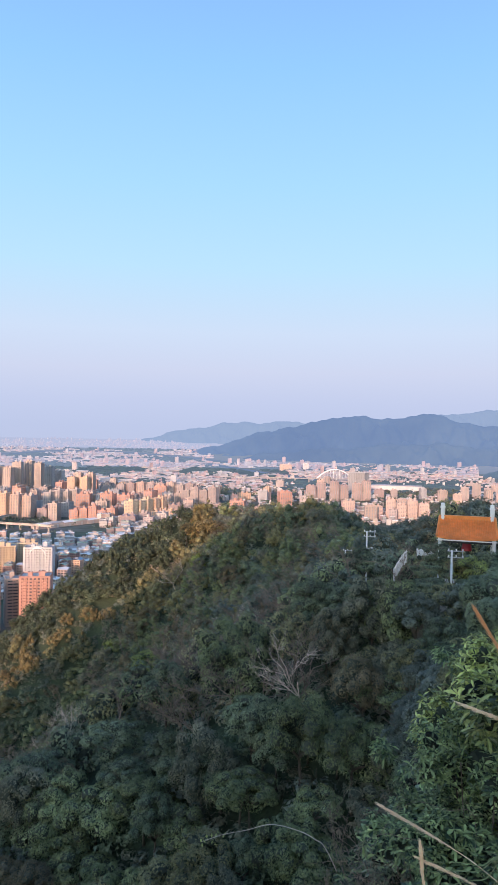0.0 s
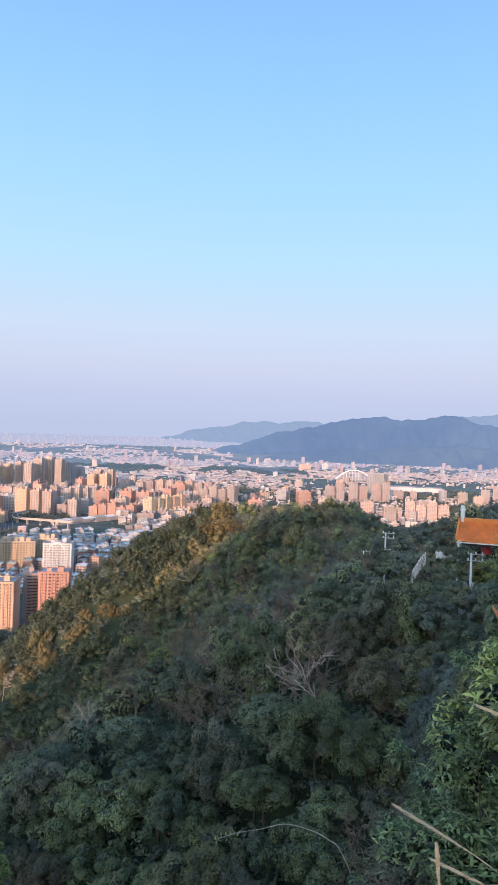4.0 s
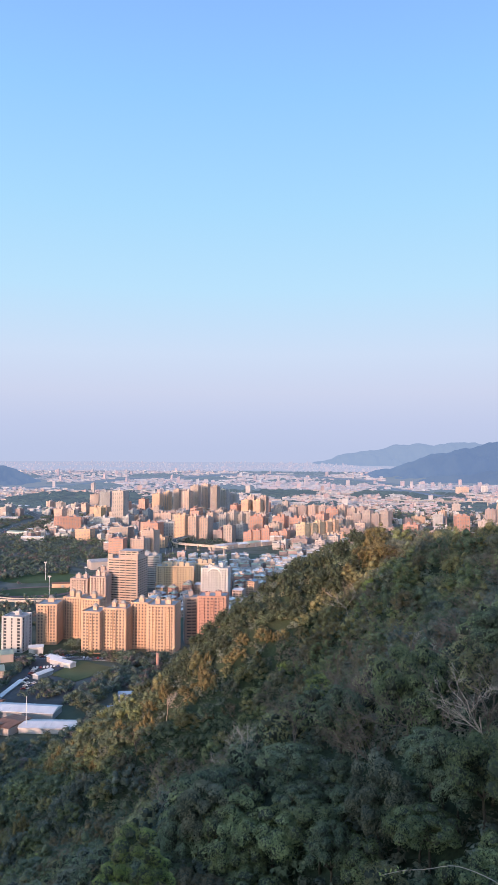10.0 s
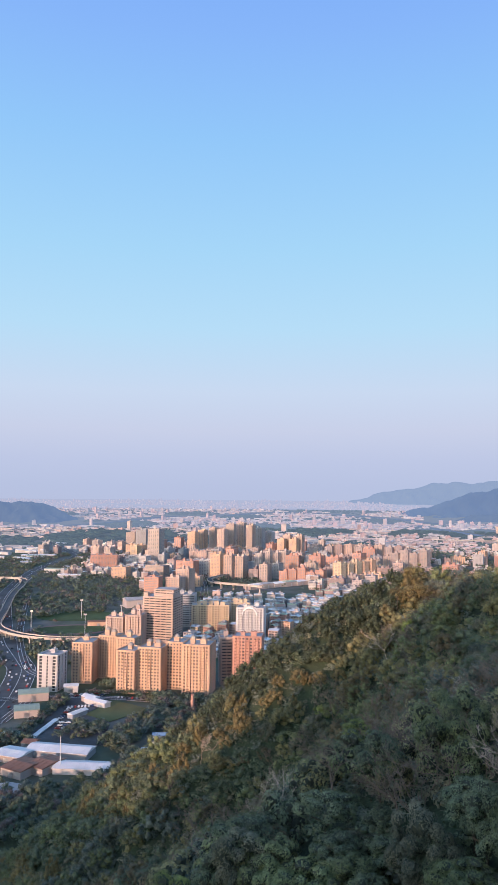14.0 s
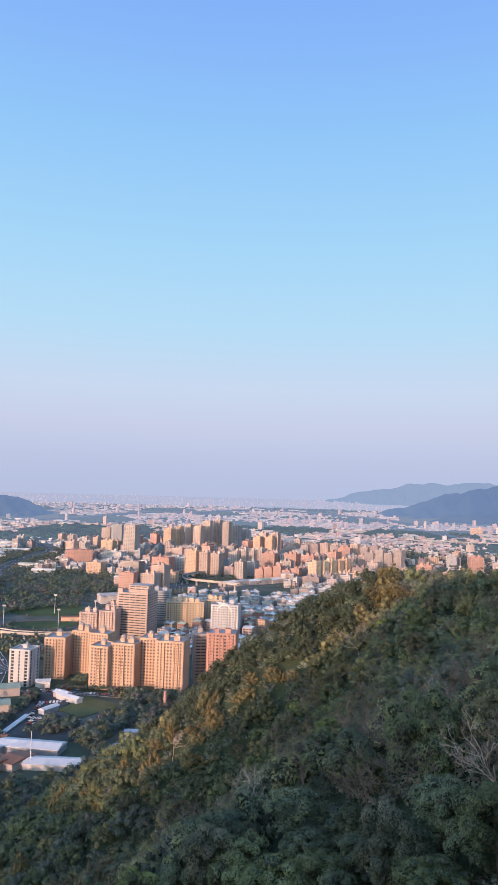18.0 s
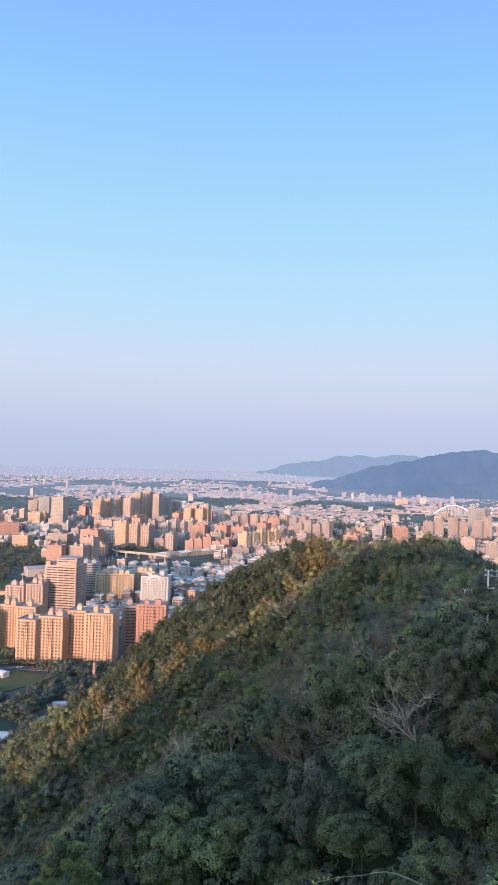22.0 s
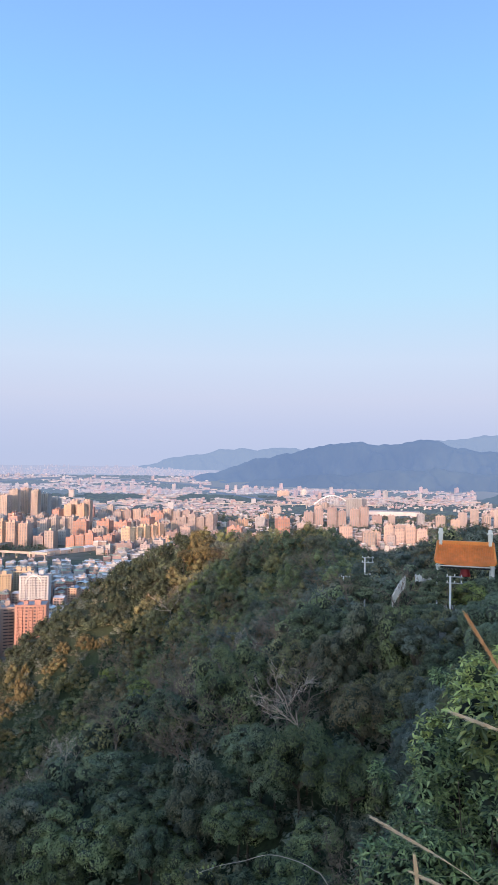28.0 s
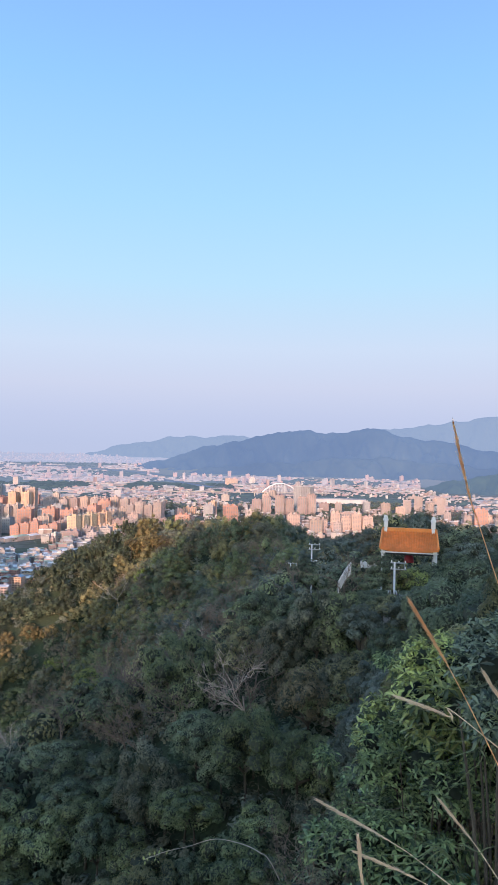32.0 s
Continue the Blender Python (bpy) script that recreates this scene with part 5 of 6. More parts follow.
shed(-164, 522, 22, 18, 7, -20, "white", "works shed with a white roof", "cream")
shed(-160, 548, 10, 10, 5, -10, "red", "small shed with a brown roof")
shed(-146, 462, 16, 12, 6, -20, "flat", "workshop with a grey-blue flat roof", "grey")
shed(-150, 448, 14, 8, 5, -20, "blue", "workshop with a light blue sheet roof", "white")
shed(-90, 482, 11, 6, 4, -10, "green", "small shed with a pale green roof", "white")
shed(-194, 668, 26, 18, 7, 18, "green", "low hall with a pale yellow-green roof", "cream")
shed(-186, 622, 20, 18, 6, 18, "green", "low hall with a pale yellow-green roof", "cream")
shed(-180, 562, 14, 12, 6, 0, "green", "small cream hall with a pale green roof", "cream")
shed(-166, 694, 13, 10, 6, 10, "white", "white cabin with a rounded roof", "white")
shed(-132, 650, 26, 7, 4.5, -36, "white", "long white park pavilion with a pink-white roof", "white")
shed(-140, 660, 16, 8, 5, -36, "white", "white park pavilion beside the lawn", "cream")
shed(-142, 618, 18, 6, 4, 60, "white", "open car port with a flat white roof", "grey")
shed(-160, 578, 54, 3.2, 3, 82, "white", "long narrow walkway canopy with a white roof", "grey", rise=0.4)
shed(-77, 526, 9, 6, 4.5, 60, "green", "hut with a pale green roof", "white")
shed(-66, 568, 12, 6, 3.5, 0, "blue", "blue-roofed hut among the trees", "white")
shed(-66, 556, 13, 5, 3.5, 0, "blue", "blue-roofed hut among the trees", "white")
shed(-65, 546, 10, 4, 3.5, 0, "white", "white-roofed hut among the trees", "white")
shed(-69, 537, 14, 4, 3, 0, "blue", "blue-roofed hut among the trees", "grey")
shed(-184, 1205, 40, 26, 12, 24, "flat", "curved sports hall with a grey roof", "cream", rise=4)
shed(-210, 1030, 30, 9, 6, 8, "red", "orange-roofed grandstand of the running track", "orange")
shed(-390, 1589, 50, 10, 8, 0, "white", "low white pavilion in the woods", "white", group="park pavilions")
for k in range(5):
    shed(10 + k * 24, 1440 + k * 18, 30, 24, 8 + k % 2, 40, ("white", "flat", "white", "green", "white")[k], "railway depot hall with a pale roof", "cream", rise=2, group="depot halls")
shed(1192, 2240, 178, 40, 20, -28, "flat", "long hall with a white roof on columns", "white", rise=3, group="far halls")
rng_s = np.random.default_rng(8)
for k in range(46):
    x, y = rng_s.uniform(-760, -400), rng_s.uniform(1650, 2500)
    if near_line(x, y, HWY, 40):
        continue
    shed(x, y, rng_s.uniform(24, 52), rng_s.uniform(14, 24), rng_s.uniform(6, 9), rng_s.uniform(-25, 25), ("white", "white", "flat", "green")[k % 4], "pale-roofed warehouse beyond the motorway", "white", ribs=False, group="warehouses")


def mast(x, y, h, label, heads=True, z=None, name="light_mast"):
    t = thing(name, pose(x, y, float(plain_height(x, y)) if z is None else z), label, "mast")
    part("pole", mesh_tris("pole", *tube([(0, 0, 0), (0, 0, h)], (0.35, 0.18), 8), [M_WHITE]), None, t)
    if heads:
        part("lamp_head", box_mesh("lamp_head", [(0, 0, h - 1.6, 4.2, 0.5, 1.6), (0, 0, h - 2.0, 4.6, 0.7, 0.3)], [M_METAL]), None, t)


for mx, my, mh in ((-292, 985, 28), (-214, 962, 28), (-248, 1088, 28), (-180, 1040, 28)):
    mast(mx, my, mh, "tall white floodlight mast of the sports ground")
mast(-125, 497, 24, "slim pale steel mast between the sheds", False, name="antenna_mast")

# brick chimney in the park
ch = thing("chimney", pose(-47, 634, 0), "slim red-brown brick chimney among trees", "chimney")
part("stack", mesh_tris("stack", *tube([(0, 0, 0), (0, 0, 14), (0, 0, 14.2), (0, 0, 15)], (1.5, 1.2, 1.45, 1.45), 14), [WALLS["red"]]), None, ch)


def car_proto(color, i):
    t = thing("car", pose(0, 0, -400), "parked car with %s paint" % color[0], "car", "cars")
    m = surface("car_paint_" + color[0], color[1], 0.3, 1.0, 0.03, spec=0.5)
    bm = bmesh.new()
    prof = [(-2.1, 0.35), (-2.15, 0.85), (-1.2, 0.95), (-0.7, 1.42), (1.0, 1.45), (1.6, 0.98), (2.15, 0.85), (2.1, 0.35)]
    a = [bm.verts.new((px, -0.85, pz)) for px, pz in prof]
    b = [bm.verts.new((px, 0.85, pz)) for px, pz in prof]
    bm.faces.new(a)
    bm.faces.new(b[::-1])
    for k in range(8):
        bm.faces.new((a[k], b[k], b[(k + 1) % 8], a[(k + 1) % 8]))
    bmesh.ops.recalc_face_normals(bm, faces=bm.faces[:])
    part("body", bm, m, t)
    part("window", box_mesh("window", [(0.15, 0, 1.0, 1.9, 1.74, 0.36)], [M_GLASS]), None, t)
    for sx in (-1.35, 1.35):
        for sy in (-0.8, 0.8):
            w = part("wheel", WHEEL, None, t)
            w.location = (sx, sy, 0.33)
    return t


WHEEL = mesh_tris("wheel", *tube([(0, -0.12, 0), (0, 0.12, 0)], (0.33, 0.33), 10), [M_DARK])
cars = [car_proto(c, i) for i, c in enumerate((("white", (0.75, 0.75, 0.75)), ("silver", (0.5, 0.51, 0.53)), ("black", (0.03, 0.03, 0.035)), ("red", (0.35, 0.04, 0.03)), ("blue", (0.06, 0.10, 0.22)), ("white", (0.7, 0.7, 0.68))))]
rng_k = np.random.default_rng(9)
spots = [(-118 + 4.4 * k + rng_k.uniform(-1, 1), 672 - k * 0.35, 90) for k in range(24)]
spots += [(-166 + 3.2 * k, 676 + 4 * (k % 3), 20) for k in range(12)] + [(-150 + 5 * (k % 5), 585 + 7 * (k // 5), 5) for k in range(14)]
spots += [(-158 + 2.8 * k, 640 + k * 0.8, 95) for k in range(10)] + [(-154, 600 + 5.2 * k, 8) for k in range(8)]
hl = hw
for k in range(90):
    i = int(rng_k.uniform(0.15, 0.95) * (len(hl) - 2))
    p, q = hl[i], hl[i + 1]
    dr = math.degrees(math.atan2(q[1] - p[1], q[0] - p[0]))
    o = rng_k.choice([-11, -7.5, -4, 4, 7.5, 11])
    u = rng_k.uniform()
    c = p + (q - p) * u
    nx, ny = math.sin(radians(dr)), -math.cos(radians(dr))
    spots.append((c[0] + nx * o, c[1] + ny * o, dr))
for k, (x, y, a) in enumerate(spots):
    z = 0.46 if k < 68 else 0.37
    m = pose(x, y, z, 0, 0, a)
    if k < 6:
        cars[k].matrix_world = m
    else:
        copy_thing(cars[rng_k.integers(6)], m)

# ---- trees on the plain ----


def plain_wood(name, pts, lumps, cards, leaf, label, seed):
    rng = np.random.default_rng(seed)
    var = [crown_arrays(seed + v, lumps, cards, leaf, 1, tall=1.0) for v in range(5)]
    Vs, Fs, Ms, n = [], [], [], 0
    for x, y, r in pts:
        V, F, I = var[rng.integers(5)]
        a = rng.uniform(0, 6.28)
        c, q = math.cos(a), math.sin(a)
        W = np.column_stack([(V[:, 0] * c - V[:, 1] * q) * r + x, (V[:, 0] * q + V[:, 1] * c) * r + y, V[:, 2] * r * rng.uniform(0.8, 1.1) + float(ground_height(x, y)) + r * rng.uniform(0.3, 0.7)])
        Vs.append(W)
        Fs.append(F + n)
        Ms.append(np.full(len(F), rng.choice([0, 0, 1, 1, 2, 5])))
        n += len(W)
    ob = new(name, mesh_tris(name, np.concatenate(Vs), np.concatenate(Fs), PLAIN_LEAF, np.concatenate(Ms)))
    return tagged(ob, label, "trees", kind="stuff")


OPEN = ((-137, 600, 34, 82), (-112, 636, 30, 30), (-140, 510, 52, 45), (-190, 640, 22, 66), (-70, 552, 11, 24))
rng_t = np.random.default_rng(44)
pts = []
for gy in np.arange(395, 700, 7.0):
    for gx in np.arange(-235, 40, 7.0):
        x, y = gx + rng_t.uniform(-3, 3), gy + rng_t.uniform(-3, 3)
        hz = float(ground_height(x, y))
        if inside(x, y, OPEN) or near_line(x, y, HWY, 18) or hz > 9 or (hz < 3 and y > 668) or math.degrees(math.atan2(x, y)) < -24:
            continue
        if rng_t.uniform() < (0.94 if x > -100 or y < 470 else 0.82):
            pts.append((x, y, rng_t.uniform(3.2, 5.8)))
for k in range(26):
    pts.append((-150 + k * 4.2, 686 - (k * 0.3) + rng_t.uniform(-2, 2), rng_t.uniform(2.2, 3.4)))
for x, y, r in ((-128, 575, 5), (-122, 580, 5.5), (-132, 586, 4.5), (-118, 570, 5), (-114, 585, 4), (-126, 565, 4), (-136, 572, 4.5), (-112, 700, 5), (-128, 702, 6), (-133, 706, 6), (-138, 710, 5)):
    pts.append((x, y, r))
for k in range(44):
    pts.append((-163 - 0.30 * k + rng_t.uniform(-4, 4), 664 - 2.8 * k + rng_t.uniform(-3, 3), rng_t.uniform(2.6, 4.4)))
for k in range(26):
    pts.append((rng_t.uniform(-146, -112), rng_t.uniform(556, 604), rng_t.uniform(2.4, 4.2)))
plain_wood("park_trees", pts, 5, 36, 0.15, "mixed park trees round the car park and sheds", 500)
pts2 = []
for zx, zy, rx, ry in GREEN[:7] + GREEN[8:12] + ((-330, 930, 130, 190), (-300, 1180, 90, 130), (-205, 800, 36, 60)):
    for _ in range(int(rx * ry * 3.14 / 170)):
        a, q = rng_t.uniform(0, 6.28), math.sqrt(rng_t.uniform())
        x, y = zx + rx * q * math.cos(a), zy + ry * q * math.sin(a)
        if near_line(x, y, HWY, 17) or inside(x, y, ((-245, 1040, 66, 90),)) or float(ground_height(x, y)) > 6 or math.degrees(math.atan2(x, y)) < -27:
            continue
        pts2.append((x, y, rng_t.uniform(3.5, 7.0)))
for _ in range(1500):
    x, y = rng_t.uniform(-560, 1500), rng_t.uniform(860, 2450)
    az = math.degrees(math.atan2(x, y))
    if -24 < az < 45 and float(ground_height(x, y)) < 5 and not near_line(x, y, HWY, 18) and np.min(np.hypot(TK[:, 0] - x, TK[:, 1] - y)) > 22:
        pts2.append((x, y, rng_t.uniform(2.5, 5.5)))
for _ in range(900):
    x, y = rng_t.uniform(420, 1500), rng_t.uniform(1640, 2460)
    if 13 < math.degrees(math.atan2(x, y)) < 42 and float(ground_height(x, y)) < 5 and np.min(np.hypot(TK[:, 0] - x, TK[:, 1] - y)) > 24:
        pts2.append((x, y, rng_t.uniform(4.0, 8.0)))
plain_wood("city_trees", pts2, 3, 14, 0.20, "dull green woods and street trees in the city", 600)

# ---- arch bridge over the river ----
br = thing("arch_bridge", pose(1076, 2498, float(plain_height(1076, 2498)), 0, 0, -15), "white steel arch bridge over the river", "bridge")
part("deck", box_mesh("deck", [(-120, 0, 15, 620, 16, 1.5), (-120, -7.6, 16.5, 620, 0.6, 0.9), (-120, 7.6, 16.5, 620, 0.6, 0.9)], [M_CONC]), None, br)
for sy in (-6, 6):
    P = [(-70 + 140 * k / 24, sy * (0.4 + 0.6 * abs(k / 12 - 1)), 15 + 36 * (1 - (k / 12 - 1) ** 2)) for k in range(25)]
    arch = part("arch", mesh_tris("arch", *tube(P, [2.0] * 25, 8), [M_WHITE], smooth=True), None, br)
    for k in range(3, 22, 2):
        part("hanger", mesh_tris("hanger", *tube([(P[k][0], sy, 16), P[k]], (0.25, 0.25), 5), [M_WHITE]), None, arch)
for k in range(12):
    pr = part("pier", prism("pier", 3.5, 12, 14, M_CONC), None, br)
    pr.location = (-410 + k * 52, 0, 0)

# ---- leafless and standout trees on the slope ----
def on_slope(az, d):
    x, y = d * math.sin(radians(az)), d * math.cos(radians(az))
    return x, y, float(ground_height(x, y))


bare_meshes = {(m, v): mesh_tris("crown", *branch_arrays(40 + v, 1.0, 0.6, 6, 0.0135), [(M_TWIG_DARK, M_TWIG)[m]]) for m in (0, 1) for v in range(5)}
for az, d, h, m in BARE:
    x, y, z = on_slope(az, d)
    t = thing("bare_tree", pose(x, y, z, 0, 0, rng_b.uniform(0, 360)), "pale brown leafless tree with fine forked branches" if m else "brownish leafless tree among the evergreens", "tree", "leafless trees")
    b = part("crown", bare_meshes[m, int(rng_b.integers(5))], None, t)
    b.scale = (h * 1.35, h * 1.35, h * 1.3)
fine_crowns = {}
for s in (0, 1, 2, 3):
    V, F, I = crown_arrays(210 + s, 26 if s < 3 else 15, 640, 0.022, 2, tall=1.2 if s < 3 else 1.6)
    fine_crowns[s] = mesh_tris("crown", V, F, [LEAF[s], M_CROWN_SHADE], I)
for az, d, r, s, top in ((31.0, 91, 2.6, 0, 173.3), (32.6, 92, 2.4, 2, 173.2), (33.8, 91, 2.6, 3, 173.4), (35.2, 92, 2.6, 0, 173.5), (36.8, 103, 3.4, 0, 176.2), (38.2, 101, 3.6, 0, 177.0), (39.6, 100, 3.6, 1, 177.2), (41.2, 99, 3.8, 0, 176.8), (43.0, 98, 3.8, 0, 176.5), (37.6, 96, 3.0, 1, 175.6), (37.0, 93, 3.0, 0, 175.0), (38.6, 95, 3.2, 1, 175.5), (30.0, 80, 2.6, 1, 170.0), (31.5, 92, 2.2, 0, 174.5), (32.2, 94, 1.8, 1, 172.9), (33.3, 94, 1.8, 0, 172.6), (33.2, 84, 2.6, 0, 171.5), (36.4, 82, 3.0, 1, 173.0), (39.5, 84, 3.4, 0, 175.5), (28.6, 86, 2.4, 0, 170.4), (29.9, 76, 2.6, 1, 171.2), (30.6, 85, 2.6, 0, 172.3), (31.9, 80, 2.8, 2, 171.6), (32.0, 72, 2.6, 0, 170.2), (33.6, 78, 2.8, 1, 171.9), (34.8, 86, 2.8, 0, 173.0), (35.6, 76, 3.0, 1, 172.2), (29.4, 68, 2.6, 2, 168.5), (31.0, 66, 2.8, 1, 168.6), (33.0, 65, 3.0, 0, 169.4), (35.0, 66, 3.0, 2, 171.0), (-5.7, 47, 2.0, 3, 162.8), (-7.4, 46, 1.7, 3, 161.2), (-4.2, 48, 1.5, 3, 160.6), (25.6, 108, 2.6, 0, 170.9), (26.4, 107, 2.6, 0, 170.7), (27.2, 106, 2.4, 1, 170.6), (24.2, 140, 3.0, 0, 164.9), (8.6, 105, 2.4, 3, 0), (12.6, 262, 3.0, 4, 0), (13.4, 263, 3.4, 4, 0), (14.2, 262, 3.0, 5, 0), (11.6, 262, 2.6, 4, 0), (0.6, 150, 2.6, 3, 0), (36, 30, 3.0, 2, 178.5), (39, 26, 3.0, 1, 180.5), (42, 24, 3.2, 2, 182.0), (33.5, 36, 3.2, 1, 176.5), (40.5, 40, 4.0, 0, 180.5), (37.5, 52, 4.4, 0, 179), (41.5, 60, 4.6, 0, 180), (31, 44, 3.2, 1, 172), (44, 34, 3.5, 2, 182.5)):
    x, y, z = on_slope(az, d)
    t = thing("tree", pose(x, y, z), TREE_LABELS[s] if s > 3 else "bright light green tree standing out of the slope" if s == 3 else "dark green broadleaf tree close below the viewpoint", "tree", "trees on the slope")
    top = top or z + 9.5
    c = part("crown", fine_crowns[s] if d < 62 else crown_meshes[s, int(rng_b.integers(3))], None, t)
    c.location = (0, 0, top - z - r * 0.95)
    c.scale = (r, r, r)
    k = part("trunk", trunk_mesh, None, t)
    k.location = (0, 0, c.location.z)
    k.scale = (r * 0.8, r * 0.8, (c.location.z + 0.4) / 0.9)

# ---- the pavilion on the ridge ----
M_TILE = surface("orange_glazed_tile", (0.98, 0.31, 0.075), 0.38, 2.5, 0.14, 0.1, spec=0.5)
M_TILE2 = surface("yellow_glazed_tile", (0.95, 0.33, 0.080), 0.38, 2.0, 0.10, spec=0.5)
M_RED = surface("red_lacquer", (0.42, 0.03, 0.04), 0.45, 2.0, 0.1, spec=0.5)
M_STONE = surface("pale_stone", (0.80, 0.79, 0.78), 0.8, 1.5, 0.12, 0.15)
PX, PY, PZ = 55.08, 83.38, 168.6
pav = thing("temple_pavilion", pose(PX, PY, PZ, 0, 0, -33.4), "small temple pavilion with orange tiled roof and white finials", "pavilion")
EZ, RZ = 6.55, 8.85      # eave and ridge above the base


def roof_profile(s):
    """Height of the roof along its slope: 0 at the eave, 1 at the ridge; it sags like a tiled roof."""
    return EZ + (RZ - EZ) * (0.72 * s + 0.28 * s * s)


for side in (-1, 1):
    bm = bmesh.new()
    rows = []
    for k in range(9):
        s = k / 8
        yy = side * 3.0 * (1 - s)
        hw = 3.78 - 0.24 * s
        lift = 0.22 * (1 - s)
        rows.append([bm.verts.new((u * hw, yy, roof_profile(s) + lift * abs(u) ** 4 + dz)) for dz in (0, -0.22) for u in (-1, -0.6, 0, 0.6, 1)])
    for a, b in zip(rows, rows[1:]):
        for j in range(4):
            bm.faces.new((a[j], a[j + 1], b[j + 1], b[j]))
            bm.faces.new((a[5 + j], b[5 + j], b[6 + j], a[6 + j]))
        bm.faces.new((a[0], b[0], b[5], a[5]))
        bm.faces.new((a[4], a[9], b[9], b[4]))
    for j in range(4):
        bm.faces.new((rows[0][j], rows[0][5 + j], rows[0][6 + j], rows[0][j + 1]))
    bmesh.ops.recalc_face_normals(bm, faces=bm.faces[:])
    rp = part("roof_slope", bm, M_TILE, pav, "orange glazed tiles")
    for k in range(35):
        u = -1 + 2 * k / 34
        P = [((3.78 - 0.24 * s) * u, side * (3.05 - 3.0 * s), roof_profile(s) + 0.22 * (1 - s) * abs(u) ** 4 + 0.05) for s in np.linspace(0, 1, 7)]
        part("tile_rib", mesh_tris("tile_rib", *tube(P, [0.045] * 7, 6), [M_TILE], smooth=True), None, rp)
    part("fascia", box_mesh("fascia", [(0, side * 2.98, EZ - 0.36, 7.5, 0.12, 0.13)], [M_STONE]), None, pav, "white eave board")
for sx in (-1, 1):
    for side in (-1, 1):
        P = [(sx * (3.80 - 0.24 * s), side * (3.1 - 3.0 * s), roof_profile(s) + 0.3 - 0.1 * s) for s in np.linspace(0, 1, 8)]
        part("verge", mesh_tris("verge", *tube(P, [0.14] * 8, 8), [M_TILE2], smooth=True), None, pav, "raised orange verge")
    fx = sx * 3.15
    part("finial", mesh_tris("finial", *tube([(fx, 0, RZ - 0.5), (fx, 0, RZ + 1.25), (fx, 0, RZ + 1.27), (fx, 0, RZ + 1.5), (fx, 0, RZ + 1.62), (fx, 0, RZ + 1.9), (fx, 0, RZ + 2.0)], (0.29, 0.29, 0.37, 0.37, 0.27, 0.27, 0.08), 14), [M_WHITE]), None, pav, "white ridge finial post with a cap")
    V = np.array([(sx * 3.5, -2.7, EZ - 0.2), (sx * 3.5, 2.7, EZ - 0.2), (sx * 3.5, 0, RZ - 0.2), (sx * 3.35, -2.7, EZ - 0.2), (sx * 3.35, 2.7, EZ - 0.2), (sx * 3.35, 0, RZ - 0.2)])
    part("gable", mesh_tris("gable", V, [(0, 1, 2), (3, 5, 4), (0, 3, 1), (1, 3, 4), (1, 4, 2), (2, 4, 5), (2, 5, 0), (0, 5, 3)], [M_WHITE]), None, pav, "white gable wall")
    for sy in (-1, 1):
        part("post", mesh_tris("post", *tube([(sx * 3.35, sy * 2.3, 0), (sx * 3.35, sy * 2.3, 0.3), (sx * 3.35, sy * 2.3, 0.32), (sx * 3.35, sy * 2.3, EZ - 0.1)], (0.4, 0.4, 0.28, 0.28), 14), [M_WHITE], smooth=True), None, pav, "white round post")
part("ridge", mesh_tris("ridge", *boxes([(0, 0, RZ - 0.25, 7.0, 0.36, 0.50, 0), (0, 0, RZ + 0.25, 7.1, 0.46, 0.10, 0)]), [M_TILE2]), None, pav, "yellow-orange ridge band")
# near-black beams put the shade under the eave into their colour
part("ceiling_beam", box_mesh("ceiling_beam", [(0, -2.3, EZ - 0.7, 6.9, 0.3, 0.45), (0, 2.3, EZ - 0.7, 6.9, 0.3, 0.45), (-3.3, 0, EZ - 0.7, 0.3, 4.6, 0.45), (3.3, 0, EZ - 0.7, 0.3, 4.6, 0.45)], [M_DARK]), None, pav)
part("platform", box_mesh("platform", [(0, 0, -3.2, 9.2, 7.2, 3.0), (0, 0, -0.2, 9.6, 7.6, 0.2)], [M_STONE]), None, pav, "pale stone platform")
bell = thing("red_bell", pose(PX, PY, PZ, 0, 0, -33.4), "red lacquered bell under the pavilion roof", "bell")
part("bell_body", mesh_tris("bell_body", *tube([(0, 0, 4.6), (0, 0, 4.7), (0, 0, 5.3), (0, 0, 5.8), (0, 0, 6.0)], (0.72, 0.7, 0.6, 0.5, 0.15), 18), [M_RED], smooth=True), None, bell)
part("hanger", mesh_tris("hanger", *tube([(0, 0, 5.95), (0, 0, 6.4)], (0.06, 0.06), 6), [M_METAL]), None, bell)


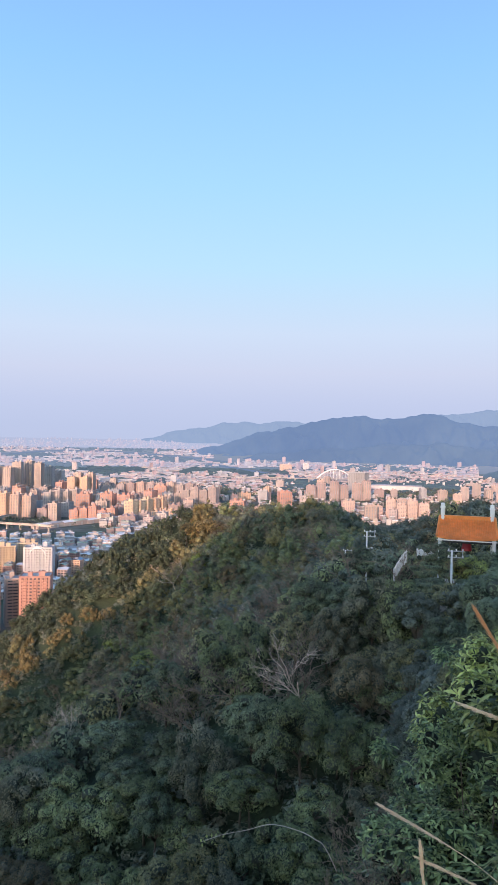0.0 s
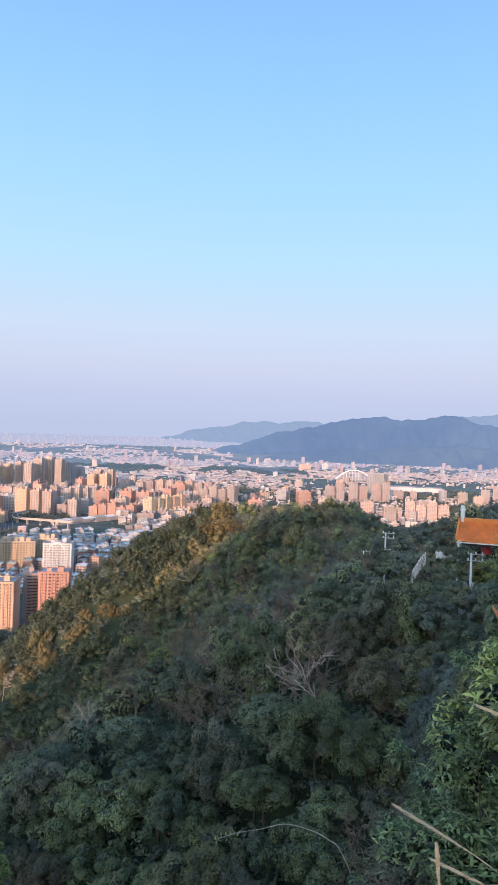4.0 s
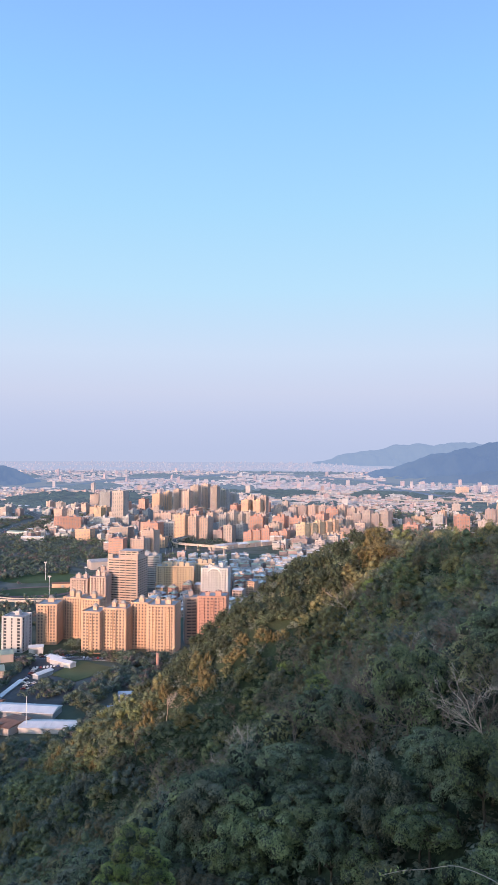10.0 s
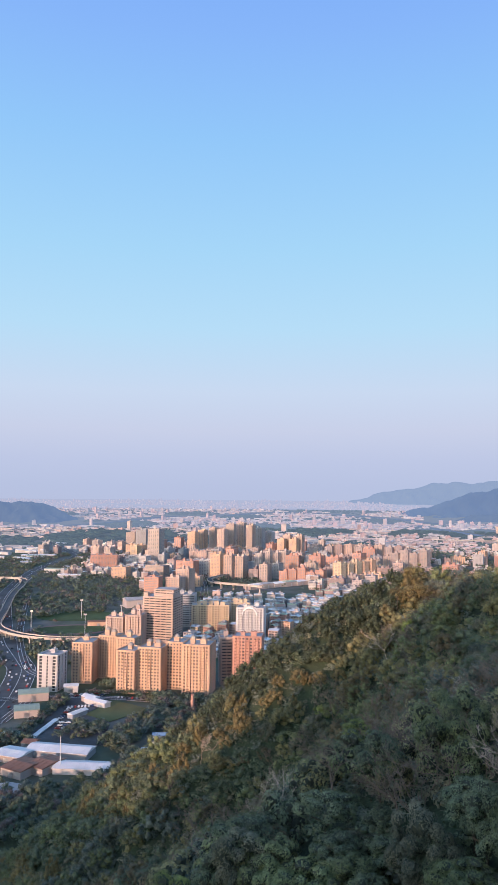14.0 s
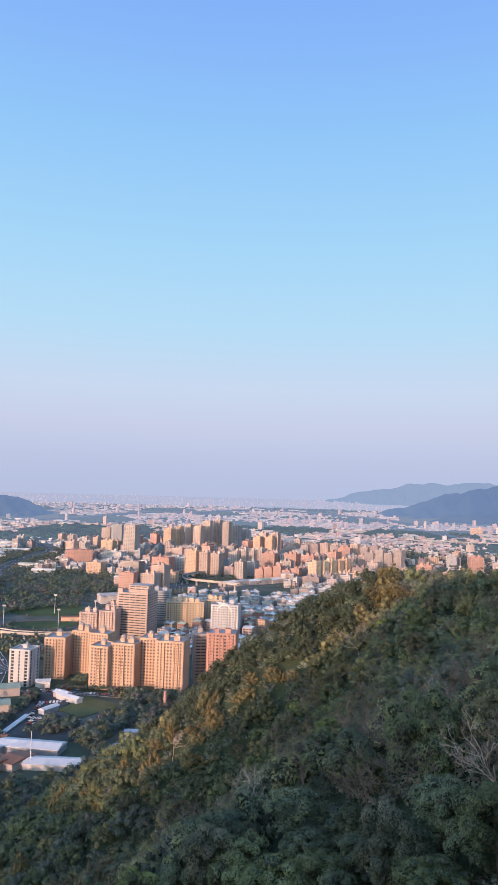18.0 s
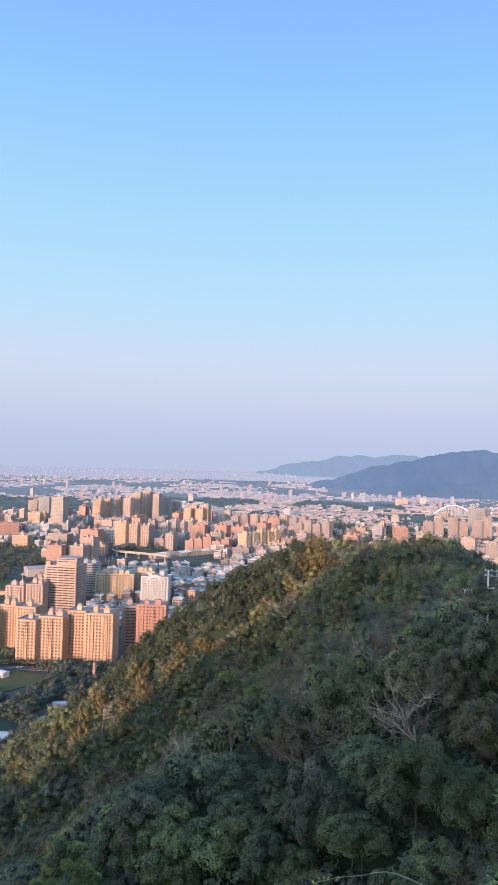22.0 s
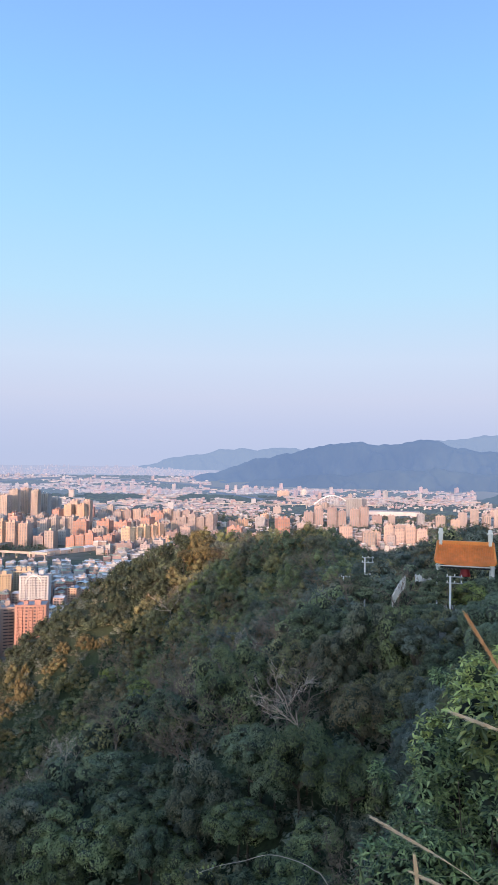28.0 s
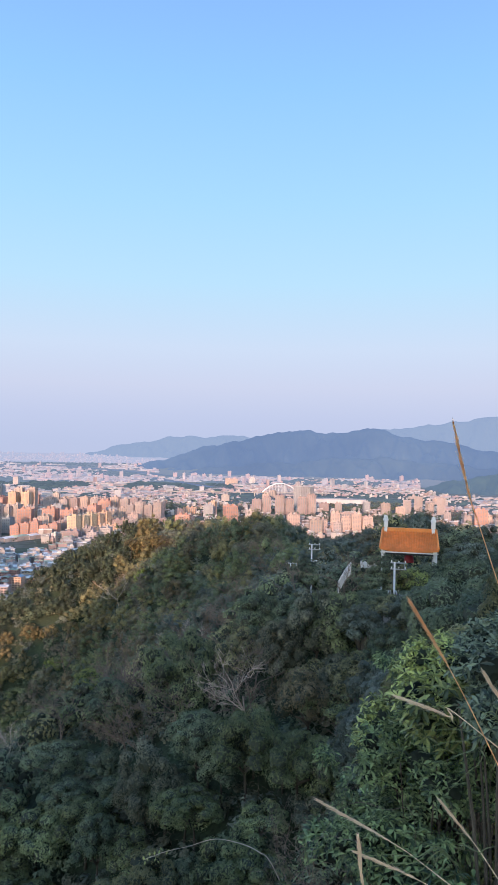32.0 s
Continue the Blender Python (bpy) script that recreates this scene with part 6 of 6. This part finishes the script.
def balustrade(name, P, h, label, deep=1.9):
    """A stone balustrade along points: posts with knobs, panels and a rail."""
    P = np.array(P, float)
    z0 = P[:, 2].min() - 3
    t = thing(name, pose(P[0, 0], P[0, 1], P[0, 2]), label, "balustrade")
    for i, p in enumerate(P):
        q = p - P[0]
        part("post", mesh_tris("post", *tube([q + (0, 0, -deep - 0.1), q + (0, 0, h), q + (0, 0, h + 0.02), q + (0, 0, h + 0.22)], (0.11, 0.11, 0.15, 0.06), 8), [M_STONE]), None, t)
        if i:
            a = P[i - 1] - P[0]
            V = np.array([a + (0, 0, -deep), q + (0, 0, -deep), q + (0, 0, h - 0.1), a + (0, 0, h - 0.1)])
            nrm = np.cross(q - a, (0, 0, 1.0))
            nrm = nrm / np.linalg.norm(nrm) * 0.05
            W = np.vstack([V + nrm, V - nrm])
            part("panel", mesh_tris("panel", W, [(0, 1, 2), (0, 2, 3), (4, 6, 5), (4, 7, 6), (0, 4, 5), (0, 5, 1), (1, 5, 6), (1, 6, 2), (2, 6, 7), (2, 7, 3), (3, 7, 4), (3, 4, 0)], [M_STONE]), None, t)
            part("rail", mesh_tris("rail", *tube([a + (0, 0, h), q + (0, 0, h)], (0.09, 0.09), 6), [M_WHITE]), None, t)
    return t


balustrade("stair_balustrade", [(46.0 - 0.20 * k - 0.018 * k * k, 83.1 + 0.10 * k, 172.9 - 0.20 * k - 0.055 * k * k) for k in range(6)], 0.45, "white stone stair balustrade curving down the slope", 0.9)
balustrade("terrace_balustrade", [(48.2 + 0.42 * k, 84.2 - 0.26 * k, 172.9) for k in range(5)], 0.4, "white stone balustrade beside the pavilion", 0.25)


def utility_pole(x, y, top, turn, label, arms=2, lamp=False):
    z = float(ground_height(x, y))
    h = top - z
    t = thing("utility_pole", pose(x, y, z, 0, 0, turn), label, "pole", "utility poles")
    part("pole", mesh_tris("pole", *tube([(0, 0, 0), (0, 0, h)], (0.17, 0.12), 10), [M_STONE], smooth=True), None, t, "grey concrete pole")
    for k in range(arms):
        zz = h - 0.15 - 0.75 * k
        arm = part("crossarm", box_mesh("crossarm", [(0.45, 0, zz, 1.9, 0.1, 0.12)], [M_METAL]), None, t)
        for u in (-0.35, 0.5, 1.25):
            part("insulator", mesh_tris("insulator", *tube([(u, 0, zz + 0.12), (u, 0, zz + 0.3), (u, 0, zz + 0.34)], (0.06, 0.08, 0.03), 8), [M_WHITE]), None, arm)
    part("brace", mesh_tris("brace", *tube([(1.2, 0, h - 0.1), (1.2, 0, h - 0.95)], (0.05, 0.05), 6), [M_METAL]), None, t)
    if lamp:
        part("lamp", mesh_tris("lamp", *tube([(0.1, 0, h - 2.9), (0.5, -0.2, h - 2.6), (0.9, -0.3, h - 2.6)], (0.04, 0.04, 0.12), 7), [M_WHITE]), None, t, "small white street lamp")
    return t


utility_pole(50.2, 103.4, 173.2, -26, "concrete utility pole with two crossarms and a lamp", 2, True)
utility_pole(47.1, 74.3, 174.9, -30, "concrete utility pole with crossarms beside the pavilion", 2)
utility_pole(61.6, 136.8, 164.6, -26, "small distant utility pole among the trees", 1)
M_WIRE = surface("cable_black", (0.03, 0.03, 0.03), 0.6, 1.0, 0.05)


def cable(a, b, sag, label):
    P = [np.array(a) + (np.array(b) - np.array(a)) * s - np.array([0, 0, 4 * sag * s * (1 - s)]) for s in np.linspace(0, 1, 14)]
    tagged(new("power_cable", mesh_tris("power_cable", *tube(P, [0.02] * 14, 5), [M_WIRE])), label, "cable")


cable((47.9, 73.8, 174.9), (51.0, 103.0, 173.1), 0.8, "thin black power cable between the utility poles")
cable((47.9, 73.8, 174.2), (33, 40, 178), 0.8, "thin black power cable running up the slope")
cable((47.5, 74.1, 174.2), (34, 39, 177.2), 0.8, "thin black power cable running up the slope")

# lattice pylon behind the spur
pyx, pyy = -27.3, 288.0
pyz = float(ground_height(pyx, pyy))
ph = 95.5 - pyz
py = thing("pylon", pose(pyx, pyy, pyz, 0, 0, 20), "pale lattice power pylon behind the wooded spur", "pylon")
for sx in (-1, 1):
    for sy in (-1, 1):
        part("leg", mesh_tris("leg", *tube([(sx * 1.6, sy * 1.6, 0), (sx * 0.5, sy * 0.5, ph)], (0.16, 0.12), 5), [M_CONC]), None, py)
for k in range(9):
    s = k / 9
    w0, w1 = 1.6 - 1.1 * s, 1.6 - 1.1 * (s + 0.11)
    part("brace", mesh_tris("brace", *join([tube([(-w0, -w0, ph * s), (w1, -w1, ph * (s + 0.11))], (0.08, 0.08), 4), tube([(w0, -w0, ph * s), (-w1, -w1, ph * (s + 0.11))], (0.08, 0.08), 4)]), [M_CONC]), None, py)
for k in range(3):
    part("crossarm", box_mesh("crossarm", [(0, 0, ph - 0.4 - 1.5 * k, 4.2 - 0.4 * k, 0.35, 0.35)], [M_WHITE]), None, py)
tagged(new("power_line", mesh_tris("power_line", *tube([(pyx, pyy, 95), (0, 262, 118), (24, 250, 141)], (0.06, 0.06, 0.06), 4), [M_WIRE])), "long power line rising over the wooded spur", "cable")

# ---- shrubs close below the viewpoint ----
# dark core colour that stands in for the shade inside a shrub
M_SHRUB_SHADE = surface("shrub_core_shade", (0.040, 0.050, 0.034), 0.95, 6.0, 0.4, 0.5)
M_SHRUB = [leaf_mat("shrub_leaf", (0.045, 0.074, 0.039), (0.371, 0.475, 0.209), 0.7, 0.15, 0.36, 0.4, mixed=0.8, lo=0.60, hi=1.30),
           leaf_mat("shrub_leaf_yellowish", (0.068, 0.089, 0.033), (0.473, 0.510, 0.179), 0.7, 0.15, 0.36, 0.4, mixed=0.8, lo=0.60, hi=1.30),
           leaf_mat("shrub_leaf_dull", (0.050, 0.069, 0.050), (0.338, 0.398, 0.253), 0.7, 0.15, 0.36, 0.4, mixed=0.8, lo=0.60, hi=1.30)]


LEAF_F = np.array([(0, 2, 1), (0, 5, 4), (0, 4, 2), (2, 4, 3)])


def shrub_arrays(seed, tips, length, lobes=7):
    """A dense shrub of unit radius: rosettes of narrow pointed leaves at the twig tips, core coloured dark as inner
    shade.
    """
    rng = np.random.default_rng(seed)
    iv, jf = ICO[2]
    out = []
    cs = [(np.zeros(3), 0.4)] + [(np.append(rng.normal(size=2) * 0.42, rng.uniform(-0.2, 0.45)), rng.uniform(0.16, 0.34)) for _ in range(lobes + 6)]
    for c, lr in cs:
        out.append((iv * lr * 0.5 * (1 + rng.uniform(-0.2, 0.2, (len(iv), 1))) + c, jf))
    for _ in range(tips):
        c, lr = cs[rng.integers(len(cs))]
        d = rng.normal(size=3) + np.array([0, 0, 0.35])
        d /= np.linalg.norm(d)
        p = c + d * lr * rng.uniform(0.55, 1.2)
        axis = d * 0.5 + np.array([0, 0, 0.9]) + rng.normal(size=3) * 0.25
        axis /= np.linalg.norm(axis)
        u = np.cross(axis, rng.normal(size=3))
        u /= np.linalg.norm(u)
        v = np.cross(axis, u)
        n = rng.integers(4, 9)
        for k in range(n):
            a = 2 * math.pi * k / n + rng.uniform(-0.3, 0.3)
            dirn = (math.cos(a) * u + math.sin(a) * v) * rng.uniform(0.6, 1.0) + axis * rng.uniform(-0.45, 0.8)
            dirn /= np.linalg.norm(dirn)
            w = np.cross(dirn, axis)
            w /= np.linalg.norm(w) + 1e-9
            L = length * rng.uniform(0.45, 1.3)
            drop = np.array([0, 0, -L * rng.uniform(0.05, 0.3)])
            m1, e = p + dirn * L * 0.5, p + dirn * L + drop
            up = axis * L * 0.05
            m2 = p + dirn * L * 0.8 + drop * 0.6
            out.append((np.array([p, m1 + w * L * 0.15 + up, m2 + w * L * 0.12, e, m2 - w * L * 0.12, m1 - w * L * 0.15 + up]), LEAF_F))
    V, F = join(out)
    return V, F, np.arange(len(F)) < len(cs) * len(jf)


shrub_meshes = []
for v in range(6):
    V, F, I = shrub_arrays(900 + v, 520, 0.120)
    shrub_meshes.append(mesh_tris("foliage", V, F, [M_SHRUB[v % 3], M_SHRUB_SHADE], I))
stem_mesh = mesh_tris("stem_base", *join([tube([(0, 0, -1.0), (0.25 * math.cos(a), 0.25 * math.sin(a), -0.3), (0.42 * math.cos(a), 0.42 * math.sin(a), 0.02)], (0.022, 0.018, 0.010), 5) for a in (0, 1.3, 2.5, 3.8, 5.0)]), [M_BARK])
EDGE_AZ = (22.0, 23.5, 27.0, 28.3, 30.0, 31.7, 32.5, 35.0, 37.5, 40.0, 46.0, 52.0)
EDGE_EL = (-31.0, -28.5, -25.2, -22.6, -20.4, -17.5, -14.8, -13.4, -11.6, -9.6, -8.5, -8.0)
rng_u = np.random.default_rng(63)
for i in range(78):
    az = rng_u.uniform(28.5, 50)
    r = rng_u.uniform(0.38, 0.74)
    d = rng_u.uniform(5.2, 8.5)
    edge = np.interp(az - math.degrees(r * 0.8 / d), EDGE_AZ, EDGE_EL)
    el = edge - (0 if i % 3 == 0 else rng_u.uniform(0.05, 1) * max(1, 32 + edge))
    zt = 188 + d * math.tan(radians(el))
    x, y = d * math.sin(radians(az)), d * math.cos(radians(az))
    zg = float(ground_height(x, y))
    zc = max(zt - r * 0.75, zg + 0.15)
    t = thing("shrub", pose(x, y, zg, 0, 0, rng_u.uniform(0, 360)), "leafy evergreen shrub with narrow glossy leaves near the viewpoint", "shrub", "shrubs below the viewpoint")
    f = part("foliage", shrub_meshes[int(rng_u.integers(6))], None, t)
    f.location = (0, 0, zc - zg)
    f.scale = (r, r, r * rng_u.uniform(0.9, 1.15))
    s = part("stem_base", stem_mesh, None, t)
    s.location = (0, 0, zc - zg)
    s.scale = (r, r, max(0.6, zc - zg))
fine_twigs = [mesh_tris("crown", *branch_arrays(60 + v, 1.0, 0.7, 6, 0.006), [M_TWIG_DARK]) for v in range(3)]
for i in range(60):
    az, d = rng_u.uniform(21.5, 31 if i < 42 else 42), rng_u.uniform(5.0, 7.6)
    edge = float(np.interp(az, EDGE_AZ, EDGE_EL))
    zt = 188 + d * math.tan(radians(edge - rng_u.uniform(-0.5, 6)))
    x, y = d * math.sin(radians(az)), d * math.cos(radians(az))
    zg = float(ground_height(x, y))
    t = thing("dry_shrub", pose(x, y, zg, 0, 0, rng_u.uniform(0, 360)), "tangle of dry grey-brown twigs among the shrubs", "shrub", "dry shrubs")
    b = part("crown", fine_twigs[i % 3], None, t)
    h = max(1.2, zt - zg)
    b.scale = (h * 0.7, h * 0.7, h)

# ---- plume grass within reach of the camera ----
M_STRAW = leaf_mat("dry_straw", (0.80, 0.62, 0.44), (0.95, 0.82, 0.64), 0.2, 0.45, 0.6, 0.2)
M_RUST = leaf_mat("rusty_plume", (0.70, 0.40, 0.20), (0.90, 0.58, 0.32), 0.2, 0.40, 0.6, 0.2)
M_BLADE = surface("grass_blade", (0.24, 0.27, 0.10), 0.6, 5.0, 0.25)


def plume_grass(tip, via, length, mat, label, seed, fat=1.0):
    """One flowering stalk: a thin stem that runs on straight to the ground, and a feathery head of many fine spikelets."""
    rng = np.random.default_rng(seed)
    a, b = np.array(tip), np.array(via[0])
    d = (b - a) / np.linalg.norm(b - a)
    root = b.copy()
    while root[2] > float(ground_height(root[0], root[1])):
        root = root + d * 0.06
        d = d + np.array([0, 0, -0.012])
    low = b + (root - b) * 0.5 + np.array([0, 0, 0.03])
    P = smooth_line([tuple(root), tuple(low)] + [tuple(p) for p in via] + [tuple(tip)], 8)
    t = thing("plume_grass", pose(root[0], root[1], root[2]), label, "grass", "plume grass stalks")
    o = root
    part("stem", mesh_tris("stem", *tube(P - o, np.linspace(0.0034, 0.0015, len(P)), 5), [mat]), None, t)
    seg = np.linalg.norm(np.diff(P, axis=0), axis=1)
    back = np.concatenate([[0], np.cumsum(seg[::-1])])
    Q = P[::-1]
    T, F = [], []
    for k in range(int(620 * fat)):
        s = length * rng.beta(1.3, 1.7)
        j = min(len(Q) - 2, int(np.searchsorted(back, s)))
        j = max(1, j)
        u = (s - back[j - 1]) / max(1e-6, back[j] - back[j - 1])
        p = Q[j - 1] + (Q[j] - Q[j - 1]) * u
        ax = Q[j - 1] - Q[j]
        ax /= np.linalg.norm(ax)
        side = rng.normal(size=3) * (0.085 + 0.05 * s / length) + np.array([0, 0, -0.08])
        d = ax + side
        d /= np.linalg.norm(d)
        L = rng.uniform(0.025, 0.06) * (0.5 + 0.5 * min(1, s / (0.3 * length))) * (1 - 0.65 * (s / length) ** 3)
        w = np.cross(d, rng.normal(size=3))
        w = w / np.linalg.norm(w) * 0.0011
        p = p + rng.normal(size=3) * 0.0022 * fat
        T += [p - w - o, p + w - o, p + d * L - o]
    part("plume", mesh_tris("plume", np.array(T), np.arange(len(T)).reshape(-1, 3), [mat]), None, t, "feathery dry seed head")


def blade(P, width, label):
    root = (2.35, 2.02)
    zr = float(ground_height(*root))
    P = smooth_line([(root[0], root[1], zr)] + list(P), 8)
    o = np.array([root[0], root[1], zr])
    n = len(P)
    w = width * np.sin(np.linspace(0.25, 1, n) * math.pi) ** 0.6
    T = np.gradient(P, axis=0)
    S = np.cross(T, (0, 0, 1.0))
    S /= np.linalg.norm(S, axis=1)[:, None]
    V = np.stack([P - S * w[:, None], P + np.array([0, 0, -0.3]) * w[:, None], P + S * w[:, None], P + np.array([0, 0, -0.45]) * w[:, None]], 1).reshape(-1, 3) - o
    F = []
    for i in range(n - 1):
        for j in range(4):
            a, b = i * 4 + j, i * 4 + (j + 1) % 4
            F += [(a, b, b + 4), (a, b + 4, a + 4)]
    t = tagged(new("grass_blade", mesh_tris("grass_blade", V, F, [M_BLADE])), label, "grass", "grass blades")
    t.location = o


pl = "dry feathery plume grass stalk leaning across the view"
plume_grass((1.36, 2.67, 186.54), [(1.79, 2.41, 186.28), (1.62, 2.52, 186.40)], 0.34, M_STRAW, pl, 1, 0.9)
plume_grass((1.50, 2.60, 186.34), [(1.86, 2.36, 186.17), (1.70, 2.46, 186.27)], 0.28, M_STRAW, pl, 2, 0.7)
plume_grass((1.51, 2.59, 186.40), [(1.545, 2.57, 186.10), (1.525, 2.58, 186.23)], 0.22, M_STRAW, "short upright dry plume grass head", 3, 1.0)
plume_grass((1.63, 2.52, 186.99), [(1.94, 2.29, 186.84), (1.80, 2.40, 186.93)], 0.28, M_STRAW, pl, 4, 0.9)
plume_grass((1.67, 2.49, 187.38), [(1.94, 2.28, 186.78), (1.81, 2.39, 187.10)], 0.30, M_RUST, "rusty brown plume grass stalk", 5, 1.1)
plume_grass((1.80, 2.40, 188.11), [(2.02, 2.2, 187.1), (1.91, 2.31, 187.59), (1.85, 2.36, 187.83)], 0.42, M_RUST, "tall rusty plume grass rising above the horizon", 6, 0.7)
plume_grass((1.90, 2.31, 187.12), [(2.1, 2.15, 186.6), (1.98, 2.25, 186.95)], 0.2, M_STRAW, "dry plume grass head beside the shrubs", 7, 1.0)
plume_grass((1.78, 2.42, 186.59), [(1.98, 2.26, 186.28), (1.88, 2.34, 186.45)], 0.2, M_STRAW, "dry plume grass head beside the shrubs", 8, 0.6)
bl = "long green and straw grass blade"
for node, tips in (((2.0, 2.25, 186.80), ((1.70, 2.47, 186.78), (1.74, 2.45, 186.70), (1.78, 2.41, 186.60), (1.86, 2.34, 186.98), (1.72, 2.46, 186.86))), ((1.86, 2.35, 186.28), ((1.52, 2.58, 186.33), (1.55, 2.56, 186.22), (1.60, 2.53, 186.16), (1.70, 2.46, 186.42), (1.95, 2.28, 186.45), (1.50, 2.60, 186.27)))):
    for k, (ex, ey, ez) in enumerate(tips):
        nx, ny, nz = node
        blade([(nx, ny, nz), ((ex + nx) / 2, (ey + ny) / 2, (ez + nz) / 2 + 0.05), (ex, ey, ez)], 0.006, bl)

# thin arching vine in front of the woods
vine_pts = smooth_line([(7.0, 12.0, float(ground_height(7.0, 12.0))), (6.3, 12.5, 178.4), (5.55, 12.85, 179.93), (5.3, 12.96, 180.19), (4.98, 13.09, 180.34), (4.5, 13.26, 180.43), (4.03, 13.41, 180.3), (3.59, 13.53, 180.21), (3.2, 13.63, 180.07)], 6)
vine = thing("arching_vine", pose(0, 0, 0), "thin pale arching vine with a few leaves", "vine")
part("stem", mesh_tris("stem", *tube(vine_pts, np.linspace(0.012, 0.004, len(vine_pts)), 5), [M_TWIG]), None, vine)
for k in range(18):
    p = vine_pts[-1 - k % 7] + rng_u.normal(size=3) * 0.05
    d = rng_u.normal(size=3)
    d = d / np.linalg.norm(d) * 0.09
    w = np.cross(d, (0, 0.3, 1))
    w = w / np.linalg.norm(w) * 0.025
    part("leaf", mesh_tris("leaf", np.array([p, p + d * 0.5 + w, p + d, p + d * 0.5 - w]), [(0, 1, 2), (0, 2, 3)], [M_SHRUB[1]]), None, vine)

# thin pale vines trailing through the shrubs
rng_w = np.random.default_rng(303)
for k in range(6):
    az, d = rng_w.uniform(28, 42), rng_w.uniform(4.6, 5.6)
    el = float(np.interp(az, EDGE_AZ, EDGE_EL)) - rng_w.uniform(4.0, 13.0)
    x, y, z = d * math.sin(radians(az)), d * math.cos(radians(az)), 188 + d * math.tan(radians(el))
    bx, by = x * 1.3, y * 1.3
    zg = float(ground_height(bx, by))
    if z < zg + 0.3:
        continue
    side = rng_w.choice([-1, 1])
    P = [(bx, by, zg), (bx - 0.1 * x, by - 0.1 * y, zg + (z - zg) * 0.6)]
    for u in range(5):
        P.append((x + side * (0.13 * u + rng_w.uniform(0, 0.08)), y - side * 0.07 * u + rng_w.uniform(-0.05, 0.05), z + 0.08 * u - 0.035 * u * u + rng_w.uniform(-0.05, 0.05)))
    ln = smooth_line(P, 6) - np.array(P[0])
    t = thing("trailing_vine", pose(*P[0]), "thin pale leafless vine trailing through the shrubs", "vine", "trailing vines")
    part("stem", mesh_tris("stem", *tube(ln, np.linspace(0.0018, 0.001, len(ln)), 5), [M_TWIG_DARK]), None, t)
